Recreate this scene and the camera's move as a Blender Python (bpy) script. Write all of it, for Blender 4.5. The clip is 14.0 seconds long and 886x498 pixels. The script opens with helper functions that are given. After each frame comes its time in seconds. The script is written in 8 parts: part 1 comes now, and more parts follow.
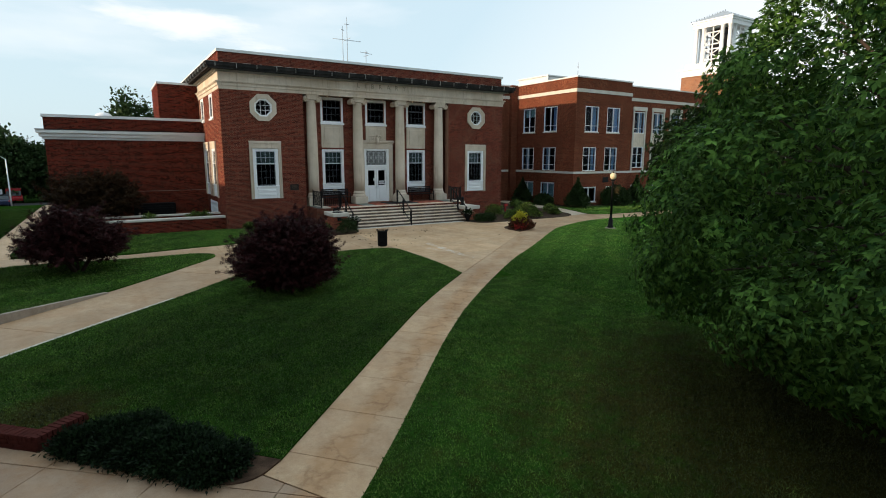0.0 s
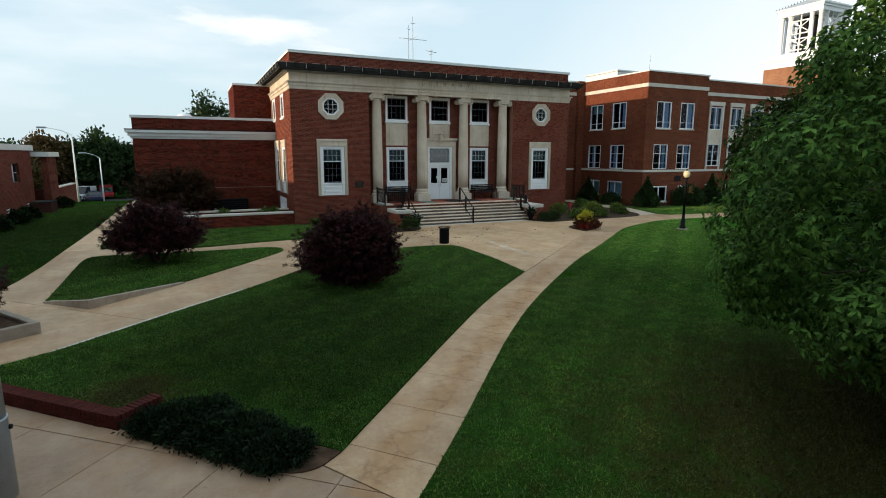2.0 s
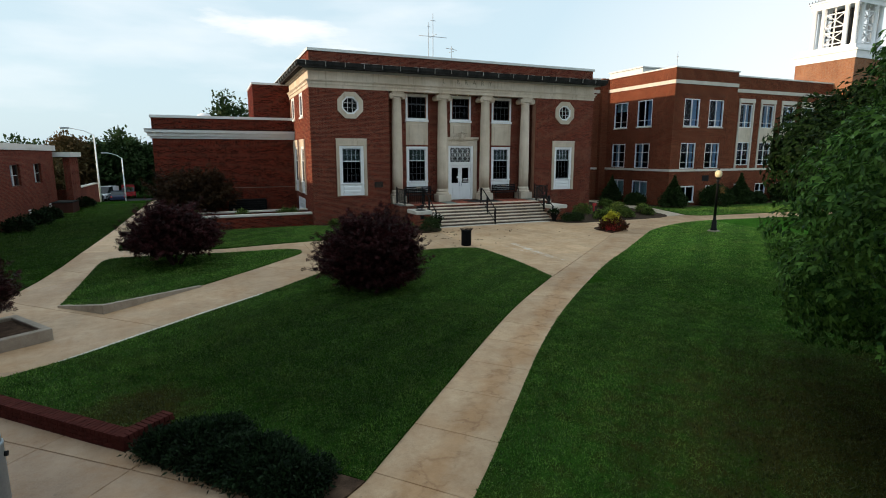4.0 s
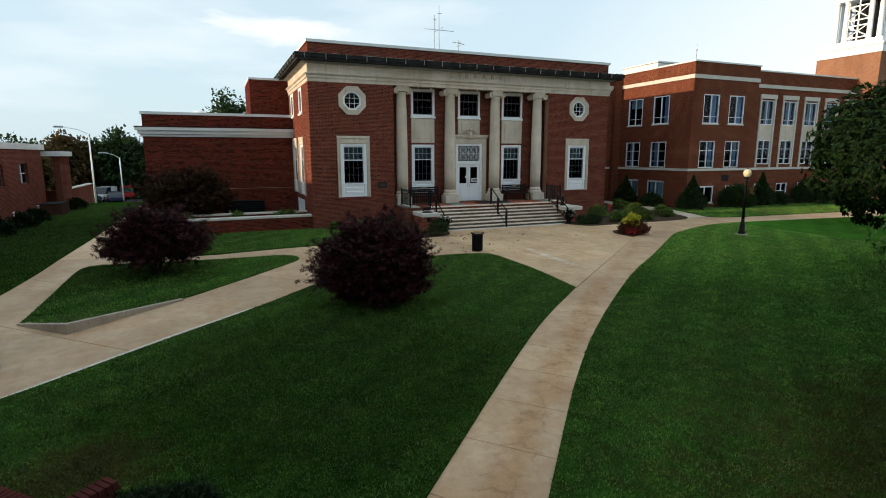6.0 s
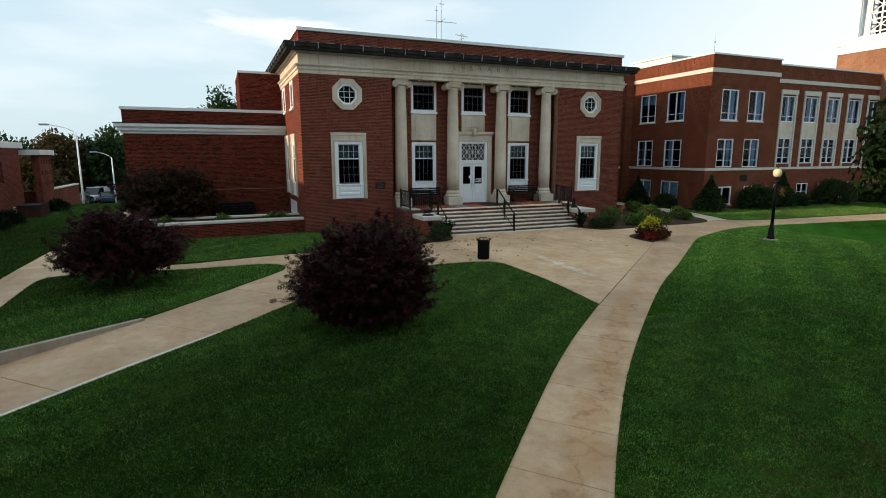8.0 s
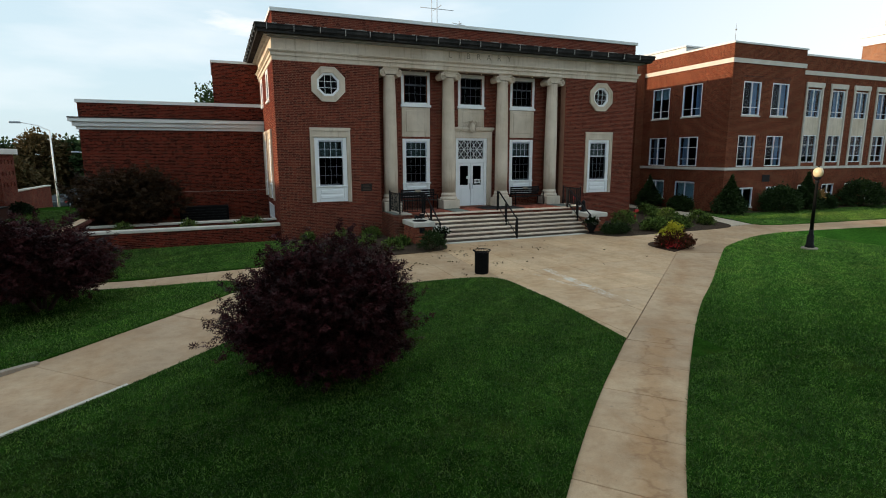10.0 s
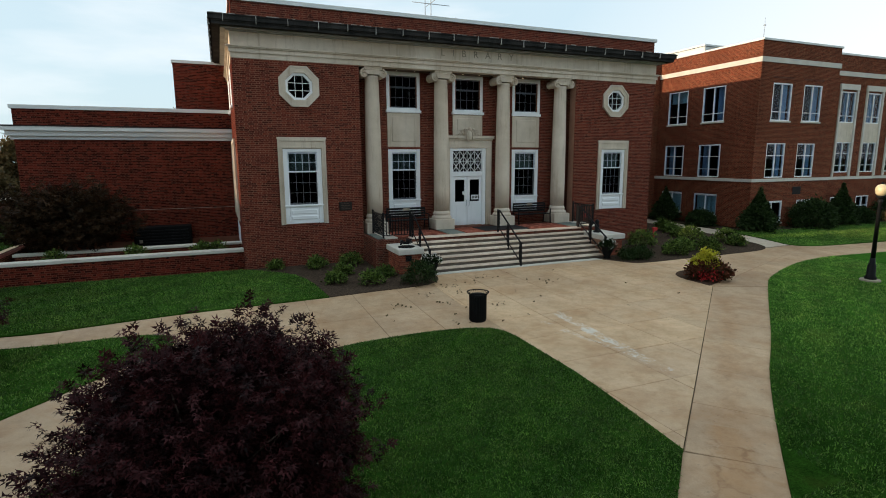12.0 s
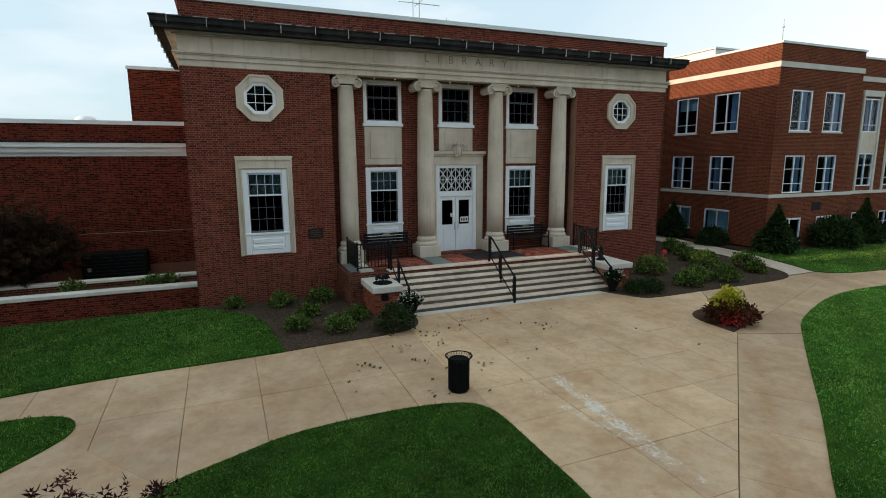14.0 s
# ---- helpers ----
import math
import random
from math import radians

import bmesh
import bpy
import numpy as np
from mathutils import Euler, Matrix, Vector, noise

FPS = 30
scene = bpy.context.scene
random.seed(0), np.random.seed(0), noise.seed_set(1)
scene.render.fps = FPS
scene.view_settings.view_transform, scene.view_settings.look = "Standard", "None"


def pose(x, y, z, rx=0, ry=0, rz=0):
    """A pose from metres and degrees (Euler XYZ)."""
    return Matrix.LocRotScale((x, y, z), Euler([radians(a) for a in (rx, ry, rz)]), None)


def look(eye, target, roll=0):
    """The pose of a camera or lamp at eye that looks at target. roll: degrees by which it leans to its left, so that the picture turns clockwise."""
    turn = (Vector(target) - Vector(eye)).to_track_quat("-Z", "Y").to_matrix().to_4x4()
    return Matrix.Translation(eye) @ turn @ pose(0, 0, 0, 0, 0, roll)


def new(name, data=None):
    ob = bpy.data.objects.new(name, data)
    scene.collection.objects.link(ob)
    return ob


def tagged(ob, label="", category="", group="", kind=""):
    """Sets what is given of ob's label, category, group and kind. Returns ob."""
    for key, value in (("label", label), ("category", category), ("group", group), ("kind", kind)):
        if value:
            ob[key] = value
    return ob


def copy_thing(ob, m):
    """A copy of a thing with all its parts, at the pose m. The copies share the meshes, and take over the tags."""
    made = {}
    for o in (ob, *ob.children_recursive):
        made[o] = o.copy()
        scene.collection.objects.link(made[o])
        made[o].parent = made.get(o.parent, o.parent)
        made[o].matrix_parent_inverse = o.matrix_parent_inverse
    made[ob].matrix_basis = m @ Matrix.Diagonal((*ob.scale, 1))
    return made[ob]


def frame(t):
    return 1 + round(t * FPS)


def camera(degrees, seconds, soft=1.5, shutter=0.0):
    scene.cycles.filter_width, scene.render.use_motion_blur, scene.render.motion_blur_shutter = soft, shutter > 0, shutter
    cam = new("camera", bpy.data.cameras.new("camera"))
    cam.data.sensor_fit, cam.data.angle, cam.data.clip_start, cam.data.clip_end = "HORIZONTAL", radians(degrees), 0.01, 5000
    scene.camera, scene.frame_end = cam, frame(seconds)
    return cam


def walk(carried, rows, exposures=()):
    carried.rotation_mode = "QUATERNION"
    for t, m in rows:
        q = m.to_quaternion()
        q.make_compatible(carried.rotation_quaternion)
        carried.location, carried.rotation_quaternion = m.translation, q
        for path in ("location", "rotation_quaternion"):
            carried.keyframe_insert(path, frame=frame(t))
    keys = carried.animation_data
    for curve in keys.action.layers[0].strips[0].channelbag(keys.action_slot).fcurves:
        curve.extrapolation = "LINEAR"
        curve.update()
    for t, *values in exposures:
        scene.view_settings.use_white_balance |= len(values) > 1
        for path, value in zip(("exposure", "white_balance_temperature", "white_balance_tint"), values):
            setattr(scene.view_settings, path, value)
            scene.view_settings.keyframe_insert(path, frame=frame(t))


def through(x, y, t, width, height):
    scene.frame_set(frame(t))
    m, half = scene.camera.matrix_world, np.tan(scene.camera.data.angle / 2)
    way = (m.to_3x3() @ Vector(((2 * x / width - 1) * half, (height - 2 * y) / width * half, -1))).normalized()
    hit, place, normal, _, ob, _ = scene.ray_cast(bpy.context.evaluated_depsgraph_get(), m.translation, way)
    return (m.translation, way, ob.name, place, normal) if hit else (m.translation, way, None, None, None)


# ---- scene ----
cam = camera(79.7, 14.0, 1.0)
PATH = [
    (0, (0.299, -0.025, 4.167), (1.341, 1.647, 3.823), 0.2),
    (0.5, (0.305, 0.041, 4.137), (1.282, 1.752, 3.791), 0.2),
    (1, (0.247, 0.139, 4.119), (1.175, 1.876, 3.772), 0.1),
    (1.5, (0.357, 0.148, 4.076), (1.226, 1.915, 3.729), 0.1),
    (2, (0.353, 0.162, 4.064), (1.194, 1.943, 3.717), 0.1),
    (2.5, (0.347, 0.208, 4.069), (1.165, 2.0, 3.721), 0.0),
    (3, (0.376, 0.343, 4.073), (1.176, 2.143, 3.725), -0.0),
    (3.5, (0.406, 0.576, 4.075), (1.195, 2.38, 3.726), -0.0),
    (6, (0.974, 2.665, 3.985), (1.744, 4.477, 3.636), -0.1),
    (6.5, (1.177, 3.134, 3.935), (1.944, 4.948, 3.586), -0.1),
    (7, (1.379, 3.643, 3.905), (2.145, 5.458, 3.558), -0.1),
    (7.5, (1.589, 4.151, 3.88), (2.352, 5.967, 3.535), -0.1),
    (8, (1.772, 4.616, 3.9), (2.536, 6.431, 3.551), -0.1),
    (10.5, (3.641, 7.97, 3.768), (4.4, 9.788, 3.423), -0.2),
    (11, (4.063, 8.757, 3.795), (4.822, 10.576, 3.454), -0.2),
    (11.5, (4.492, 9.524, 3.953), (5.247, 11.345, 3.617), -0.3),
    (12, (4.91, 10.251, 4.134), (5.665, 12.073, 3.802), -0.3),
    (12.5, (5.375, 10.93, 4.26), (6.128, 12.754, 3.934), -0.4),
    (13, (5.824, 11.616, 4.595), (6.577, 13.439, 4.261), -0.3),
    (13.5, (6.197, 12.18, 4.805), (6.95, 14.002, 4.471), -0.3),
    (14, (6.418, 12.436, 4.835), (7.174, 14.258, 4.502), -0.3),
]
walk(cam, [(t, look(eye, target, roll)) for t, eye, target, roll in PATH])

# ---- world, sun, exposure ----
SUN_EL, SUN_AZ = 9.5, -86.0   # degrees; azimuth clockwise from +y
world = bpy.data.worlds.new("world")
scene.world = world
world.use_nodes = True
wn, wl = world.node_tree.nodes, world.node_tree.links
wn.clear()
sky = wn.new("ShaderNodeTexSky")
sky.sky_type = "NISHITA"
sky.sun_disc = False
sky.sun_elevation = radians(SUN_EL)
sky.sun_rotation = radians(SUN_AZ)
sky.air_density, sky.dust_density, sky.ozone_density = 1.0, 2.0, 2.0
wco = wn.new("ShaderNodeTexCoord")
wmap = wn.new("ShaderNodeMapping")
wmap.inputs["Scale"].default_value = (1.0, 1.0, 4.0)
wnoise = wn.new("ShaderNodeTexNoise")
wnoise.inputs["Scale"].default_value, wnoise.inputs["Detail"].default_value = 2.2, 7.0
wramp = wn.new("ShaderNodeValToRGB")
wramp.color_ramp.elements[0].position, wramp.color_ramp.elements[1].position = 0.50, 0.88
wmix = wn.new("ShaderNodeMix")
wmix.data_type = "RGBA"
wmix.inputs["B"].default_value = (7.5, 7.6, 7.75, 1)
wbg = wn.new("ShaderNodeBackground")
wbg.inputs["Strength"].default_value = 0.15
wout = wn.new("ShaderNodeOutputWorld")
wl.new(wco.outputs["Generated"], wmap.inputs["Vector"])
wl.new(wmap.outputs["Vector"], wnoise.inputs["Vector"])
wl.new(wnoise.outputs["Fac"], wramp.inputs["Fac"])
wl.new(wramp.outputs["Color"], wmix.inputs["Factor"])
wveil = wn.new("ShaderNodeMix")
wveil.data_type = "RGBA"
wveil.inputs["Factor"].default_value = 0.72
wveil.inputs["B"].default_value = (5.6, 7.0, 7.7, 1)
wl.new(sky.outputs["Color"], wveil.inputs["A"])
wl.new(wveil.outputs["Result"], wmix.inputs["A"])


def sky_maths(op, a, b=0.0):
    m = wn.new("ShaderNodeMath")
    m.operation = op
    for i, v in enumerate((a, b)):
        if isinstance(v, bpy.types.NodeSocket):
            wl.new(v, m.inputs[i])
        else:
            m.inputs[i].default_value = v
    return m.outputs[0]


def sky_along(axis):
    d = wn.new("ShaderNodeVectorMath")
    d.operation = "DOT_PRODUCT"
    d.inputs[1].default_value = axis
    wl.new(wco.outputs["Generated"], d.inputs[0])
    return d.outputs["Value"]


def sky_ramp(fac, p0, v0, p1, v1):
    r = wn.new("ShaderNodeValToRGB")
    r.color_ramp.elements[0].position, r.color_ramp.elements[0].color = p0, (v0, v0, v0, 1)
    r.color_ramp.elements[1].position, r.color_ramp.elements[1].color = p1, (v1, v1, v1, 1)
    wl.new(fac, r.inputs["Fac"])
    return r.outputs["Color"]


# one long wisp of cloud over the library, and a white bank of haze to the east
wisp = wn.new("ShaderNodeTexNoise")
wisp.inputs["Scale"].default_value, wisp.inputs["Detail"].default_value, wisp.inputs["Roughness"].default_value = 16.0, 6.0, 0.6
wmap2 = wn.new("ShaderNodeMapping")
wmap2.inputs["Scale"].default_value = (0.5, 0.5, 2.0)
wl.new(wco.outputs["Generated"], wmap2.inputs["Vector"])
wl.new(wmap2.outputs["Vector"], wisp.inputs["Vector"])
across = sky_maths("DIVIDE", sky_maths("SUBTRACT", sky_along((0.988, -0.127, -0.09)), -0.018), 0.125)
upward = sky_maths("DIVIDE", sky_maths("SUBTRACT", sky_along((0.065, -0.21, 0.977)), 0.003), 0.026)
far_off = sky_maths("SQRT", sky_maths("ADD", sky_maths("MULTIPLY", across, across), sky_maths("MULTIPLY", upward, upward)))
ragged = sky_maths("ADD", far_off, sky_maths("MULTIPLY", sky_maths("SUBTRACT", wisp.outputs["Fac"], 0.5), 2.4))
haze = sky_ramp(sky_along((1.0, 0.0, -0.6)), 0.42, 0.0, 0.85, 0.8)
wcloud = wn.new("ShaderNodeMix")
wcloud.data_type = "RGBA"
wcloud.inputs["B"].default_value = (7.9, 7.75, 7.5, 1)
wl.new(sky_maths("MAXIMUM", sky_ramp(ragged, 0.25, 0.85, 1.0, 0.0), haze), wcloud.inputs["Factor"])
wl.new(wmix.outputs["Result"], wcloud.inputs["A"])
wl.new(wcloud.outputs["Result"], wbg.inputs["Color"])
wl.new(wbg.outputs["Background"], wout.inputs["Surface"])

sun = new("sun", bpy.data.lights.new("sun", "SUN"))
sun.data.energy, sun.data.angle, sun.data.color = 5.0, radians(0.6), (1.0, 0.78, 0.55)
az, el = radians(SUN_AZ), radians(SUN_EL)
sun_from = Vector((math.sin(az) * math.cos(el), math.cos(az) * math.cos(el), math.sin(el)))
sun.matrix_world = look(sun_from * 100, (0, 0, 0))
scene.view_settings.exposure = 0.0


# ---- materials ----
class Nodes:
    """A small helper to wire one material."""

    def __init__(self, name, rough=0.8, metal=0.0):
        self.mat = bpy.data.materials.new(name)
        self.mat.use_nodes = True
        self.t = self.mat.node_tree
        self.bsdf = self.t.nodes["Principled BSDF"]
        self.bsdf.inputs["Roughness"].default_value = rough
        self.bsdf.inputs["Metallic"].default_value = metal
        if rough > 0.65:
            self.bsdf.inputs["Specular IOR Level"].default_value = 0.05

    def add(self, kind, **values):
        n = self.t.nodes.new(kind)
        for key, value in values.items():
            if key in n.inputs:
                n.inputs[key].default_value = value
        return n

    def link(self, a, b):
        self.t.links.new(a, b)

    def where(self, own=False):
        """The place in the world, or in the thing's own space."""
        if own:
            return self.add("ShaderNodeTexCoord").outputs["Object"]
        return self.add("ShaderNodeNewGeometry").outputs["Position"]

    def noise(self, scale, detail=4.0, rough=0.55, vec=None, stretch=None, own=False):
        n = self.add("ShaderNodeTexNoise", Scale=scale, Detail=detail, Roughness=rough)
        v = vec or self.where(own)
        if stretch:
            m = self.add("ShaderNodeMapping", Scale=stretch)
            self.link(v, m.inputs["Vector"])
            v = m.outputs["Vector"]
        self.link(v, n.inputs["Vector"])
        return n.outputs["Fac"]

    def ramp(self, fac, *stops):
        r = self.add("ShaderNodeValToRGB")
        e = r.color_ramp.elements
        while len(e) < len(stops):
            e.new(0.5)
        for el_, (p, c) in zip(e, stops):
            el_.position, el_.color = p, (*c, 1) if len(c) == 3 else c
        self.link(fac, r.inputs["Fac"])
        return r.outputs["Color"]

    def mix(self, fac, a, b, mode="MIX"):
        m = self.add("ShaderNodeMix")
        m.data_type, m.blend_type = "RGBA", mode
        for sock, v in (("Factor", fac), ("A", a), ("B", b)):
            if isinstance(v, bpy.types.NodeSocket):
                self.link(v, m.inputs[sock])
            elif sock == "Factor":
                m.inputs[sock].default_value = v
            else:
                m.inputs[sock].default_value = (*v, 1)
        return m.outputs["Result"]

    def maths(self, op, a, b=0.0):
        m = self.add("ShaderNodeMath")
        m.operation = op
        for i, v in enumerate((a, b)):
            if isinstance(v, bpy.types.NodeSocket):
                self.link(v, m.inputs[i])
            else:
                m.inputs[i].default_value = v
        return m.outputs[0]

    def color(self, c):
        self.link(c, self.bsdf.inputs["Base Color"])

    def rough(self, fac):
        self.link(fac, self.bsdf.inputs["Roughness"])

    def bump(self, h, strength=0.3, distance=0.01):
        b = self.add("ShaderNodeBump", Strength=strength, Distance=distance)
        self.link(h, b.inputs["Height"])
        self.link(b.outputs["Normal"], self.bsdf.inputs["Normal"])


def grainy(name, c1, c2, scale=8.0, fine=90.0, rough=0.8, metal=0.0, bump=0.2, depth=0.004, own=False, stretch=None):
    """Two-scale variation between two colours with a fine relief."""
    n = Nodes(name, rough, metal)
    big = n.noise(scale, 5.0, 0.6, own=own, stretch=stretch)
    small = n.noise(fine, 3.0, 0.6, own=own, stretch=stretch)
    both = n.maths("ADD", n.maths("MULTIPLY", big, 0.65), n.maths("MULTIPLY", small, 0.35))
    n.color(n.ramp(both, (0.33, c1), (0.67, c2)))
    n.bump(both, bump, depth)
    return n.mat


def brick_material(name, c1, c2, c3, mortar, course=0.0677, length=0.213):
    """Running-bond brick in real size on upright walls along x or y."""
    n = Nodes(name, 0.85)
    geo = n.add("ShaderNodeNewGeometry")
    sep, nsep = n.add("ShaderNodeSeparateXYZ"), n.add("ShaderNodeSeparateXYZ")
    n.link(geo.outputs["Position"], sep.inputs[0])
    n.link(geo.outputs["True Normal"], nsep.inputs[0])
    side = n.maths("GREATER_THAN", n.maths("ABSOLUTE", nsep.outputs[0]), 0.6)
    u = n.maths("ADD", n.maths("MULTIPLY", sep.outputs[0], n.maths("SUBTRACT", 1.0, side)), n.maths("MULTIPLY", sep.outputs[1], side))
    comb = n.add("ShaderNodeCombineXYZ")
    n.link(u, comb.inputs[0])
    n.link(sep.outputs[2], comb.inputs[1])
    b = n.add("ShaderNodeTexBrick", Scale=1.0, Bias=0.05)
    b.inputs["Brick Width"].default_value, b.inputs["Row Height"].default_value = length, course
    b.squash, b.squash_frequency = 0.5, 2
    b.inputs["Mortar Size"].default_value, b.inputs["Mortar Smooth"].default_value = 0.0075, 0.3
    b.inputs["Color1"].default_value, b.inputs["Color2"].default_value, b.inputs["Mortar"].default_value = (*c1, 1), (*c2, 1), (*mortar, 1)
    n.link(comb.outputs[0], b.inputs["Vector"])
    cell = n.noise(6.5, 3.0, 0.8, vec=comb.outputs[0], stretch=(0.9, 1.2, 1.0))
    dark = n.ramp(cell, (0.50, (0, 0, 0)), (0.64, (1, 1, 1)))
    body = n.mix(n.maths("MULTIPLY", dark, 0.6), b.outputs["Color"], c3)
    col = n.mix(b.outputs["Fac"], body, mortar)
    stain = n.noise(0.7, 6.0, 0.65, stretch=(1, 1, 0.45))
    col = n.mix(1.0, col, n.ramp(stain, (0.3, (0.74, 0.72, 0.71)), (0.7, (1.1, 1.08, 1.05))), "MULTIPLY")
    n.color(col)
    h = n.maths("ADD", n.maths("MULTIPLY", n.maths("SUBTRACT", 1.0, b.outputs["Fac"]), 1.0), n.maths("MULTIPLY", n.noise(160, 3), 0.3))
    n.bump(h, 0.55, 0.008)
    return n.mat


def brick_piece_material(name, *tones):
    """Fired clay, each brick of its own tone, with soot and fine grit."""
    n = Nodes(name, 0.82)
    c = n.ramp(n.add("ShaderNodeNewGeometry").outputs["Random Per Island"], *tones)
    stain = n.ramp(n.noise(0.7, 6.0, 0.65, stretch=(1, 1, 0.45)), (0.3, (0.76, 0.74, 0.73)), (0.7, (1.12, 1.10, 1.07)))
    c = n.mix(1.0, c, stain, "MULTIPLY")
    grit = n.noise(120, 4.0, 0.7)
    c = n.mix(1.0, c, n.ramp(grit, (0.3, (0.8, 0.8, 0.8)), (0.7, (1.15, 1.15, 1.15))), "MULTIPLY")
    n.color(c)
    n.bump(grit, 0.3, 0.003)
    return n.mat


M_BRICK = brick_material("library_brick", (0.166, 0.042, 0.026), (0.076, 0.022, 0.015), (0.018, 0.008, 0.008), (0.195, 0.120, 0.086))
M_BRICK_WING = brick_material("wing_brick", (0.150, 0.028, 0.017), (0.042, 0.010, 0.007), (0.014, 0.005, 0.005), (0.31, 0.140, 0.078))
M_BRICK_HALL = brick_material("hall_brick", (0.195, 0.046, 0.024), (0.088, 0.022, 0.013), (0.038, 0.013, 0.010), (0.28, 0.132, 0.074))
M_BRICK_ANNEX = brick_material("annex_brick", (0.215, 0.046, 0.028), (0.105, 0.024, 0.017), (0.05, 0.015, 0.012), (0.24, 0.13, 0.10))
M_MORTAR = grainy("library_mortar", (0.235, 0.126, 0.085), (0.36, 0.202, 0.140), 2.0, 70, 0.9, bump=0.3)
M_MORTAR_WING = grainy("wing_mortar", (0.15, 0.060, 0.038), (0.24, 0.105, 0.068), 2.0, 70, 0.9, bump=0.3)
M_BRICK_PIECE = brick_piece_material("library_brick_piece", (0.0, (0.068, 0.018, 0.013)), (0.2, (0.108, 0.026, 0.018)), (0.6, (0.154, 0.037, 0.024)), (1.0, (0.196, 0.050, 0.030)))
M_BRICK_PIECE_WING = brick_piece_material("wing_brick_piece", (0.0, (0.032, 0.008, 0.006)), (0.35, (0.076, 0.014, 0.009)), (0.65, (0.130, 0.023, 0.014)), (1.0, (0.180, 0.033, 0.019)))


def limestone_material(name, c1, c2):
    """Smooth cut stone with soft vertical rain stains and block-wide shifts of tone."""
    n = Nodes(name, 0.82)
    big, small = n.noise(1.3, 5.0, 0.6), n.noise(60, 3.0, 0.6)
    both = n.maths("ADD", n.maths("MULTIPLY", big, 0.65), n.maths("MULTIPLY", small, 0.35))
    c = n.ramp(both, (0.33, c1), (0.67, c2))
    rain = n.noise(5.0, 6.0, 0.7, stretch=(1.0, 1.0, 0.10))
    c = n.mix(1.0, c, n.ramp(rain, (0.30, (0.76, 0.73, 0.69)), (0.46, (1, 1, 1)), (0.75, (1.06, 1.06, 1.05))), "MULTIPLY")
    block = n.noise(0.9, 1.0, 0.4, stretch=(1, 1, 0.3))
    c = n.mix(1.0, c, n.ramp(block, (0.35, (0.90, 0.87, 0.83)), (0.6, (1.03, 1.03, 1.03))), "MULTIPLY")
    n.color(c)
    n.bump(both, 0.15, 0.004)
    return n.mat


M_LIMESTONE = limestone_material("limestone", (0.50, 0.430, 0.345), (0.68, 0.592, 0.492))
M_STONE_TRIM = grainy("hall_stone_trim", (0.50, 0.46, 0.40), (0.66, 0.62, 0.55), 1.6, 60, 0.8, bump=0.12)
M_WHITE = grainy("white_paint", (0.78, 0.80, 0.81), (0.86, 0.87, 0.88), 2.0, 50, 0.5, bump=0.05)
M_COPING = grainy("pale_metal_coping", (0.60, 0.62, 0.60), (0.72, 0.74, 0.72), 0.9, 30, 0.5, bump=0.05)
M_DARK_GUTTER = grainy("weathered_dark_gutter", (0.007, 0.008, 0.009), (0.05, 0.048, 0.045), 1.6, 30, 0.8, bump=0.15, stretch=(1, 1, 0.5))
M_STREAK = grainy("pale_drip_streak", (0.28, 0.28, 0.26), (0.42, 0.42, 0.40), 3, 40, 0.8)
M_ROOF = grainy("roof_membrane", (0.16, 0.16, 0.16), (0.26, 0.26, 0.25), 1, 30, 0.9)
M_BLACK = grainy("black_iron", (0.005, 0.005, 0.006), (0.012, 0.012, 0.013), 6, 80, 0.55, 0.0, bump=0.1)
M_BLACK.node_tree.nodes["Principled BSDF"].inputs["Specular IOR Level"].default_value = 0.15
M_BLACK_PLASTIC = grainy("black_coated_steel", (0.006, 0.006, 0.006), (0.013, 0.013, 0.013), 4, 60, 0.7, bump=0.1)
M_STEEL = grainy("grey_painted_steel", (0.30, 0.34, 0.38), (0.42, 0.46, 0.50), 3, 40, 0.5, 0.2, bump=0.08)
M_MULCH = grainy("bark_mulch", (0.010, 0.007, 0.005), (0.115, 0.080, 0.056), 16, 70, 0.95, bump=0.9, depth=0.03)
M_SOIL = grainy("dark_soil", (0.035, 0.022, 0.015), (0.12, 0.075, 0.05), 5, 60, 0.95, bump=0.6, depth=0.02)
M_ASPHALT = grainy("asphalt", (0.04, 0.04, 0.042), (0.07, 0.07, 0.07), 1.0, 120, 0.9)
M_BARK = grainy("tree_bark", (0.035, 0.025, 0.02), (0.10, 0.075, 0.06), 5, 40, 0.95, bump=0.8, depth=0.02, stretch=(3, 3, 0.6))
# dirt plus the risers' shade against the treads, both put into this colour
M_RISER = grainy("shaded_stained_riser", (0.075, 0.06, 0.05), (0.20, 0.17, 0.14), 2.5, 50, 0.9, bump=0.2, stretch=(1, 1, 2.5))
# nearly black plaster: the gloom of unlit rooms is put into this colour
M_INTERIOR = grainy("darkened_interior_plaster", (0.03, 0.03, 0.03), (0.05, 0.05, 0.05), 1, 20, 0.9)


# lines in the paving where the skin has scaled off, and where rust veins run: start, direction, length, width
SCALED = [((13.0, 21.9, 0), -94, 4.3, 0.26, 0.85), ((12.2, 21.3, 0), -80, 2.6, 0.16, 0.6)]
VEINS = [((1.9, 5.75, 0), 45, 14.0, 0.34, 1.0), ((11.2, 15.0, 0), 40, 9.0, 0.26, 0.45)]


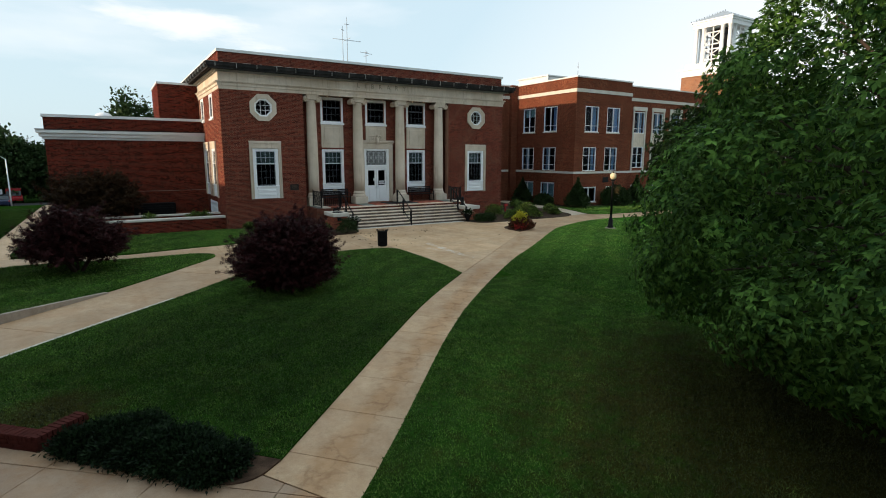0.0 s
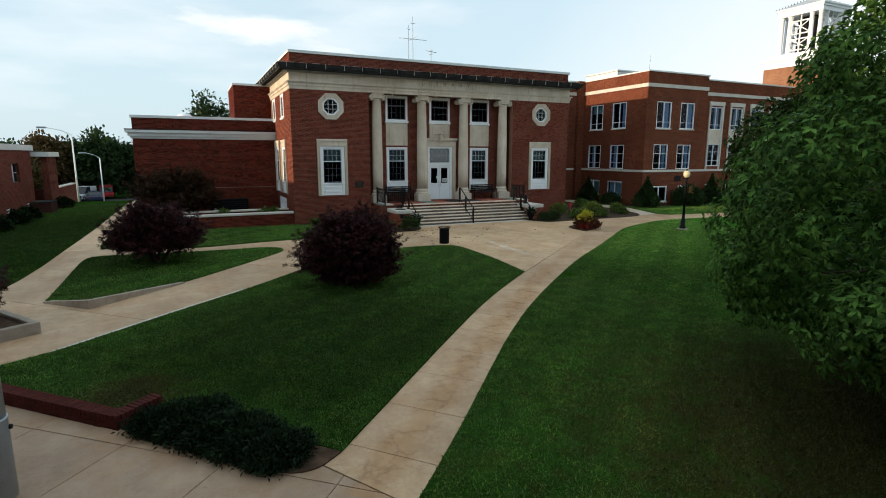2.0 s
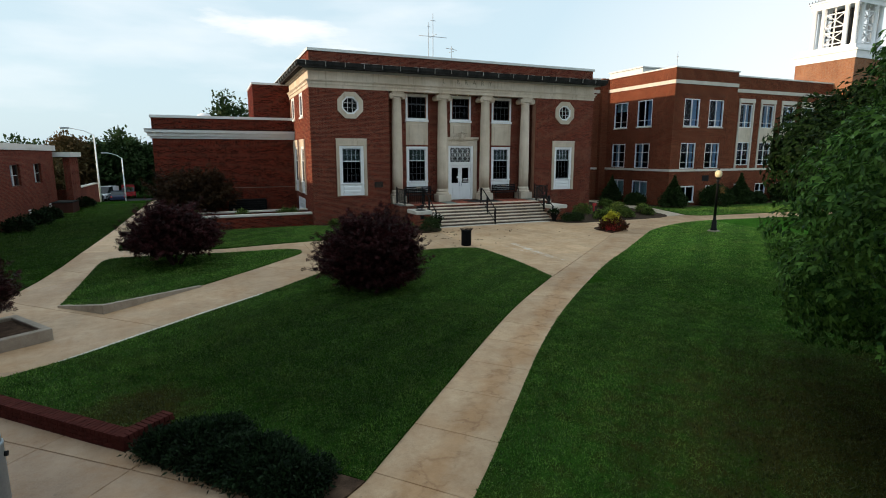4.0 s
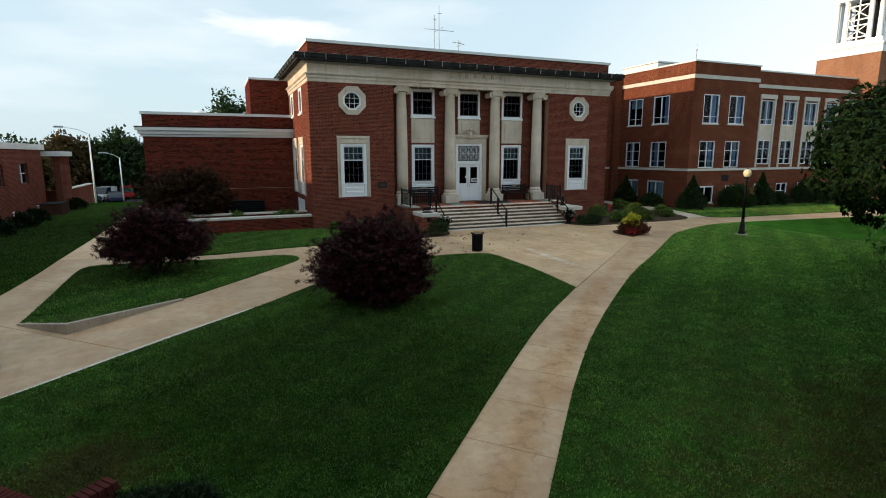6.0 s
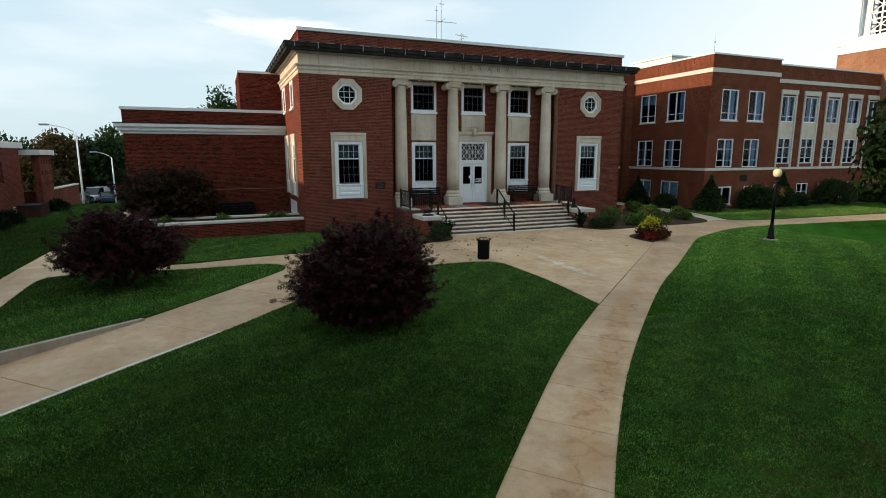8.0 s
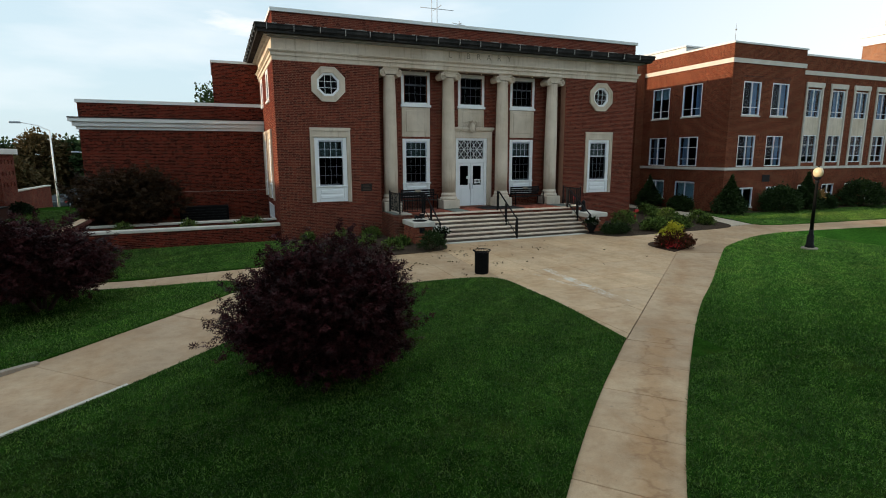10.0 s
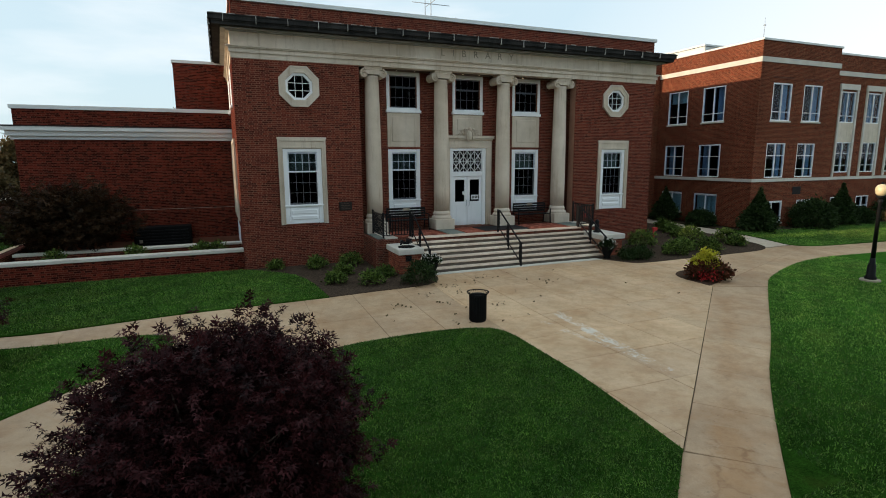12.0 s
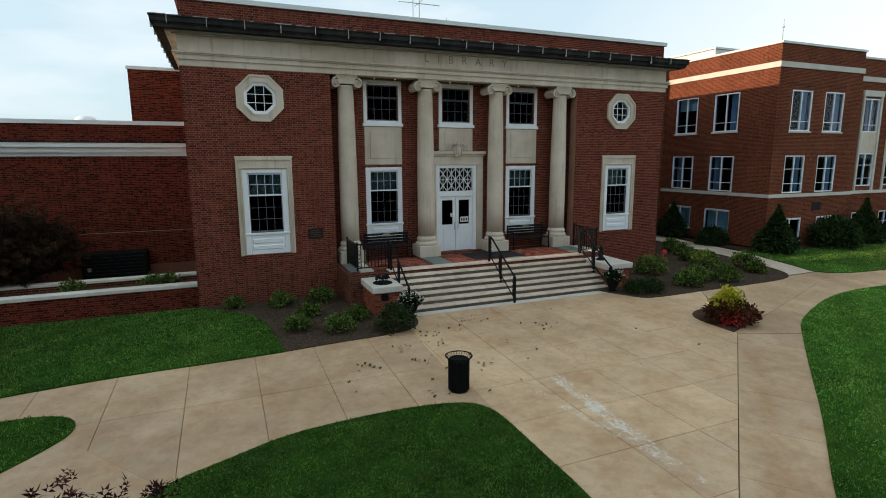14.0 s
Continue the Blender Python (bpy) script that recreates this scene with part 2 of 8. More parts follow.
def concrete_material(name, c1, c2, rust):
    n = Nodes(name, 0.62)
    n.bsdf.inputs["Specular IOR Level"].default_value = 0.25
    big = n.noise(0.55, 6.0, 0.62)
    small = n.noise(75, 4.0, 0.65)
    base = n.ramp(n.maths("ADD", n.maths("MULTIPLY", big, 0.6), n.maths("MULTIPLY", small, 0.4)), (0.35, c1), (0.65, c2))
    info = n.add("ShaderNodeObjectInfo")
    tone = n.ramp(info.outputs["Random"], (0.0, (0.93, 0.93, 0.94)), (1.0, (1.04, 1.04, 1.03)))
    base = n.mix(1.0, base, tone, "MULTIPLY")
    blot = n.ramp(n.noise(0.8, 8.0, 0.75), (0.44, (0, 0, 0)), (0.66, (1, 1, 1)))
    base = n.mix(n.maths("MULTIPLY", blot, 0.55), base, rust)
    place = n.where()

    def strip(at, turn, length, wide, wander):
        """A soft-edged band along a line in the plan, 1 in its middle."""
        m = n.add("ShaderNodeMapping", Location=at, Rotation=(0, 0, radians(turn)))
        m.vector_type = "TEXTURE"
        n.link(place, m.inputs["Vector"])
        sep = n.add("ShaderNodeSeparateXYZ")
        n.link(m.outputs["Vector"], sep.inputs[0])
        wob = n.maths("MULTIPLY", n.maths("SUBTRACT", n.noise(1.3, 5.0, 0.7), 0.5), wander)
        off = n.maths("DIVIDE", n.maths("ABSOLUTE", n.maths("ADD", sep.outputs[1], wob)), wide)
        ends = n.maths("MULTIPLY", n.maths("GREATER_THAN", sep.outputs[0], 0.0), n.maths("LESS_THAN", sep.outputs[0], length))
        return n.maths("MULTIPLY", n.ramp(off, (0.25, (1, 1, 1)), (1.0, (0, 0, 0))), ends)

    for at, turn, length, wide, much in VEINS:
        band = strip(at, turn, length, wide, 0.9)
        base = n.mix(n.maths("MULTIPLY", band, 0.5 * much), base, (0.43, 0.225, 0.09))
        vein = n.add("ShaderNodeTexVoronoi", Scale=2.6)
        vein.feature = "DISTANCE_TO_EDGE"
        shift = n.add("ShaderNodeMix")
        shift.data_type = "RGBA"
        shift.inputs["Factor"].default_value = 0.30
        swirl = n.add("ShaderNodeTexNoise", Scale=4.0, Detail=6.0)
        n.link(place, swirl.inputs["Vector"])
        n.link(place, shift.inputs["A"])
        n.link(swirl.outputs["Color"], shift.inputs["B"])
        n.link(shift.outputs["Result"], vein.inputs["Vector"])
        hair = n.ramp(n.maths("ADD", vein.outputs["Distance"], n.maths("MULTIPLY", n.noise(2.2, 6.0, 0.7), 0.30)), (0.115, (1, 1, 1)), (0.22, (0, 0, 0)))
        base = n.mix(n.maths("MULTIPLY", n.maths("MULTIPLY", hair, n.maths("MINIMUM", n.maths("MULTIPLY", band, 1.8), 1.0)), 0.5 * much), base, (0.21, 0.10, 0.045))
    for at, turn, length, wide, much in SCALED:
        band = strip(at, turn, length, wide * 1.8, 0.35)
        flake = n.ramp(n.maths("ADD", n.maths("MULTIPLY", band, 0.30), n.maths("ADD", n.maths("MULTIPLY", n.noise(1.7, 3.0), 0.35), n.maths("MULTIPLY", n.noise(16, 8.0, 0.8), 0.5))), (0.715, (0, 0, 0)), (0.755, (1, 1, 1)))
        base = n.mix(n.maths("MULTIPLY", n.maths("MULTIPLY", flake, n.maths("MINIMUM", n.maths("MULTIPLY", band, 3.0), 1.0)), much), base, (0.74, 0.69, 0.62))
    wash = n.ramp(n.noise(0.22, 4.0, 0.6), (0.35, (0.86, 0.84, 0.83)), (0.65, (1.08, 1.07, 1.05)))
    base = n.mix(1.0, base, wash, "MULTIPLY")
    cloud = n.ramp(n.noise(4.5, 9.0, 0.78), (0.32, (0.84, 0.80, 0.75)), (0.52, (1, 1, 1)), (0.70, (1.08, 1.08, 1.07)))
    base = n.mix(1.0, base, cloud, "MULTIPLY")
    crack = n.add("ShaderNodeTexVoronoi", Scale=0.45)
    crack.feature = "DISTANCE_TO_EDGE"
    bend = n.add("ShaderNodeMix")
    bend.data_type = "RGBA"
    bend.inputs["Factor"].default_value = 0.10
    tex = n.add("ShaderNodeTexNoise", Scale=2.6, Detail=6.0)
    n.link(place, tex.inputs["Vector"])
    n.link(place, bend.inputs["A"])
    n.link(tex.outputs["Color"], bend.inputs["B"])
    n.link(bend.outputs["Result"], crack.inputs["Vector"])
    line = n.ramp(n.maths("ADD", crack.outputs["Distance"], n.maths("MULTIPLY", n.noise(1.1, 4.0), 0.06)), (0.028, (1, 1, 1)), (0.045, (0, 0, 0)))
    base = n.mix(n.maths("MULTIPLY", line, 0.22), base, rust)
    spots = n.ramp(n.noise(14, 2.0, 0.5), (0.70, (0, 0, 0)), (0.76, (1, 1, 1)))
    base = n.mix(n.maths("MULTIPLY", spots, 0.35), base, (0.09, 0.075, 0.06))
    n.color(base)
    n.bump(small, 0.2, 0.004)
    return n.mat


M_CONCRETE = concrete_material("worn_concrete", (0.505, 0.343, 0.207), (0.74, 0.53, 0.337), (0.45, 0.245, 0.112))
# greyer near paving, with the shade by the start put into its colour
M_SHADED_CONCRETE = concrete_material("shaded_grey_concrete", (0.300, 0.206, 0.138), (0.455, 0.328, 0.228), (0.32, 0.172, 0.080))
M_WALK_CONCRETE = concrete_material("walk_concrete", (0.395, 0.270, 0.168), (0.585, 0.420, 0.275), (0.38, 0.205, 0.094))
M_PATH_CONCRETE = concrete_material("path_concrete", (0.435, 0.295, 0.180), (0.64, 0.457, 0.295), (0.40, 0.215, 0.098))
M_PALE_CONCRETE = concrete_material("pale_new_concrete", (0.52, 0.44, 0.345), (0.70, 0.61, 0.50), (0.45, 0.33, 0.22))
M_STEP = concrete_material("worn_step_concrete", (0.66, 0.54, 0.435), (0.84, 0.73, 0.62), (0.40, 0.29, 0.215))
M_KERB = concrete_material("kerb_concrete", (0.27, 0.225, 0.18), (0.43, 0.37, 0.30), (0.18, 0.135, 0.10))


DRY = [((9.5, 3.0, 0), 6.0), ((-0.75, 9.9, 0.2), 1.1)]   # thin, browned patches of turf: middle and reach


TURF_SHADING = [((2.6, 11.6, 0), 5.2, 0.54), ((3.0, 27.6, 0), 6.5, 1.45), ((0.5, 21.5, 0), 3.0, 1.25), ((9.6, 19.6, 0), 3.6, 1.0), ((6.0, 7.0, 0), 3.6, 1.25), ((12.0, 3.5, 0), 5.0, 0.7), ((23.0, 20.5, 0), 11.0, 2.1), ((36.0, 27.5, 0), 12.0, 1.45), ((-7.0, 30.0, 0), 13.0, 0.52)]   # turf patches darkened or lightened to paint in shade and light: middle, reach, tone


def grass_material(name, c1, c2, dry):
    n = Nodes(name, 0.9)
    n.bsdf.inputs["Specular IOR Level"].default_value = 0.0
    big = n.noise(0.35, 5.0, 0.6)
    mid = n.noise(3.2, 5.0, 0.6)
    small = n.noise(45, 3.0, 0.7, stretch=(1, 1, 0.3))
    speck = n.noise(13, 6.0, 0.75)
    both = n.maths("ADD", n.maths("MULTIPLY", mid, 0.30), n.maths("ADD", n.maths("MULTIPLY", small, 0.35), n.maths("MULTIPLY", speck, 0.35)))
    base = n.ramp(both, (0.41, c1), (0.60, c2))
    tone = n.ramp(big, (0.3, (0.72, 0.75, 0.7)), (0.7, (1.2, 1.15, 1.1)))
    base = n.mix(1.0, base, tone, "MULTIPLY")
    patch = n.ramp(n.noise(0.42, 6.0, 0.7, stretch=(1, 1.3, 1)), (0.55, (0, 0, 0)), (0.72, (1, 1, 1)))
    base = n.mix(n.maths("MULTIPLY", patch, 0.5), base, dry)
    for at, reach in DRY:
        d = n.add("ShaderNodeVectorMath")
        d.operation = "DISTANCE"
        d.inputs[1].default_value = at
        n.link(n.where(), d.inputs[0])
        near = n.ramp(n.maths("ADD", n.maths("DIVIDE", d.outputs["Value"], reach), n.maths("MULTIPLY", n.maths("SUBTRACT", mid, 0.5), 1.6)), (0.45, (1, 1, 1)), (1.05, (0, 0, 0)))
        base = n.mix(n.maths("MULTIPLY", near, 0.75), base, (dry[0] * 0.85, dry[1] * 0.5, dry[2] * 0.7))
    # shade and brighter light multiplied into the turf colour
    for at, reach, tone in TURF_SHADING:
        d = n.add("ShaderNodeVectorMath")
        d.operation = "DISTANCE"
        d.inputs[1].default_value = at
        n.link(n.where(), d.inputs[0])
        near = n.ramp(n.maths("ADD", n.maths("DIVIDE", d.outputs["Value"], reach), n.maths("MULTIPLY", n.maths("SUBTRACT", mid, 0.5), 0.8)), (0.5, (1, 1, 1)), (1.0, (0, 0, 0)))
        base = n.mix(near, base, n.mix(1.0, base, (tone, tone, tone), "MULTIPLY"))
    stripe = n.add("ShaderNodeTexWave", Scale=0.23, Distortion=1.4, Detail=2.0)
    m = n.add("ShaderNodeMapping", Rotation=(0, 0, radians(52)))
    n.link(n.where(), m.inputs["Vector"])
    n.link(m.outputs["Vector"], stripe.inputs["Vector"])
    base = n.mix(1.0, base, n.ramp(stripe.outputs["Fac"], (0.2, (0.93, 0.94, 0.94)), (0.8, (1.06, 1.06, 1.04))), "MULTIPLY")
    n.color(base)
    n.bump(small, 0.9, 0.03)
    return n.mat


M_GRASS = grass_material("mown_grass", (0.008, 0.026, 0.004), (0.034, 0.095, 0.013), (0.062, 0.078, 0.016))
M_GROUND = grass_material("far_grass", (0.006, 0.018, 0.004), (0.024, 0.055, 0.012), (0.04, 0.05, 0.015))


def leaf_material(name, c1, c2, through=0.25, rough=0.5, uneven=0.2, patch=0.9):
    n = Nodes(name, rough)
    n.bsdf.inputs["Specular IOR Level"].default_value = 0.06
    geo = n.add("ShaderNodeNewGeometry")
    c = n.ramp(geo.outputs["Random Per Island"], (0.0, c1), (1.0, c2))
    big = n.noise(patch, 3)
    c = n.mix(1.0, c, n.ramp(big, (0.3, (1 - 1.3 * uneven,) * 3), (0.7, (1 + 0.8 * uneven,) * 3)), "MULTIPLY")
    n.color(c)
    back = n.add("ShaderNodeBsdfTranslucent")
    n.link(c, back.inputs["Color"])
    m = n.add("ShaderNodeMixShader", Fac=through)
    m.inputs[0].default_value = through
    n.link(n.bsdf.outputs[0], m.inputs[1])
    n.link(back.outputs[0], m.inputs[2])
    n.link(m.outputs[0], n.t.nodes["Material Output"].inputs["Surface"])
    return n.mat


M_LEAF = leaf_material("maple_leaf_green", (0.017, 0.058, 0.012), (0.140, 0.270, 0.052), 0.28, 0.42, 0.35, 1.5)
# shade put into the leaf green of the second lawn tree and pot plants
M_LEAF_SHADED = leaf_material("shaded_leaf_green", (0.005, 0.015, 0.004), (0.016, 0.036, 0.008))
M_LEAF_FAR = leaf_material("far_leaf_green", (0.020, 0.045, 0.016), (0.060, 0.098, 0.034))
M_LEAF_RUST = leaf_material("rusty_leaf", (0.07, 0.06, 0.025), (0.15, 0.095, 0.04))
M_LEAF_PURPLE = leaf_material("purple_leaf", (0.006, 0.0022, 0.0026), (0.068, 0.0175, 0.019), 0.1, 0.45, 0.4, 2.5)
M_LEAF_PURPLE.node_tree.nodes["Principled BSDF"].inputs["Specular IOR Level"].default_value = 0.08
M_LEAF_BRONZE = leaf_material("bronze_leaf", (0.008, 0.007, 0.004), (0.062, 0.032, 0.015), 0.12)
M_YEW = leaf_material("evergreen_needle", (0.003, 0.008, 0.004), (0.018, 0.036, 0.013), 0.1)
M_PERENNIAL = leaf_material("perennial_leaf", (0.010, 0.034, 0.008), (0.185, 0.260, 0.058))
M_HEDGE = leaf_material("clipped_hedge_leaf", (0.008, 0.020, 0.006), (0.055, 0.090, 0.030), 0.12)
M_YELLOW = leaf_material("yellow_foliage", (0.42, 0.40, 0.03), (0.62, 0.58, 0.07))
M_RED = leaf_material("red_petal", (0.55, 0.03, 0.04), (0.85, 0.08, 0.09))
M_PETAL = leaf_material("white_petal", (0.7, 0.68, 0.62), (0.85, 0.83, 0.78))




def blade_material(name, c1, c2, dry):
    """Grass blades whose tone follows mowing stripes, thin patches, single pale clippings and painted light and shade.
    """
    n = Nodes(name, 0.5)
    n.bsdf.inputs["Specular IOR Level"].default_value = 0.22
    rnd = n.add("ShaderNodeNewGeometry").outputs["Random Per Island"]
    c = n.ramp(rnd, (0.0, c1), (0.93, c2), (0.985, (0.13, 0.20, 0.055)), (1.0, (0.22, 0.24, 0.10)))
    patch = n.ramp(n.noise(0.6, 7.0, 0.72), (0.46, (0, 0, 0)), (0.66, (1, 1, 1)))
    c = n.mix(n.maths("MULTIPLY", patch, 0.6), c, n.mix(rnd, (dry[0] * 0.3, dry[1] * 0.3, dry[2] * 0.3), dry))
    tone = n.ramp(n.noise(2.3, 7.0, 0.75), (0.33, (0.46, 0.49, 0.46)), (0.5, (0.93, 0.93, 0.93)), (0.68, (1.5, 1.45, 1.34)))
    c = n.mix(1.0, c, tone, "MULTIPLY")
    for at, reach in DRY:
        d = n.add("ShaderNodeVectorMath")
        d.operation = "DISTANCE"
        d.inputs[1].default_value = at
        n.link(n.where(), d.inputs[0])
        near = n.ramp(n.maths("ADD", n.maths("DIVIDE", d.outputs["Value"], reach), n.maths("MULTIPLY", n.maths("SUBTRACT", n.noise(1.2, 5.0), 0.5), 1.6)), (0.45, (1, 1, 1)), (1.0, (0, 0, 0)))
        c = n.mix(n.maths("MULTIPLY", near, 0.75), c, n.mix(rnd, (0.012, 0.010, 0.004), (0.11, 0.085, 0.033)))
    for at, reach, tone in TURF_SHADING:
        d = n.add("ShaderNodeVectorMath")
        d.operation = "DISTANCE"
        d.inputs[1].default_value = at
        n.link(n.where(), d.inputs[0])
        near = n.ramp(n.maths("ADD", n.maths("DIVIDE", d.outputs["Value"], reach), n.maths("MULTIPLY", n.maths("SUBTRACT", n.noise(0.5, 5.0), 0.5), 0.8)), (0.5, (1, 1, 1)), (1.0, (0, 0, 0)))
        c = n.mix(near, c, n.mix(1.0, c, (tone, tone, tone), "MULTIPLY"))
    stripe = n.add("ShaderNodeTexWave", Scale=0.23, Distortion=1.2, Detail=2.0)
    m = n.add("ShaderNodeMapping", Rotation=(0, 0, radians(52)))
    n.link(n.where(), m.inputs["Vector"])
    n.link(m.outputs["Vector"], stripe.inputs["Vector"])
    c = n.mix(1.0, c, n.ramp(stripe.outputs["Fac"], (0.2, (0.90, 0.91, 0.91)), (0.8, (1.11, 1.10, 1.07))), "MULTIPLY")
    n.color(c)
    back = n.add("ShaderNodeBsdfTranslucent")
    n.link(c, back.inputs["Color"])
    mx = n.add("ShaderNodeMixShader")
    mx.inputs[0].default_value = 0.25
    n.link(n.bsdf.outputs[0], mx.inputs[1])
    n.link(back.outputs[0], mx.inputs[2])
    n.link(mx.outputs[0], n.t.nodes["Material Output"].inputs["Surface"])
    return n.mat


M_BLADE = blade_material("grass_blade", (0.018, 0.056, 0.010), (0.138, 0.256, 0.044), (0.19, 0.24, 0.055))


def glass_material(name, tint, rough=0.02, ior=1.17, gloss=0.13):
    n = Nodes(name, rough)
    n.bsdf.inputs["Base Color"].default_value = (*tint, 1)
    n.bsdf.inputs["Transmission Weight"].default_value = 1.0
    n.bsdf.inputs["IOR"].default_value = ior
    n.bsdf.inputs["Specular IOR Level"].default_value = gloss
    return n.mat


M_GLASS = glass_material("window_glass", (0.26, 0.31, 0.34), 0.02, 1.15, 0.1)
M_STORM = glass_material("storm_glass", (0.80, 0.83, 0.88), 0.02, 1.10, 0.06)
M_SCREEN = glass_material("insect_screen", (0.30, 0.31, 0.34), 0.08, 1.02, 0.0)
M_GLASS_HALL = glass_material("hall_glass", (0.42, 0.56, 0.74), 0.02, 1.19, 0.15)


def plain(name, c, rough=0.5, metal=0.0, glow=0.0):
    n = Nodes(name, rough, metal)
    v = n.noise(12, 3, own=True)
    n.color(n.ramp(v, (0.3, tuple(x * 0.88 for x in c)), (0.7, tuple(min(1, x * 1.1) for x in c))))
    if glow:
        n.bsdf.inputs["Emission Color"].default_value = (*c, 1)
        n.bsdf.inputs["Emission Strength"].default_value = glow
    return n.mat


M_PALE_BLIND = plain("pale_slatted_blind", (0.60, 0.76, 0.62), 0.8)
M_CURTAIN = plain("blue_grey_curtain", (0.46, 0.56, 0.62), 0.9)
M_PORCH_CEILING = grainy("brown_painted_ceiling", (0.07, 0.045, 0.03), (0.12, 0.08, 0.055), 2, 40, 0.7)


# ---- building blocks ----
def box(bm, x0, x1, y0, y1, z0, z1):
    v = [bm.verts.new(p) for p in ((x0, y0, z0), (x1, y0, z0), (x1, y1, z0), (x0, y1, z0), (x0, y0, z1), (x1, y0, z1), (x1, y1, z1), (x0, y1, z1))]
    for f in ((3, 2, 1, 0), (4, 5, 6, 7), (0, 1, 5, 4), (1, 2, 6, 5), (2, 3, 7, 6), (3, 0, 4, 7)):
        bm.faces.new([v[i] for i in f])
    return v


def boxes(*rows):
    bm = bmesh.new()
    for r in rows:
        box(bm, *r)
    return bm


def bevelled(bm, width=0.01, segments=1):
    bmesh.ops.bevel(bm, geom=bm.edges[:], offset=width, segments=segments, affect="EDGES", profile=0.5)
    return bm


def prism(points, z0, z1, axis="z"):
    """A polygon pushed along an axis: z takes (x, y), y takes (x, z), x takes (y, z)."""
    bm = bmesh.new()
    put = {"z": lambda a, b, c: (a, b, c), "y": lambda a, b, c: (a, c, b), "x": lambda a, b, c: (c, a, b)}[axis]
    low = [bm.verts.new(put(a, b, z0)) for a, b in points]
    high = [bm.verts.new(put(a, b, z1)) for a, b in points]
    n = len(points)
    bm.faces.new(low[::-1])
    bm.faces.new(high)
    for i in range(n):
        bm.faces.new((low[i], low[(i + 1) % n], high[(i + 1) % n], high[i]))
    bmesh.ops.recalc_face_normals(bm, faces=bm.faces[:])
    return bm


def lathe(profile, segments=24, close=True):
    """A turned shape from (radius, height) pairs, bottom to top."""
    bm = bmesh.new()
    rings = []
    for r, z in profile:
        rings.append([bm.verts.new((r * math.cos(2 * math.pi * i / segments), r * math.sin(2 * math.pi * i / segments), z)) for i in range(segments)])
    for a, b in zip(rings, rings[1:]):
        for i in range(segments):
            bm.faces.new((a[i], a[(i + 1) % segments], b[(i + 1) % segments], b[i]))
    if close:
        bm.faces.new(rings[0][::-1])
        bm.faces.new(rings[-1])
    for f in bm.faces:
        f.smooth = len(f.verts) == 4
    return bm


def tube(points, radius, segments=8, taper=None):
    """A round bar along points."""
    bm = bmesh.new()
    tube_into(bm, points, radius, segments, taper)
    return bm


def tube_into(bm, points, radius, segments=8, taper=None):
    pts = [Vector(p) for p in points]
    rings = []
    for i, p in enumerate(pts):
        d = (pts[min(i + 1, len(pts) - 1)] - pts[max(i - 1, 0)]).normalized()
        a = d.cross(Vector((0, 0, 1)) if abs(d.z) < 0.9 else Vector((1, 0, 0))).normalized()
        b = d.cross(a)
        r = radius if taper is None else radius + (taper - radius) * i / (len(pts) - 1)
        rings.append([bm.verts.new(p + r * (math.cos(2 * math.pi * k / segments) * a + math.sin(2 * math.pi * k / segments) * b)) for k in range(segments)])
    for a, b in zip(rings, rings[1:]):
        for k in range(segments):
            f = bm.faces.new((a[k], a[(k + 1) % segments], b[(k + 1) % segments], b[k]))
            f.smooth = True
    bm.faces.new(rings[0][::-1])
    bm.faces.new(rings[-1])


def mesh_of(name, bm, material):
    me = bpy.data.meshes.new(name)
    bmesh.ops.recalc_face_normals(bm, faces=bm.faces[:])
    bm.to_mesh(me)
    bm.free()
    me.materials.append(material)
    return me


def part(name, bm, material, parent=None, label="", m=None):
    ob = new(name, mesh_of(name, bm, material))
    if parent is not None:
        ob.parent = parent
    if m is not None:
        ob.matrix_basis = m
    return tagged(ob, label)


def thing(name, label, category, group="", kind="", m=None):
    ob = new(name)
    ob.empty_display_size = 0.2
    if m is not None:
        ob.matrix_basis = m
    return tagged(ob, label, category, group, kind)


def solid(name, bm, material, label, category="", kind="structure", m=None, group=""):
    ob = part(name, bm, material, None, label, m)
    return tagged(ob, "", category, group, kind)


def wall_mesh(u0, u1, z0, z1, thick, holes=()):
    """An upright wall along x from u0 to u1, its face at y = 0 and its back at y = thick, with rectangular holes (u0, u1, z0, z1)."""
    us = sorted({u0, u1, *[h[0] for h in holes], *[h[1] for h in holes]})
    zs = sorted({z0, z1, *[h[2] for h in holes], *[h[3] for h in holes]})
    nu, nz = len(us) - 1, len(zs) - 1

    def full(i, j):
        if not (0 <= i < nu and 0 <= j < nz):
            return False
        u, z = (us[i] + us[i + 1]) / 2, (zs[j] + zs[j + 1]) / 2
        return not any(h[0] < u < h[1] and h[2] < z < h[3] for h in holes)

    bm = bmesh.new()
    made = {}

    def vert(i, j, back):
        key = (i, j, back)
        if key not in made:
            made[key] = bm.verts.new((us[i], thick if back else 0.0, zs[j]))
        return made[key]

    for i in range(nu):
        for j in range(nz):
            if not full(i, j):
                continue
            c = [(i, j), (i + 1, j), (i + 1, j + 1), (i, j + 1)]
            bm.faces.new([vert(*p, False) for p in c])
            bm.faces.new([vert(*p, True) for p in c[::-1]])
            for k, (di, dj) in enumerate(((0, -1), (1, 0), (0, 1), (-1, 0))):
                if not full(i + di, j + dj):
                    a, b = c[k], c[(k + 1) % 4]
                    bm.faces.new((vert(*b, False), vert(*a, False), vert(*a, True), vert(*b, True)))
    return bm


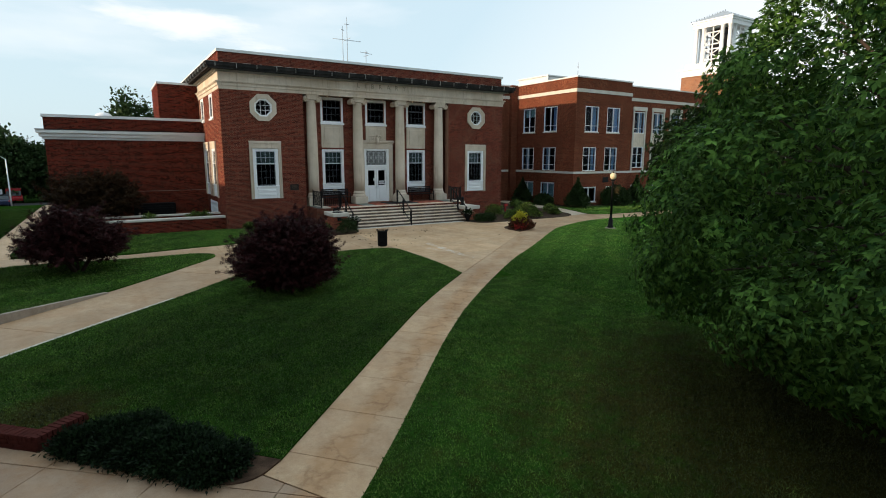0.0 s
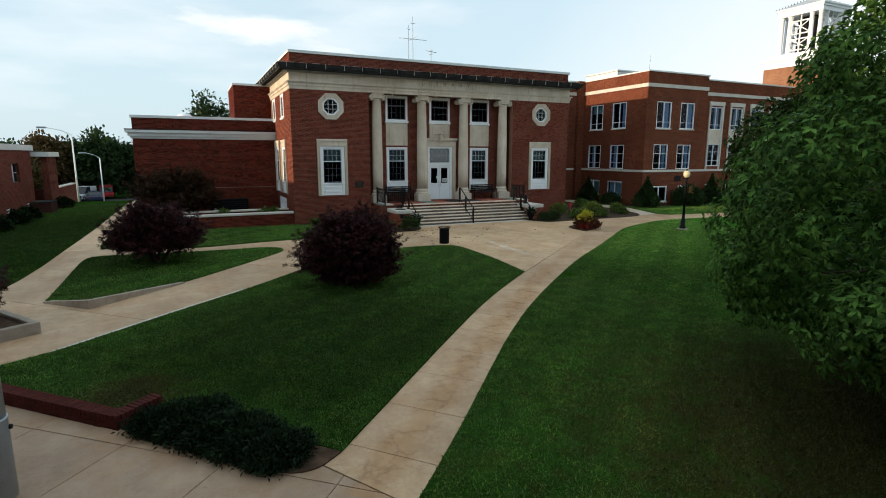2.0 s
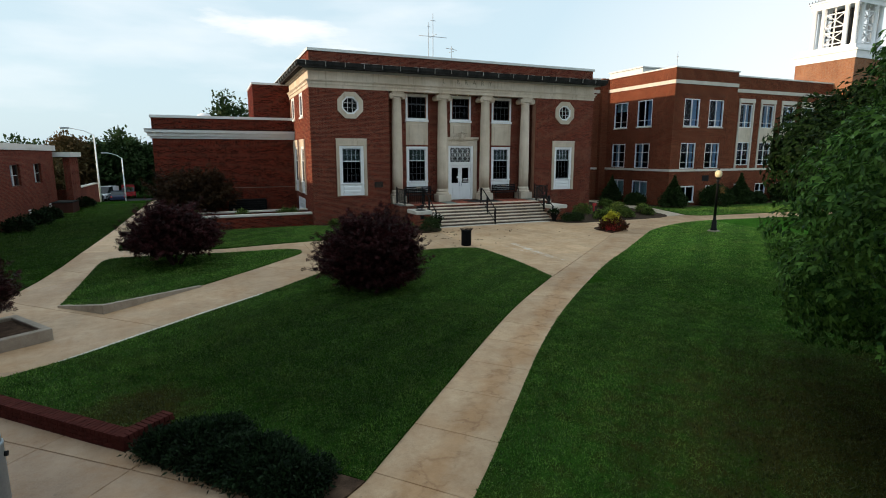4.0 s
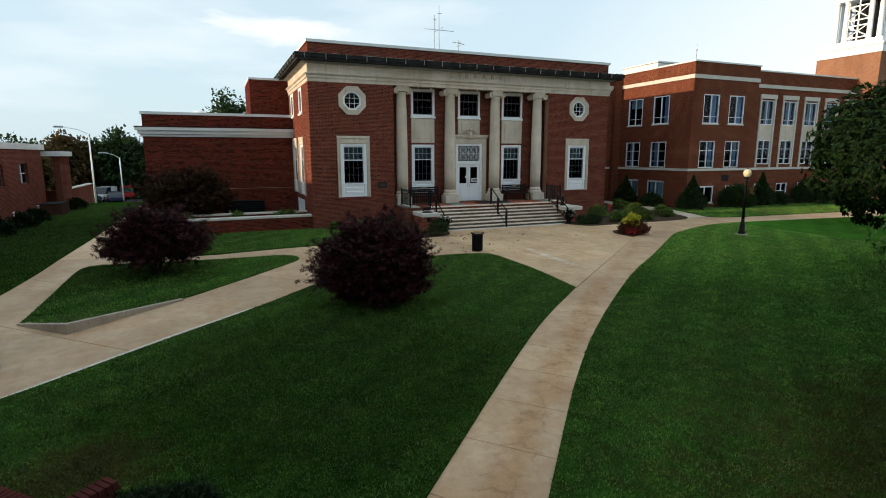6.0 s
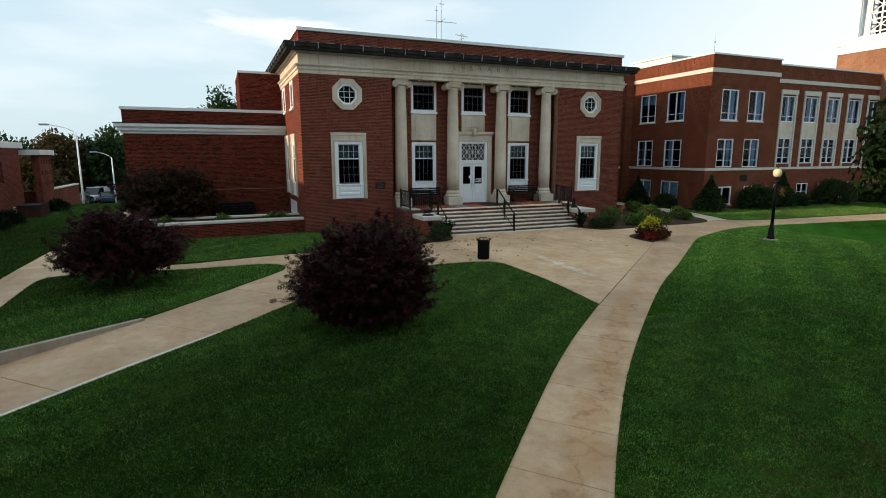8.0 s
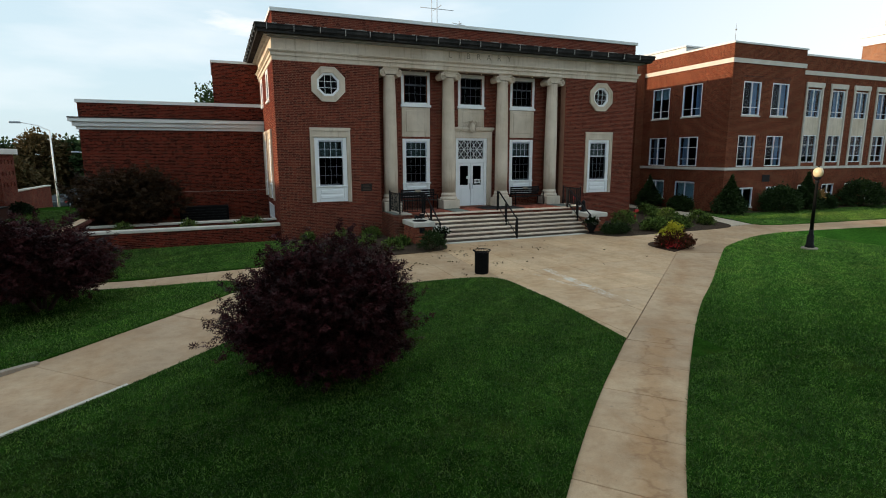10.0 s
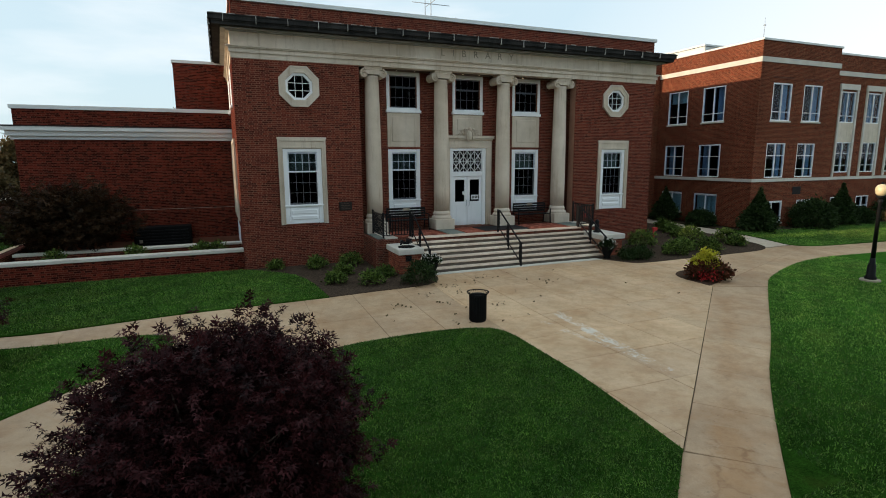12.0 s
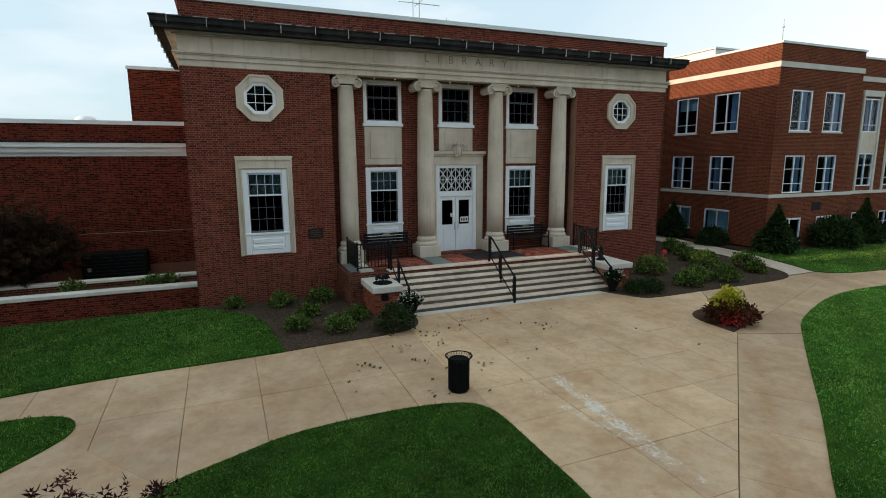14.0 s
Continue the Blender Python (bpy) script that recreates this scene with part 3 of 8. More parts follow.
def bond(u0, u1, z0, z1, holes=(), proud=0.007, course=0.0677):
    """Flemish bond over a wall face at y = 0: long and short bricks by turns, cut round the holes. Vertices and faces."""
    s, h, j = 0.200, 0.096, 0.012
    period = s + h + 2 * j
    verts, faces = [], []
    rows = int((z1 - z0) / course + 0.5)
    step = (z1 - z0) / rows
    for r in range(rows):
        a, b = z0 + r * step, z0 + (r + 1) * step - j
        m = (a + b) / 2
        free = [(u0, u1)]
        for p, q, zl, zh in holes:
            if zl < m < zh:
                free = [w for x, y in free for w in ((x, min(y, p)), (max(x, q), y)) if w[1] - w[0] > 0.02]
        k = math.floor(u0 / period) - 1
        x = k * period + (period / 2 if r % 2 else 0.0)
        i = 0
        while x < u1:
            w = (s, h)[i % 2]
            for p, q in free:
                l, e = max(x, p), min(x + w, q)
                if e - l > 0.025:
                    n = len(verts)
                    y = -proud + random.uniform(-0.0015, 0.0015)
                    verts += [(l, 0.004, a), (e, 0.004, a), (e, 0.004, b), (l, 0.004, b), (l, y, a), (e, y, a), (e, y, b), (l, y, b)]
                    faces += [tuple(n + v for v in f) for f in ((4, 5, 6, 7), (0, 1, 5, 4), (1, 2, 6, 5), (2, 3, 7, 6), (3, 0, 4, 7))]
            x += w + j
            i += 1
    return verts, faces


def single_bricks(parent, u0, u1, z0, z1, meshes, m, proud=0.007):
    """The same bond laid brick by brick, each one an object of its own."""
    verts, _ = bond(u0, u1, z0, z1, (), proud)
    for i in range(0, len(verts), 8):
        (l, _, a), (e, _, b), y = verts[i], verts[i + 2], verts[i + 4][1]
        w = e - l
        ob = new("brick", meshes[0] if w > 0.13 else meshes[1])
        ob.parent = parent
        ob.matrix_basis = m @ pose(l, y, a) @ Matrix.Diagonal((w / (0.200 if w > 0.13 else 0.096), 1, (b - a) / 0.055, 1))


def brickwork(parent, u0, u1, z0, z1, holes, material, m, proud=0.007, label="weathered red bricks in Flemish bond"):
    """All bricks of one wall face, laid proud of the mortar."""
    verts, faces = bond(u0, u1, z0, z1, holes, proud)
    me = bpy.data.meshes.new("brickwork")
    me.from_pydata(verts, [], faces)
    me.materials.append(material)
    ob = new("brickwork", me)
    ob.parent = parent
    ob.matrix_basis = m
    return tagged(ob, label, kind="stuff")


FACE_SOUTH = lambda x, y: pose(x, y, 0)             # local x runs along world x, the face looks to -y
FACE_WEST = lambda x, y: pose(x, y, 0, 0, 0, -90)   # local x runs along world -y, the face looks to -x
FACE_EAST = lambda x, y: pose(x, y, 0, 0, 0, 90)    # local x runs along world y, the face looks to +x


def ramp01(v, a, b):
    s = min(1.0, max(0.0, (v - a) / (b - a)))
    return s * s * (3 - 2 * s)


def gz(x, y):
    """The height of the ground: level, rising a little towards the library, falling away to the car park."""
    return 0.05 + 0.15 * ramp01(y, 20.0, 27.5) - 2.2 * ramp01(y, 50.0, 80.0)

# ---- the ground ----
def chaikin(points, times=2):
    """Rounds a closed outline; a point given twice stays a corner."""
    for _ in range(times):
        out = []
        for i, a in enumerate(points):
            b = points[(i + 1) % len(points)]
            out += [(0.75 * a[0] + 0.25 * b[0], 0.75 * a[1] + 0.25 * b[1]), (0.25 * a[0] + 0.75 * b[0], 0.25 * a[1] + 0.75 * b[1])]
        points = out
    clean = []
    for p in points:
        if not clean or (p[0] - clean[-1][0]) ** 2 + (p[1] - clean[-1][1]) ** 2 > 1e-6:
            clean.append(p)
    return clean


def sheet(points, raise_by, depth=0.12, extra=None, step=1.0):
    """A flat-lying patch that follows the ground, with a thickness."""
    bm = bmesh.new()
    bm.faces.new([bm.verts.new((x, y, 0)) for x, y in points])
    ys = [p[1] for p in points]
    xs = [p[0] for p in points]
    cuts = [(0, y) for y in np.arange(20.0, 28.0, 1.25)] + [(0, y) for y in np.arange(50.0, 80.0, 3.0)]
    if extra:
        cuts += [(0, y) for y in np.arange(8.5, 20.0, 0.6)] + [(1, x) for x in np.arange(-4.2, 3.0, 0.6)]
    for axis, v in cuts:
        if axis == 0 and min(ys) < v < max(ys):
            bmesh.ops.bisect_plane(bm, geom=bm.verts[:] + bm.edges[:] + bm.faces[:], plane_co=(0, v, 0), plane_no=(0, 1, 0))
        if axis == 1 and min(xs) < v < max(xs):
            bmesh.ops.bisect_plane(bm, geom=bm.verts[:] + bm.edges[:] + bm.faces[:], plane_co=(v, 0, 0), plane_no=(1, 0, 0))
    bmesh.ops.triangulate(bm, faces=bm.faces[:])
    for v in bm.verts:
        v.co.z = gz(v.co.x, v.co.y) + raise_by + (extra(v.co.x, v.co.y) if extra else 0.0)
    up = bm.faces[:]
    for f in up:
        f.normal_update()
        if f.normal.z < 0:
            f.normal_flip()
    rim = [e for e in bm.edges if e.is_boundary]
    low = bmesh.ops.extrude_edge_only(bm, edges=rim)["geom"]
    for v in low:
        if isinstance(v, bmesh.types.BMVert):
            v.co.z -= depth
    return bm


def seg_distance(x, y, a, b):
    dx, dy = b[0] - a[0], b[1] - a[1]
    t = max(0.0, min(1.0, ((x - a[0]) * dx + (y - a[1]) * dy) / (dx * dx + dy * dy)))
    return math.hypot(x - a[0] - t * dx, y - a[1] - t * dy)


bm = bmesh.new()
rows_y = [-1600.0] + [50.0 + 3.0 * k for k in range(11)] + [1600.0]
edge_pairs = [[bm.verts.new((x, y, -2.2 * ramp01(y, 50.0, 80.0))) for x in (-1600.0, 1600.0)] for y in rows_y]
for (a, b), (c, d) in zip(edge_pairs, edge_pairs[1:]):
    bm.faces.new((a, b, d, c))
ground = solid("ground", bm, M_GROUND, "wide grassy ground round the campus buildings")

PLANTER_A, PLANTER_B, PLANTER_C = (-3.6, 11.48), (-0.9, 8.78), (-0.3, 9.3)


def rise_main(x, y):
    return 0.11 * ramp01(2.4 - seg_distance(x, y, PLANTER_A, PLANTER_B), 0.0, 2.4)


def rise_wedge(x, y):
    return 0.17 * ramp01(2.2 - math.hypot(x + 2.3, y - 16.45), 0.0, 2.2)


LAWN_MAIN = chaikin([(-3.24, 12.2), (-3.24, 12.2), (-0.08, 15.23), (1.6, 16.75), (3.55, 18.8), (5.25, 20.68), (6.2, 21.05), (7.1, 21.45), (8.14, 21.58), (9.28, 21.62), (10.15, 21.52), (10.7, 21.34),
                     (10.96, 20.98), (11.02, 20.4), (11.0, 19.3), (11.0, 18.0), (10.69, 15.36), (10.69, 15.36), (7.9, 12.98), (5.5, 10.55), (3.3, 8.22), (1.95, 6.8), (1.95, 6.8), (1.4, 7.4), (-0.42, 9.32),
                     (-0.42, 9.32), (-0.88, 8.95), (-0.88, 8.95), (-3.5, 11.55), (-3.5, 11.55)])
LAWN_WEDGE = chaikin([(-3.52, 17.62), (-3.52, 17.62), (-2.3, 16.5), (-2.3, 16.5), (-0.15, 18.55), (1.2, 20.05), (2.5, 21.5), (3.4, 22.45), (3.72, 23.0), (3.65, 23.5), (3.2, 23.82), (2.4, 23.9), (1.0, 23.86),
                      (-2.5, 24.35), (-3.35, 24.25), (-3.6, 23.5)])
LAWN_STRIP = chaikin([(-3.4, 71), (-3.4, 71), (-3.4, 27.2), (-3.3, 26.2), (-2.6, 25.45), (0.4, 24.8), (2.0, 25.06), (3.9, 25.32), (6.25, 25.38), (7.61, 25.46), (7.61, 25.46), (7.5, 26.5), (7.42, 27.56), (7.08, 28.9),
                      (6.3, 29.8), (5.48, 30.5), (5.48, 30.5), (-2.3, 30.6), (-2.3, 30.6), (-2.9, 31.2), (-2.8, 36.5), (-2.8, 71), (-2.8, 71)])
LAWN_LEFT = [(-5.16, 18.9), (-4.89, 21.1), (-4.67, 23.6), (-4.5, 27.4), (-4.4, 33.0), (-4.4, 71.5), (-40, 71.5), (-40, 18.6)]
LAWN_HALL = chaikin([(28.65, 26.2), (29.6, 25.65), (31.9, 25.44), (41.0, 24.86), (62, 23.1), (62, 23.1), (62, 29.9), (62, 29.9), (32.6, 29.8), (31.2, 30.6), (30.6, 31.4), (30.0, 30.2), (29.2, 27.6)])
LAWN_RIGHT = chaikin([(2.6, 5.42), (5.6, 8.8), (6.6, 9.9), (8.48, 11.8), (11.7, 14.62), (14.2, 16.65), (15.7, 17.7), (16.9, 18.57), (18.7, 19.95), (20.9, 21.6), (21.85, 22.28), (23.45, 22.98), (25.2, 23.6), (26.95, 23.9),
                      (28.9, 23.88), (37.6, 23.0), (62, 20.9), (62, 20.9), (62, -25), (62, -25), (-8, -25), (-8, -25), (-3.0, -0.1), (-3.0, -0.1)])
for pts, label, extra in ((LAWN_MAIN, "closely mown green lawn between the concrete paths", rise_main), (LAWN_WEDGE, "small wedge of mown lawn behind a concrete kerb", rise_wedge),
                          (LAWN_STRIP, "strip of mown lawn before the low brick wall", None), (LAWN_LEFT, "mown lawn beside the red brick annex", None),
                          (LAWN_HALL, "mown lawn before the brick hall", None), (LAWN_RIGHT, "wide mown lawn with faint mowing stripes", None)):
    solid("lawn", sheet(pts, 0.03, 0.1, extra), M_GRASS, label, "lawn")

BED_LEFT = chaikin([(7.63, 25.48), (7.63, 25.48), (8.96, 25.62), (10.5, 25.72), (11.2, 25.95), (11.5, 26.5), (11.5, 27.3), (11.5, 27.3), (10.9, 31.0), (10.9, 31.0), (5.5, 31.0), (5.5, 31.0), (5.5, 30.55), (6.3, 29.82), (7.1, 28.92), (7.44, 27.56), (7.52, 26.5)])
BED_RIGHT = chaikin([(18.4, 27.3), (18.9, 26.6), (19.3, 25.9), (19.9, 25.78), (22.1, 25.82), (25.6, 25.85), (26.75, 26.02), (27.4, 26.5), (27.9, 27.6), (28.5, 30.0), (28.9, 33.6), (29.4, 37.9), (29.4, 37.9), (24.0, 37.9), (24.0, 37.9), (24.0, 31.0), (18.4, 31.0), (18.4, 31.0)])
BED_HALL = [(32.2, 29.7), (62, 29.8), (62, 31.5), (31.6, 31.5), (31.2, 38.2), (30.9, 38.2), (30.7, 31.4)]
for pts, label in ((BED_LEFT, "planting bed of dark bark mulch beside the steps"), (BED_RIGHT, "planting bed of dark bark mulch with perennials"), (BED_HALL, "mulched bed along the brick hall")):
    solid("planting_bed", sheet(pts, 0.02, 0.1), M_MULCH, label, "planting bed")
solid("planting_bed", sheet(chaikin([(19.12, 23.75), (19.22, 22.35), (19.22, 22.35), (20.3, 22.7), (21.15, 23.4), (20.9, 24.1), (19.9, 24.3)]), 0.02, 0.1), M_SOIL, "small wedge of soil in the paving", "planting bed")
solid("planting_bed", sheet(chaikin([(-0.86, 8.8), (-0.4, 9.25), (-0.4, 9.25), (1.42, 7.38), (1.95, 6.8), (1.95, 6.8), (1.55, 6.5), (1.1, 6.62), (0.4, 7.45), (-0.55, 8.5)]), 0.022, 0.1), M_SOIL, "bare soil under spreading juniper", "planting bed")
solid("road", sheet([(-60, 72.0), (8, 72.0), (8, 87), (-60, 87)], 0.0, 0.1), M_ASPHALT, "grey asphalt car park beyond the lawn", "road")


# ---- library ----
LX0, LX1, LY = 5.52, 24.25, 30.545    # ends and face of the front
RX0, RX1, RY = 9.95, 19.75, 31.40     # recess behind the columns
CX = 14.84
PORCH = 1.27
LIB_BACK, LIB_TOP = 52.0, 9.62


def lib_window(label, surround, group):
    """A tall white double-hung window with a panel under its sill; four panes wide."""
    w = thing("window", label, "window", group, "structure")
    if surround:
        part("surround", bevelled(boxes((-0.84, -0.69, -0.05, 0.10, 1.78, 4.56), (0.69, 0.84, -0.05, 0.10, 1.78, 4.56), (-0.84, 0.84, -0.05, 0.10, 4.56, 4.90), (-0.88, 0.88, -0.08, 0.10, 4.90, 4.97)), 0.008), M_LIMESTONE, w, "pale limestone surround")
        part("surround_rim", bevelled(boxes((-0.86, -0.80, -0.085, 0.02, 1.78, 4.90), (0.80, 0.86, -0.085, 0.02, 1.78, 4.90), (-0.80, 0.80, -0.085, 0.02, 4.83, 4.90), (-0.74, -0.70, -0.075, 0.02, 1.80, 4.62), (0.70, 0.74, -0.075, 0.02, 1.80, 4.62), (-0.70, 0.70, -0.075, 0.02, 4.58, 4.62)), 0.008), M_LIMESTONE, w, "raised limestone moulding")
    part("window_frame", bevelled(boxes((-0.69, -0.53, -0.02, 0.16, 1.80, 4.56), (0.53, 0.69, -0.02, 0.16, 1.80, 4.56), (-0.53, 0.53, -0.02, 0.16, 4.43, 4.56), (-0.53, 0.53, -0.015, 0.16, 1.80, 2.44)), 0.012), M_WHITE, w)
    part("sill", bevelled(boxes((-0.72, 0.72, -0.06, 0.14, 2.44, 2.51)), 0.012), M_WHITE, w)
    part("panel", bevelled(boxes((-0.48, 0.48, -0.035, 0.02, 1.95, 2.10), (-0.48, 0.48, -0.035, 0.02, 2.16, 2.32)), 0.02), M_WHITE, w)
    for name, z0, z1, rows, y in (("upper_sash", 3.70, 4.43, 2, 0.03), ("lower_sash", 2.52, 3.74, 3, 0.08)):
        bm = boxes((-0.53, -0.485, y, y + 0.045, z0, z1), (0.485, 0.53, y, y + 0.045, z0, z1), (-0.485, 0.485, y, y + 0.045, z0, z0 + 0.05), (-0.485, 0.485, y, y + 0.045, z1 - 0.05, z1))
        for i in (1, 2, 3):
            u = -0.485 + 0.97 * i / 4
            box(bm, u - 0.009, u + 0.009, y + 0.006, y + 0.018, z0 + 0.05, z1 - 0.05)
        for j in range(1, rows):
            z = z0 + 0.05 + (z1 - z0 - 0.1) * j / rows
            box(bm, -0.485, 0.485, y + 0.008, y + 0.017, z - 0.009, z + 0.009)
        sash = part(name, bm, M_WHITE, w)
        pane = part("pane", boxes((-0.485, 0.485, y + 0.02, y + 0.026, z0 + 0.05, z1 - 0.05)), M_GLASS, sash, "dark glass pane")
        pane.visible_shadow = False
    storm = part("storm_pane", boxes((-0.53, 0.53, 0.012, 0.018, 3.74, 4.44)), M_STORM, w, "outer storm glass")
    screen = part("insect_screen", boxes((-0.53, 0.53, 0.012, 0.016, 2.50, 3.70)), M_SCREEN, w, "dark mesh over the lower sash")
    part("screen_frame", boxes((-0.53, 0.53, 0.006, 0.028, 3.70, 3.74), (-0.53, -0.51, 0.006, 0.028, 2.50, 3.70), (0.51, 0.53, 0.006, 0.028, 2.50, 3.70)), M_WHITE, w)
    storm.visible_shadow = screen.visible_shadow = False
    return w


def upper_window(label, group, z0=6.08, z1=7.62, half=0.71, cols=4):
    """A short white double-hung window, one row of panes over two."""
    w = thing("window", label, "window", group, "structure")
    g = half - 0.13
    part("window_frame", bevelled(boxes((-half, -g, -0.03, 0.16, z0, z1), (g, half, -0.03, 0.16, z0, z1), (-g, g, -0.03, 0.16, z1 - 0.16, z1), (-g, g, -0.03, 0.16, z0, z0 + 0.14)), 0.012), M_WHITE, w)
    part("sill", bevelled(boxes((-half - 0.04, half + 0.04, -0.09, 0.1, z0 - 0.06, z0 + 0.05)), 0.01), M_WHITE, w)
    zm = z0 + 0.14 + (z1 - z0 - 0.30) * 0.64
    for name, a, b, rows, y in (("upper_sash", zm, z1 - 0.16, 1, 0.03), ("lower_sash", z0 + 0.14, zm + 0.02, 2, 0.07)):
        bm = boxes((-g, -g + 0.045, y, y + 0.04, a, b), (g - 0.045, g, y, y + 0.04, a, b), (-g, g, y, y + 0.04, a, a + 0.045), (-g, g, y, y + 0.04, b - 0.045, b))
        for i in range(1, cols):
            u = -g + 2 * g * i / cols
            box(bm, u - 0.008, u + 0.008, y + 0.005, y + 0.035, a, b)
        for j in range(1, rows):
            z = a + (b - a) * j / rows
            box(bm, -g, g, y + 0.007, y + 0.033, z - 0.008, z + 0.008)
        sash = part(name, bm, M_WHITE, w)
        pane = part("pane", boxes((-g + 0.03, g - 0.03, y + 0.018, y + 0.024, a + 0.03, b - 0.03)), M_GLASS, sash, "dark glass pane")
        pane.visible_shadow = False
    screen = part("insect_screen", boxes((-g, g, 0.008, 0.012, z0 + 0.13, z1 - 0.15)), M_SCREEN, w, "dark mesh over both sashes")
    screen.visible_shadow = False
    # dark strips added to hide the bright reveals behind the glass
    part("lining", boxes((-g - 0.01, -g + 0.004, 0.16, 0.42, z0 + 0.1, z1 - 0.1), (g - 0.004, g + 0.01, 0.16, 0.42, z0 + 0.1, z1 - 0.1)), M_INTERIOR, w, "dark lining added over the lit window reveal")
    return w


def octagon(r):
    """Corners of an upright octagon with flat top, by its half width."""
    k = r * math.tan(math.pi / 8)
    return [(k, -r), (r, -k), (r, k), (k, r), (-k, r), (-r, k), (-r, -k), (-k, -r)]


def ring_prism(outer, inner, y0, y1, cz):
    bm = bmesh.new()
    loops = [[bm.verts.new((x, y, z + cz)) for x, z in octagon(r)] for r, y in ((outer, y0), (outer, y1), (inner, y1), (inner, y0))]
    for a, b in zip(loops, loops[1:] + loops[:1]):
        for i in range(8):
            bm.faces.new((a[i], a[(i + 1) % 8], b[(i + 1) % 8], b[i]))
    return bm


def octagon_window(group):
    w = thing("window", "eight-sided window in a pale limestone ring", "window", group, "structure")
    cz = 6.75
    part("surround", ring_prism(0.69, 0.47, -0.07, 0.10, cz), M_LIMESTONE, w, "pale limestone ring")
    part("ring_moulding", ring_prism(0.705, 0.645, -0.105, 0.02, cz), M_LIMESTONE, w)
    part("ring_moulding", ring_prism(0.53, 0.475, -0.10, 0.02, cz), M_LIMESTONE, w)
    part("window_frame", ring_prism(0.475, 0.385, -0.03, 0.14, cz), M_WHITE, w)
    bm = boxes()
    for u in (-0.13, 0.13):
        box(bm, u - 0.009, u + 0.009, 0.03, 0.06, cz - 0.385, cz + 0.385)
        box(bm, -0.385, 0.385, 0.033, 0.057, cz + u - 0.009, cz + u + 0.009)
    part("glazing_bars", bm, M_WHITE, w)
    pane = part("pane", prism([(x, z + cz) for x, z in octagon(0.39)], 0.042, 0.048, "y"), M_GLASS, w, "dark glass pane")
    pane.visible_shadow = False
    return w


W_L, W_R = 7.73, 21.95
front_holes = lambda c: [(c - 0.55, c + 0.55, 2.45, 4.45), (c - 0.4, c + 0.4, 6.35, 7.15)]
library = thing("library_front", "two-storey red brick library with limestone columns", "building", kind="structure")
LEDGE = 1.66   # top of the slightly thicker wall base
for u0, u1, c in ((LX0, RX0, W_L), (RX1, LX1, W_R)):
    part("wall", wall_mesh(u0, u1, 0.0, 7.62, 0.40, front_holes(c)), M_MORTAR, library, "mortared core of the front wall", FACE_SOUTH(0, LY))
    part("wall_base", boxes((u0, u1, LY - 0.028, LY + 0.01, 0.0, LEDGE)), M_MORTAR, library, "mortared core of the wall base")
    brickwork(library, u0, u1, LEDGE, 7.61, front_holes(c), M_BRICK_PIECE, FACE_SOUTH(0, LY))
    split = 8.0 if u0 == LX0 else u1
    brickwork(library, u0, split, 0.05, LEDGE + 0.01, (), M_BRICK_PIECE, FACE_SOUTH(0, LY - 0.028))
n_ = Nodes("library_single_brick", 0.82)
n_.color(n_.mix(1.0, n_.ramp(n_.add("ShaderNodeObjectInfo").outputs["Random"], (0.0, (0.068, 0.018, 0.013)), (0.2, (0.108, 0.026, 0.018)), (0.6, (0.154, 0.037, 0.024)), (1.0, (0.196, 0.050, 0.030))), n_.ramp(n_.noise(120, 4.0), (0.3, (0.8, 0.8, 0.8)), (0.7, (1.15, 1.15, 1.15))), "MULTIPLY"))
n_.bump(n_.noise(120), 0.3, 0.003)
singles = [mesh_of("brick", boxes((0, w, 0, 0.012, 0, 0.055)), n_.mat) for w in (0.200, 0.096)]
single_bricks(library, 8.0, RX0, 0.05, LEDGE + 0.01, singles, FACE_SOUTH(0, LY - 0.028))
recess_holes = [(CX - 0.72, CX + 0.72, PORCH, 4.55)]
BAYS = (CX - 2.88, CX, CX + 2.88)
for c in (BAYS[0], BAYS[2]):
    recess_holes.append((c - 0.55, c + 0.55, 2.45, 4.45))
for c in BAYS:
    recess_holes.append((c - 0.54, c + 0.54, 6.2, 7.48))
part("wall", wall_mesh(RX0 - 0.3, RX1 + 0.3, PORCH - 0.1, 7.72, 0.30, recess_holes), M_MORTAR, library, "mortared core behind the columns", FACE_SOUTH(0, RY))
brickwork(library, RX0, RX1, PORCH, 7.62, recess_holes, M_BRICK_PIECE, FACE_SOUTH(0, RY))
for x, face in ((RX0, FACE_EAST(RX0, LY + 0.4)), (RX1, FACE_WEST(RX1, RY))):
    part("wall", wall_mesh(0.0, RY - LY - 0.4, 0.0, 7.62, 0.30), M_BRICK, library, "dark red brick wall", face)
SIDE_LOW, SIDE_UP = (33.35, 35.75), (33.25, 36.45)
side = [(-c - 0.55, -c + 0.55, 2.45, 4.45) for c in SIDE_LOW] + [(-c - 0.40, -c + 0.40, 6.3, 7.45) for c in SIDE_UP] + [(-35.6, -33.2, 0.75, 1.45)]
part("wall", wall_mesh(-LIB_BACK, -LY - 0.4, 0.0, 7.62, 0.40, side), M_MORTAR, library, "mortared core of the side wall", FACE_WEST(LX0, 0))
brickwork(library, -37.5, -LY - 0.001, 0.05, 7.61, side, M_BRICK_PIECE, FACE_WEST(LX0, 0), label="sunlit orange-red bricks in Flemish bond")
part("wall", wall_mesh(LY + 0.4, LIB_BACK, 0.0, 7.62, 0.40), M_BRICK, library, "dark red brick wall", FACE_EAST(LX1, 0))
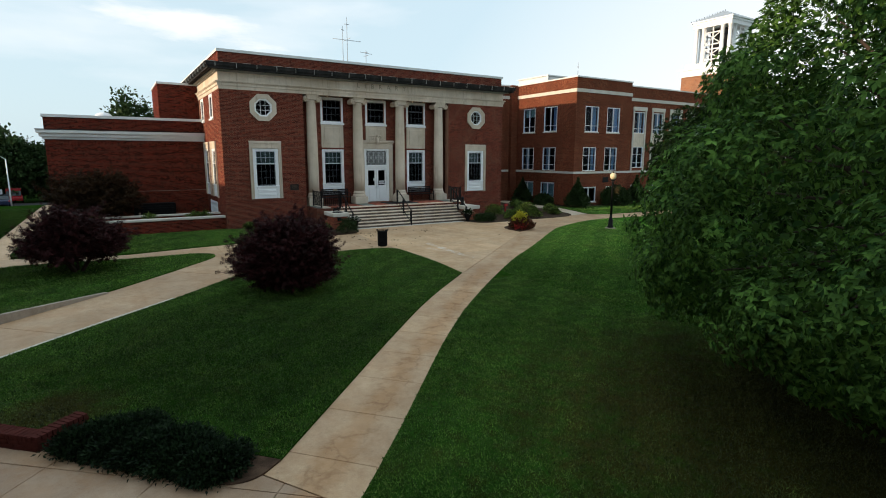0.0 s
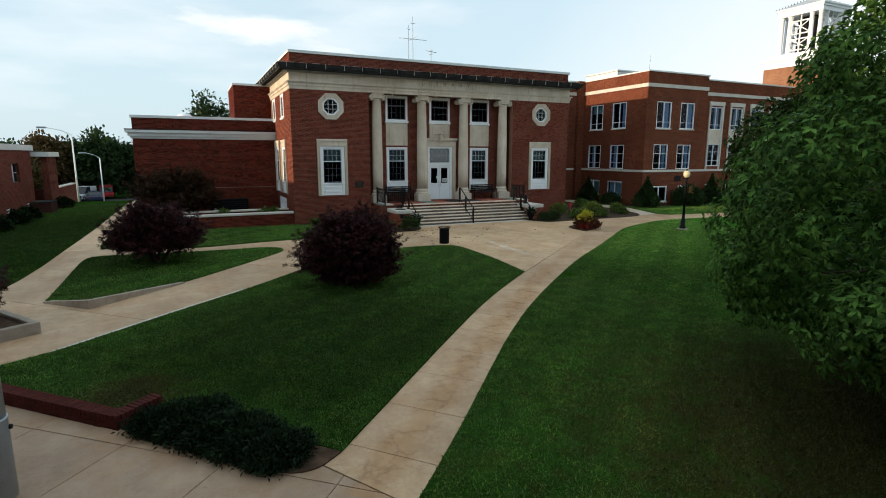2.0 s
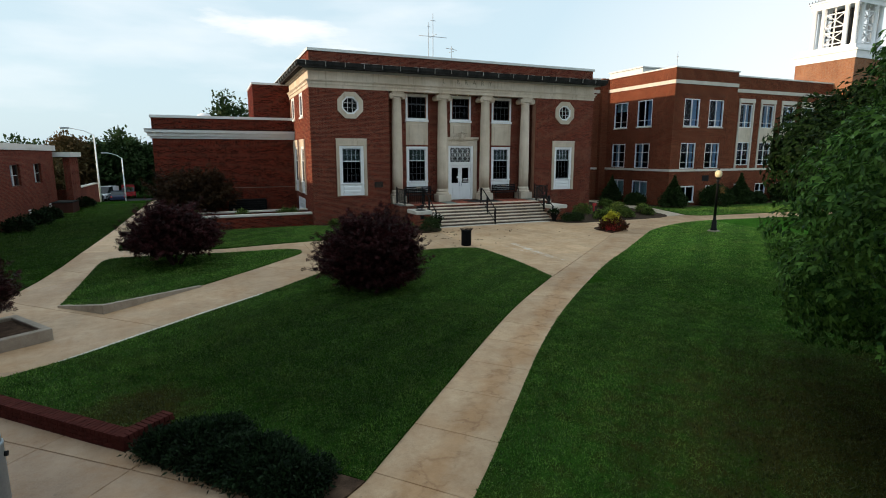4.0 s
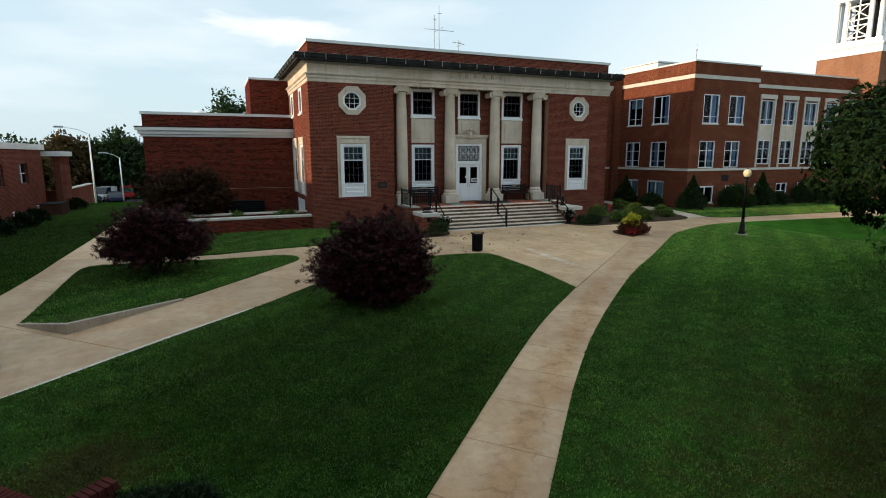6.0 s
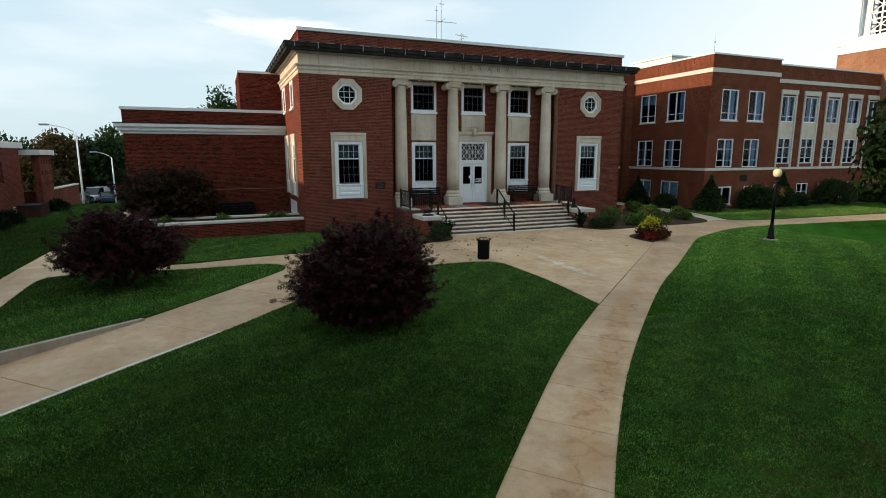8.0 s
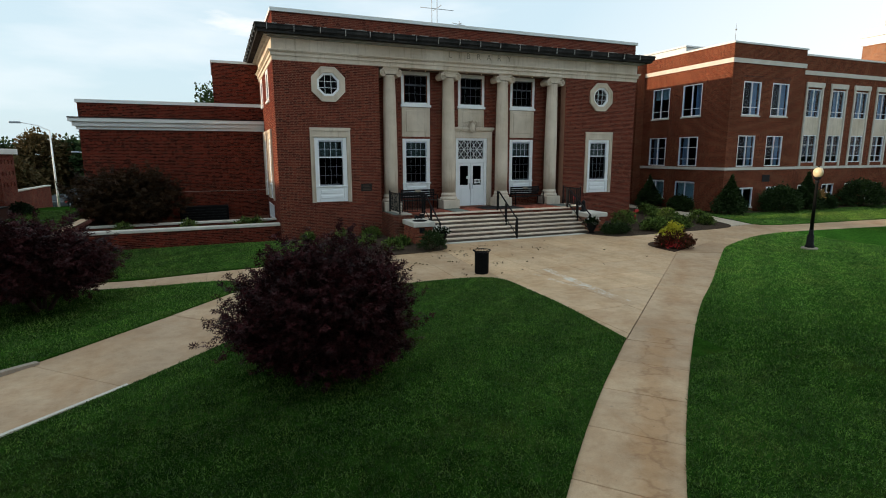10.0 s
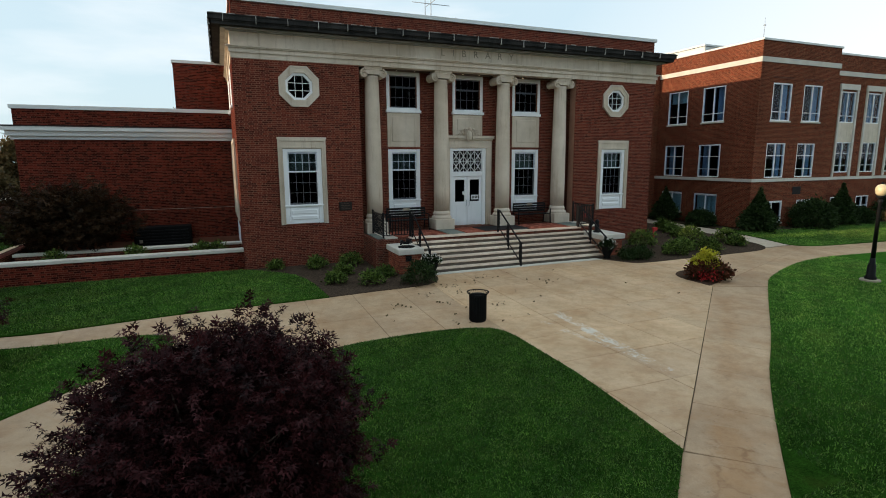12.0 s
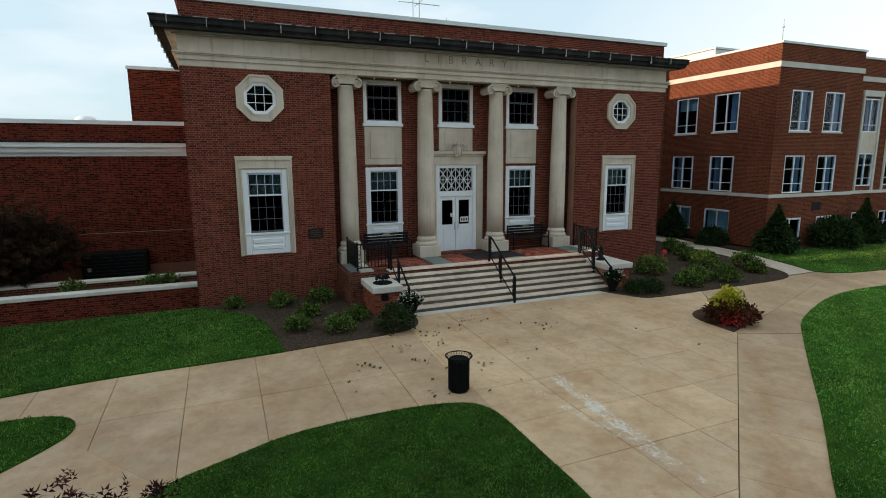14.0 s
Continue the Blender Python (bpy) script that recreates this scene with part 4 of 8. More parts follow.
part("wall", wall_mesh(-LX1, -LX0, 0.0, 9.0, 0.40), M_BRICK, library, "dark red brick wall", pose(0, LIB_BACK + 0.4, 0, 0, 0, 180))

# entablature: architrave in two steps, plain frieze, dark gutter cornice, brick parapet and pale coping
def band(bm, z0, z1, out, thick=0.35):
    """A course that goes round the front and both sides, standing out from the walls."""
    box(bm, LX0 - out, LX1 + out, LY - out, LY + thick, z0, z1)
    box(bm, LX0 - out, LX0 + thick, LY + thick, LIB_BACK, z0, z1)
    box(bm, LX1 - thick, LX1 + out, LY + thick, LIB_BACK, z0, z1)


bm = bmesh.new()
band(bm, 7.62, 7.80, 0.03)
band(bm, 7.80, 7.94, 0.08)
band(bm, 7.94, 7.98, 0.13)
band(bm, 7.98, 8.02, 0.17)
part("architrave", bm, M_LIMESTONE, library, "stepped limestone architrave")
bm = bmesh.new()
band(bm, 8.02, 8.52, 0.02)
part("frieze", bm, M_LIMESTONE, library, "plain limestone frieze with carved letters")
bm = bmesh.new()
for z0, z1, out in ((8.48, 8.52, 0.14), (8.52, 8.56, 0.30)):
    band(bm, z0, z1, out)
part("soffit", bm, M_STREAK, library, "pale soffit moulding")
bm = bmesh.new()
for z0, z1, out in ((8.56, 8.66, 0.55), (8.66, 8.70, 0.58), (8.70, 8.84, 0.63), (8.84, 8.88, 0.66)):
    band(bm, z0, z1, out)
part("cornice", bm, M_DARK_GUTTER, library, "dark weathered metal cornice gutter")
bm = bmesh.new()
i = 0
for x in np.arange(LX0 - 0.2, LX1 + 0.3, 1.03):
    i += 1
    box(bm, x - 0.010, x + 0.010, LY - 0.668, LY - 0.59, 8.62 + 0.03 * (i % 2), 8.885)
for y in np.arange(LY, 38, 1.03):
    box(bm, LX0 - 0.675, LX0 - 0.60, y - 0.016, y + 0.016, 8.64, 8.885)
rngg = np.random.default_rng(77)
x = LX0 - 0.6
while x < LX1 + 0.5:
    w = rngg.uniform(0.05, 0.5)
    box(bm, x, min(x + w, LX1 + 0.62), LY - 0.672, LY - 0.60, 8.872, 8.884 + rngg.uniform(0, 0.012))
    x += w + rngg.uniform(0.02, 0.7)
part("gutter_seams", bm, M_STREAK, library, "pale seams and drips on the gutter")
bm = bmesh.new()
band(bm, 8.60, 9.50, -0.08, 0.4)
part("parapet", bm, M_MORTAR, library, "mortared core of the parapet")
brickwork(library, LX0 + 0.08, LX1 - 0.08, 8.82, 9.50, (), M_BRICK_PIECE, FACE_SOUTH(0, LY + 0.08))
brickwork(library, -42.0, -LY - 0.08, 8.82, 9.50, (), M_BRICK_PIECE, FACE_WEST(LX0 + 0.08, 0))
bm = bmesh.new()
band(bm, 9.50, 9.64, 0.0, 0.5)
part("coping", bm, M_COPING, library, "pale metal coping")
part("roof", boxes((LX0 + 0.4, LX1 - 0.4, LY + 0.4, LIB_BACK, 8.9, 9.0)), M_ROOF, library, "flat grey roof")
part("porch_ceiling", boxes((RX0, RX1, LY + 0.36, RY, 7.632, 7.71)), M_PORCH_CEILING, library, "brown porch ceiling")
part("inner_floor", boxes((LX0 + 0.4, LX1 - 0.4, RY + 0.3, 40, 1.2, 1.26), (LX0 + 0.4, LX1 - 0.4, RY + 0.3, 40, 5.2, 5.3), (LX0 + 0.4, LX1 - 0.4, 40.0, 40.1, 0, 8.9), (LX0 + 0.45, LX1 - 0.45, RY + 0.32, 39.9, 7.74, 7.80)), M_INTERIOR, library, "inner floors and wall darkened as unlit rooms")

# frieze lettering, the shade of letters cut into the stone put into a darker grey
cu = bpy.data.curves.new("lettering", "FONT")
cu.body, cu.size, cu.align_x, cu.space_character, cu.extrude = "LIBRARY", 0.37, "CENTER", 2.7, 0.004
lettering = new("lettering", cu)
lettering.parent = library
lettering.matrix_basis = pose(14.9, LY - 0.023, 8.19, 90, 0, 0)
cu.materials.append(plain("shaded_letter_grey", (0.25, 0.22, 0.17), 0.9))
tagged(lettering, "carved capital letters on the frieze")

lower = lib_window("tall white sash window in a limestone surround", True, "library ground floor windows")
lower.matrix_basis = FACE_SOUTH(W_L, LY)
copy_thing(lower, FACE_SOUTH(W_R, LY))
for c in SIDE_LOW:
    copy_thing(lower, FACE_WEST(LX0, c))
inner = lib_window("tall white sash window between the columns", False, "library porch windows")
inner.matrix_basis = FACE_SOUTH(BAYS[0], RY)
copy_thing(inner, FACE_SOUTH(BAYS[2], RY))
up = upper_window("white upper sash window between the columns", "library upper windows")
up.matrix_basis = FACE_SOUTH(BAYS[0], RY)
for c in BAYS[1:]:
    copy_thing(up, FACE_SOUTH(c, RY))
up_side = upper_window("narrow white sash window high in the side wall", "library side windows", 6.2, 7.58, 0.52, 3)
up_side.matrix_basis = FACE_WEST(LX0, SIDE_UP[0])
copy_thing(up_side, FACE_WEST(LX0, SIDE_UP[1]))
octa = octagon_window("library octagon windows")
octa.matrix_basis = FACE_SOUTH(W_L, LY)
copy_thing(octa, FACE_SOUTH(W_R, LY))
cellar = thing("window", "white latticed cellar window in the side wall", "window", "", "structure")
cellar.matrix_basis = FACE_WEST(LX0, 34.4)
bm = boxes((-1.22, 1.22, -0.03, 0.12, 0.72, 0.82), (-1.22, 1.22, -0.03, 0.12, 1.40, 1.50), (-1.22, -1.12, -0.03, 0.12, 0.82, 1.40), (1.12, 1.22, -0.03, 0.12, 0.82, 1.40))
for u in np.linspace(-0.8, 0.8, 5):
    box(bm, u - 0.02, u + 0.02, 0.0, 0.06, 0.82, 1.40)
box(bm, -1.12, 1.12, 0.005, 0.055, 1.08, 1.12)
part("window_frame", bm, M_WHITE, cellar)
part("pane", boxes((-1.12, 1.12, 0.07, 0.076, 0.82, 1.40)), M_GLASS, cellar).visible_shadow = False

# limestone panels between the porch windows
for c in (BAYS[0], BAYS[1], BAYS[2]):
    z0 = 4.66 if c != CX else 5.15
    p = solid("wall_panel", bevelled(boxes((-0.70, 0.70, -0.03, 0.06, z0, 6.01)), 0.01), M_LIMESTONE, "plain limestone panel with a sunk border", "panel", m=FACE_SOUTH(c, RY), group="library panels")
    part("border", bevelled(boxes((-0.50, 0.50, -0.05, 0.0, z0 + 0.22, 5.86)), 0.015), M_LIMESTONE, p)


# the entrance: double door, latticed light over it, limestone case with a shield
door = thing("door_1", "white double door, closed, with a latticed light above", "door", kind="structure", m=FACE_SOUTH(CX, RY))
part("door_frame", bevelled(boxes((-0.86, -0.70, -0.06, 0.2, PORCH, 4.62), (0.70, 0.86, -0.06, 0.2, PORCH, 4.62), (-0.70, 0.70, -0.06, 0.2, 4.50, 4.62), (-0.70, 0.70, -0.05, 0.2, 3.42, 3.62)), 0.01), M_WHITE, door)
for s in (-1, 1):
    a, b = sorted((s * 0.01, s * 0.70))
    bm = boxes((a, a + 0.12, 0.02, 0.07, PORCH + 0.02, 3.42), (b - 0.12, b, 0.02, 0.07, PORCH + 0.02, 3.42), (a + 0.12, b - 0.12, 0.02, 0.07, 3.27, 3.42), (a + 0.12, b - 0.12, 0.02, 0.07, PORCH + 0.02, 2.32), (a + 0.18, b - 0.18, 0.0, 0.03, PORCH + 0.15, 2.18))
    leaf = part("door_leaf", bm, M_WHITE, door, "white door leaf with a glass upper half")
    part("pane", boxes((a + 0.12, b - 0.12, 0.04, 0.046, 2.32, 3.27)), M_GLASS, leaf).visible_shadow = False
    part("door_handle", tube([(s * 0.07, -0.01, 2.12), (s * 0.07, -0.05, 2.16), (s * 0.07, -0.05, 2.38), (s * 0.07, -0.01, 2.42)], 0.014), M_STEEL, leaf, "steel pull handle")
part("notice", boxes((-0.22, -0.12, 0.030, 0.036, 2.62, 2.76)), M_WHITE, door, "small white paper notice")
bm = boxes((0.20, 0.56, 0.030, 0.036, 2.40, 2.60))
part("notice", bm, M_WHITE, door, "white opening-hours lettering panel")
bm = boxes()
for u in np.arange(0.23, 0.54, 0.075):
    box(bm, u, u + 0.045, 0.024, 0.029, 2.44, 2.56)
part("notice_bars", bm, M_BLACK, door, "unreadable dark marks")
bm = bmesh.new()
cells, wide, z0, z1 = 4, 1.40 / 4, 3.62, 4.50
tall = (z1 - z0) / 2
for i in range(cells):
    for j in range(2):
        u, z = -0.70 + i * wide, z0 + j * tall
        for a, b in (((u, z), (u + wide, z + tall)), ((u, z + tall), (u + wide, z))):
            tube_into(bm, [(a[0], 0.03, a[1]), (b[0], 0.03, b[1])], 0.018, 4)
for i in range(cells + 1):
    tube_into(bm, [(-0.70 + i * wide, 0.03, z0), (-0.70 + i * wide, 0.03, z1)], 0.014, 4)
tube_into(bm, [(-0.70, 0.03, (z0 + z1) / 2), (0.70, 0.03, (z0 + z1) / 2)], 0.014, 4)
for i in range(cells):
    tube_into(bm, [(-0.70 + (i + 0.5) * wide, 0.03, z0), (-0.70 + (i + 0.5) * wide, 0.03, z1)], 0.012, 4)
part("lattice", bm, M_WHITE, door, "white diagonal lattice")
part("pane", boxes((-0.70, 0.70, 0.07, 0.076, z0, z1)), M_GLASS, door).visible_shadow = False
case = thing("door_case", "limestone door case with a carved shield", "door case", kind="structure", m=FACE_SOUTH(CX, RY))
part("jamb", bevelled(boxes((-1.12, -0.86, -0.12, 0.05, PORCH, 4.62)), 0.01), M_LIMESTONE, case)
part("jamb", bevelled(boxes((0.86, 1.12, -0.12, 0.05, PORCH, 4.62)), 0.01), M_LIMESTONE, case)
part("lintel", bevelled(boxes((-1.12, 1.12, -0.12, 0.05, 4.62, 5.02), (-1.20, 1.20, -0.22, 0.05, 5.02, 5.14), (-1.16, 1.16, -0.17, 0.05, 4.95, 5.02)), 0.012), M_LIMESTONE, case)
bm = lathe([(0.02, 0), (0.09, 0.03), (0.13, 0.10), (0.14, 0.22), (0.12, 0.33), (0.07, 0.40), (0.02, 0.42)], 16)
bmesh.ops.transform(bm, matrix=Matrix.Diagonal((0.9, 0.5, 1.0, 1)), verts=bm.verts)
shield = part("shield", bm, M_LIMESTONE, case, "carved oval shield", pose(0, -0.22, 4.92))
part("rim", tube([(0.155 * math.cos(t), -0.26, 5.13 + 0.235 * math.sin(t)) for t in np.linspace(0, 2 * math.pi, 25)], 0.026, 6), M_LIMESTONE, case, "raised rim round the shield")
part("crest", lathe([(0.05, 0.0), (0.085, 0.04), (0.06, 0.10), (0.02, 0.14)], 12), M_LIMESTONE, case, "small crest over the shield", pose(0, -0.24, 5.36))
bm = bmesh.new()
for s in (-1, 1):
    tube_into(bm, [(s * 0.10, -0.24, 5.40), (s * 0.20, -0.22, 5.43), (s * 0.25, -0.21, 5.36), (s * 0.22, -0.21, 5.28), (s * 0.32, -0.20, 5.22), (s * 0.44, -0.19, 5.24), (s * 0.52, -0.18, 5.17)], 0.032, 6, 0.014)
    tube_into(bm, [(s * 0.30, -0.21, 5.17), (s * 0.35, -0.21, 5.30), (s * 0.41, -0.20, 5.32), (s * 0.43, -0.20, 5.27)], 0.024, 6, 0.012)
part("scroll", bm, M_LIMESTONE, case)


# ---- columns ----
def volute(bm, x, z, y0, y1, s):
    """A scroll: a spiral band wound on a barrel."""
    for k in range(22):
        a0, a1 = k * 0.45, (k + 1) * 0.45
        r0, r1 = 0.20 * math.exp(-0.13 * a0), 0.20 * math.exp(-0.13 * a1)
        p0 = (x + s * r0 * math.sin(a0), z + r0 * math.cos(a0))
        p1 = (x + s * r1 * math.sin(a1), z + r1 * math.cos(a1))
        w = 0.26 * r0
        n0, n1 = (x - p0[0], z - p0[1]), (x - p1[0], z - p1[1])
        q0 = (p0[0] + n0[0] * w / max(r0, 0.01), p0[1] + n0[1] * w / max(r0, 0.01))
        q1 = (p1[0] + n1[0] * w / max(r1, 0.01), p1[1] + n1[1] * w / max(r1, 0.01))
        vs = [[bm.verts.new((a, y, b)) for a, b in (p0, p1, q1, q0)] for y in (y0, y1)]
        bm.faces.new(vs[0])
        bm.faces.new(vs[1][::-1])
        for i in range(4):
            bm.faces.new((vs[0][i], vs[0][(i + 1) % 4], vs[1][(i + 1) % 4], vs[1][i]))


column = thing("column", "smooth pale limestone column with a scrolled capital", "column", "porch columns", "structure")
part("plinth", bevelled(boxes((-0.42, 0.42, -0.42, 0.42, PORCH, PORCH + 0.42)), 0.015), M_LIMESTONE, column)
part("base", lathe([(0.40, PORCH + 0.42), (0.415, PORCH + 0.47), (0.40, PORCH + 0.53), (0.345, PORCH + 0.56), (0.335, PORCH + 0.60), (0.365, PORCH + 0.63), (0.365, PORCH + 0.67), (0.33, PORCH + 0.70), (0.315, PORCH + 0.76)], 32), M_LIMESTONE, column)
part("shaft", lathe([(0.315, PORCH + 0.76), (0.318, 3.0), (0.308, 4.6), (0.285, 6.2), (0.262, 7.2), (0.275, 7.24), (0.275, 7.28), (0.255, 7.30)], 32), M_LIMESTONE, column)
bm = boxes((-0.29, 0.29, -0.27, 0.27, 7.34, 7.50), (-0.36, 0.36, -0.31, 0.31, 7.56, 7.62), (-0.34, 0.34, -0.29, 0.29, 7.50, 7.56))
for s in (-1, 1):
    volute(bm, s * 0.355, 7.35, -0.33, 0.33, s)
    c0 = lathe([(0.13, -0.27), (0.10, 0.0), (0.13, 0.27)], 12)
    bmesh.ops.transform(c0, matrix=pose(s * 0.355, 0, 7.35, 90, 0, 0), verts=c0.verts)
    tmp = bpy.data.meshes.new("tmp")
    c0.to_mesh(tmp)
    bm.from_mesh(tmp)
    bpy.data.meshes.remove(tmp)
    c0.free()
part("capital", bm, M_LIMESTONE, column, "carved scroll capital")
CY = LY + 0.33
column.matrix_basis = pose(CX - 4.32, CY, 0)
for k in (-1.44, 1.44, 4.32):
    copy_thing(column, pose(CX + k, CY, 0))


# ---- porch and steps ----
STEP_N, STEP_TOP_Y, TREAD = 7, 28.75, 0.25
SX0, SX1 = 11.28, 18.95
rise = (PORCH - 0.2) / STEP_N
porch = thing("porch", "raised porch floor of red brick and slate", "porch", kind="structure")
part("base", boxes((9.95, 19.75, STEP_TOP_Y + 0.02, RY + 0.3, 0.0, PORCH - 0.03)), M_BRICK, porch)
steps = thing("steps", "seven worn concrete steps up to the porch", "steps", kind="structure")
for k in range(STEP_N):
    y = STEP_TOP_Y - TREAD * (STEP_N - 1 - k)
    z1 = 0.2 + rise * (k + 1)
    tread = part("step", bevelled(boxes((SX0, SX1, y - 0.02, STEP_TOP_Y + 0.352, z1 - 0.05, z1)), 0.008), M_STEP, steps)
    part("riser", boxes((SX0, SX1, y + 0.03, y + 0.10, z1 - rise, z1 - 0.05)), M_RISER, tread, "stained concrete riser, darkened for shade")
part("apron", bevelled(boxes((SX0 - 0.1, SX1 + 0.1, 26.95, 27.24, 0.1, 0.215)), 0.008), M_STONE_TRIM, steps, "pale concrete apron")
M_SLATE = grainy("grey_green_slate", (0.13, 0.16, 0.15), (0.20, 0.23, 0.21), 2, 60, 0.7, bump=0.2)
M_MAT = grainy("dark_door_mat", (0.018, 0.018, 0.02), (0.035, 0.035, 0.036), 20, 150, 0.95, bump=0.6)
solid("door_mat", bevelled(boxes((CX - 0.15, CX + 1.9, 29.3, 30.6, PORCH + 0.004, PORCH + 0.02)), 0.004), M_MAT, "dark grey entrance mat on the porch", "mat", "")
for x0, x1 in ((13.05, 13.75), (15.95, 16.62), (10.1, 10.8), (18.85, 19.6)):
    part("slate_strip", boxes((x0, x1, STEP_TOP_Y + 0.345, RY, PORCH - 0.04, PORCH - 0.001)), M_SLATE, porch, "grey slate strip")


n_ = Nodes("cheek_brick", 0.85)
n_.color(n_.mix(1.0, n_.ramp(n_.add("ShaderNodeObjectInfo").outputs["Random"], (0.0, (0.13, 0.036, 0.024)), (0.5, (0.24, 0.066, 0.038)), (1.0, (0.33, 0.10, 0.058))), n_.ramp(n_.noise(40, 4.0), (0.3, (0.75, 0.75, 0.75)), (0.7, (1.15, 1.15, 1.15))), "MULTIPLY"))
n_.bump(n_.noise(90), 0.3, 0.004)
CHEEK_BRICK = mesh_of("brick", bevelled(boxes((0, 0.203, 0, 0.03, 0, 0.058)), 0.004), n_.mat)


def brick_pier(x0, x1, label):
    """The stepped brick cheek wall beside the stairs, with stone caps."""
    p = thing("cheek_wall", label, "wall", "porch cheek walls", "structure")
    part("core", boxes((x0, x1, 27.42, 28.95, 0.0, 0.90), (x0, x1, 28.95, LY, 0.0, PORCH - 0.16)), M_MORTAR, p, "mortared core")
    outer = FACE_WEST(x0, 0) if x0 < CX else FACE_EAST(x1, 0)
    sign = -1 if x0 < CX else 1
    for face, u0, u1, top in ((FACE_SOUTH(0, 27.42), x0, x1, 0.90), (outer, *sorted((sign * 27.42, sign * 28.95)), 0.90), (outer, *sorted((sign * 28.95, sign * LY)), PORCH - 0.16)):
        rows = round((top - 0.15) / 0.072)
        rise_ = (top - 0.15) / rows
        for r in range(rows):
            x = u0 - (0.107 if r % 2 else 0.0)
            while x < u1 - 0.03:
                a, b = max(x, u0), min(x + 0.203, u1)
                if b - a > 0.03:
                    ob = new("brick", CHEEK_BRICK)
                    ob.parent = p
                    ob.matrix_basis = face @ pose(a, -0.008, 0.15 + r * rise_) @ Matrix.Diagonal(((b - a) / 0.203, 1, (rise_ - 0.011) / 0.058, 1))
                x += 0.2135
    part("vent", boxes((x0 + 0.20, x0 + 0.42, 27.40, 27.43, 0.66, 0.86), *[(x0 + 0.19, x0 + 0.43, 27.385, 27.41, 0.66 + 0.045 * k, 0.675 + 0.045 * k) for k in range(5)]), M_BLACK, p, "small black louvred vent")
    part("cap", bevelled(boxes((x0 - 0.08, x1 + 0.08, 27.32, 28.95, 0.90, 1.10)), 0.02), M_STONE_TRIM, p, "pale concrete cap")
    part("kerb", bevelled(boxes((x0 - 0.04, x0 + 0.42, 28.95, LY, PORCH - 0.16, PORCH + 0.02)) if x0 < CX else boxes((x1 - 0.42, x1 + 0.04, 28.95, LY, PORCH - 0.16, PORCH + 0.02)), 0.01), M_STONE_TRIM, p, "pale concrete kerb")
    return p


brick_pier(10.42, 11.20, "stepped brick cheek wall with a pale cap")
brick_pier(19.02, 20.02, "stepped brick cheek wall with a pale cap")


# ---- iron railings ----
def stair_rail(x, label, y_top=28.85, y_low=27.05):
    r = thing("stair_railing", label, "railing", "stair railings", m=pose(x, 0, 0))
    z_top, z_low = PORCH, 0.2
    slope = lambda y: z_low + (z_top - z_low) * ramp_line(y, 27.25, 28.75)
    for name, h in (("handrail", 0.88), ("lower_rail", 0.16)):
        part(name, tube([(0, y_top + 0.05, z_top + h), (0, y_top - 0.15, z_top + h - 0.02), (0, y_low + 0.12, z_low + h + 0.06), (0, y_low, z_low + h)], 0.032 if h > 0.5 else 0.022, 6), M_BLACK, r)
    for y, z in ((y_top, z_top), ((y_top + y_low) / 2 + 0.06, slope((y_top + y_low) / 2) + 0.06), (y_low, z_low)):
        part("post", boxes((-0.03, 0.03, y - 0.03, y + 0.03, z - 0.06, z + 0.89)), M_BLACK, r)
    for y in (y_top - 0.10, (y_top + y_low) / 2 + 0.16, y_low + 0.10):
        bm = bmesh.new()
        z = slope(y)
        box(bm, -0.012, 0.012, y - 0.012, y + 0.012, z + 0.14, z + 0.86)
        for k in range(4):
            tube_into(bm, [(0, y + 0.055 * math.cos(a), z + 0.26 + 0.14 * k + 0.055 * math.sin(a)) for a in np.linspace(0, 6.28, 9)], 0.011, 4)
        part("scrollwork", bm, M_BLACK, r, "curled iron rings")
    return r


def ramp_line(v, a, b):
    return min(1.0, max(0.0, (v - a) / (b - a)))


stair_rail(15.0, "black iron railing in the middle of the steps")
stair_rail(11.38, "black iron railing along the edge of the steps")
stair_rail(18.88, "black iron railing along the edge of the steps")


def porch_rail(x, x_in, label):
    """A level railing round one end of the porch."""
    r = thing("porch_railing", label, "railing", "porch railings")
    z = PORCH + 0.02
    y0, y1 = 28.98, 30.40
    part("handrail", boxes((x - 0.025, x + 0.025, y0, y1, z + 0.84, z + 0.88), (min(x, x_in), max(x, x_in), y0 - 0.025, y0 + 0.025, z + 0.84, z + 0.88)), M_BLACK, r)
    part("lower_rail", boxes((x - 0.018, x + 0.018, y0, y1, z + 0.08, z + 0.11), (min(x, x_in), max(x, x_in), y0 - 0.018, y0 + 0.018, z + 0.08, z + 0.11)), M_BLACK, r)
    for px, py in ((x, y0), (x, y1), (x_in, y0)):
        part("post", boxes((px - 0.028, px + 0.028, py - 0.028, py + 0.028, z, z + 0.94)), M_BLACK, r)
    for y in np.arange(y0 + 0.12, y1 - 0.05, 0.115):
        part("baluster", boxes((x - 0.012, x + 0.012, y - 0.012, y + 0.012, z + 0.1, z + 0.85)), M_BLACK, r)
    for u in np.arange(min(x, x_in) + 0.12, max(x, x_in) - 0.05, 0.115):
        part("baluster", boxes((u - 0.012, u + 0.012, y0 - 0.012, y0 + 0.012, z + 0.1, z + 0.85)), M_BLACK, r)
    for c in (0.07, abs(x_in - x) - 0.07):
        bm = bmesh.new()
        u = x + math.copysign(c, x_in - x)
        for k in range(5):
            tube_into(bm, [(u + 0.05 * math.cos(a), y0 - 0.01, z + 0.2 + 0.13 * k + 0.05 * math.sin(a)) for a in np.linspace(0, 6.28, 9)], 0.008, 4)
        part("scrollwork", bm, M_BLACK, r, "curled iron rings")


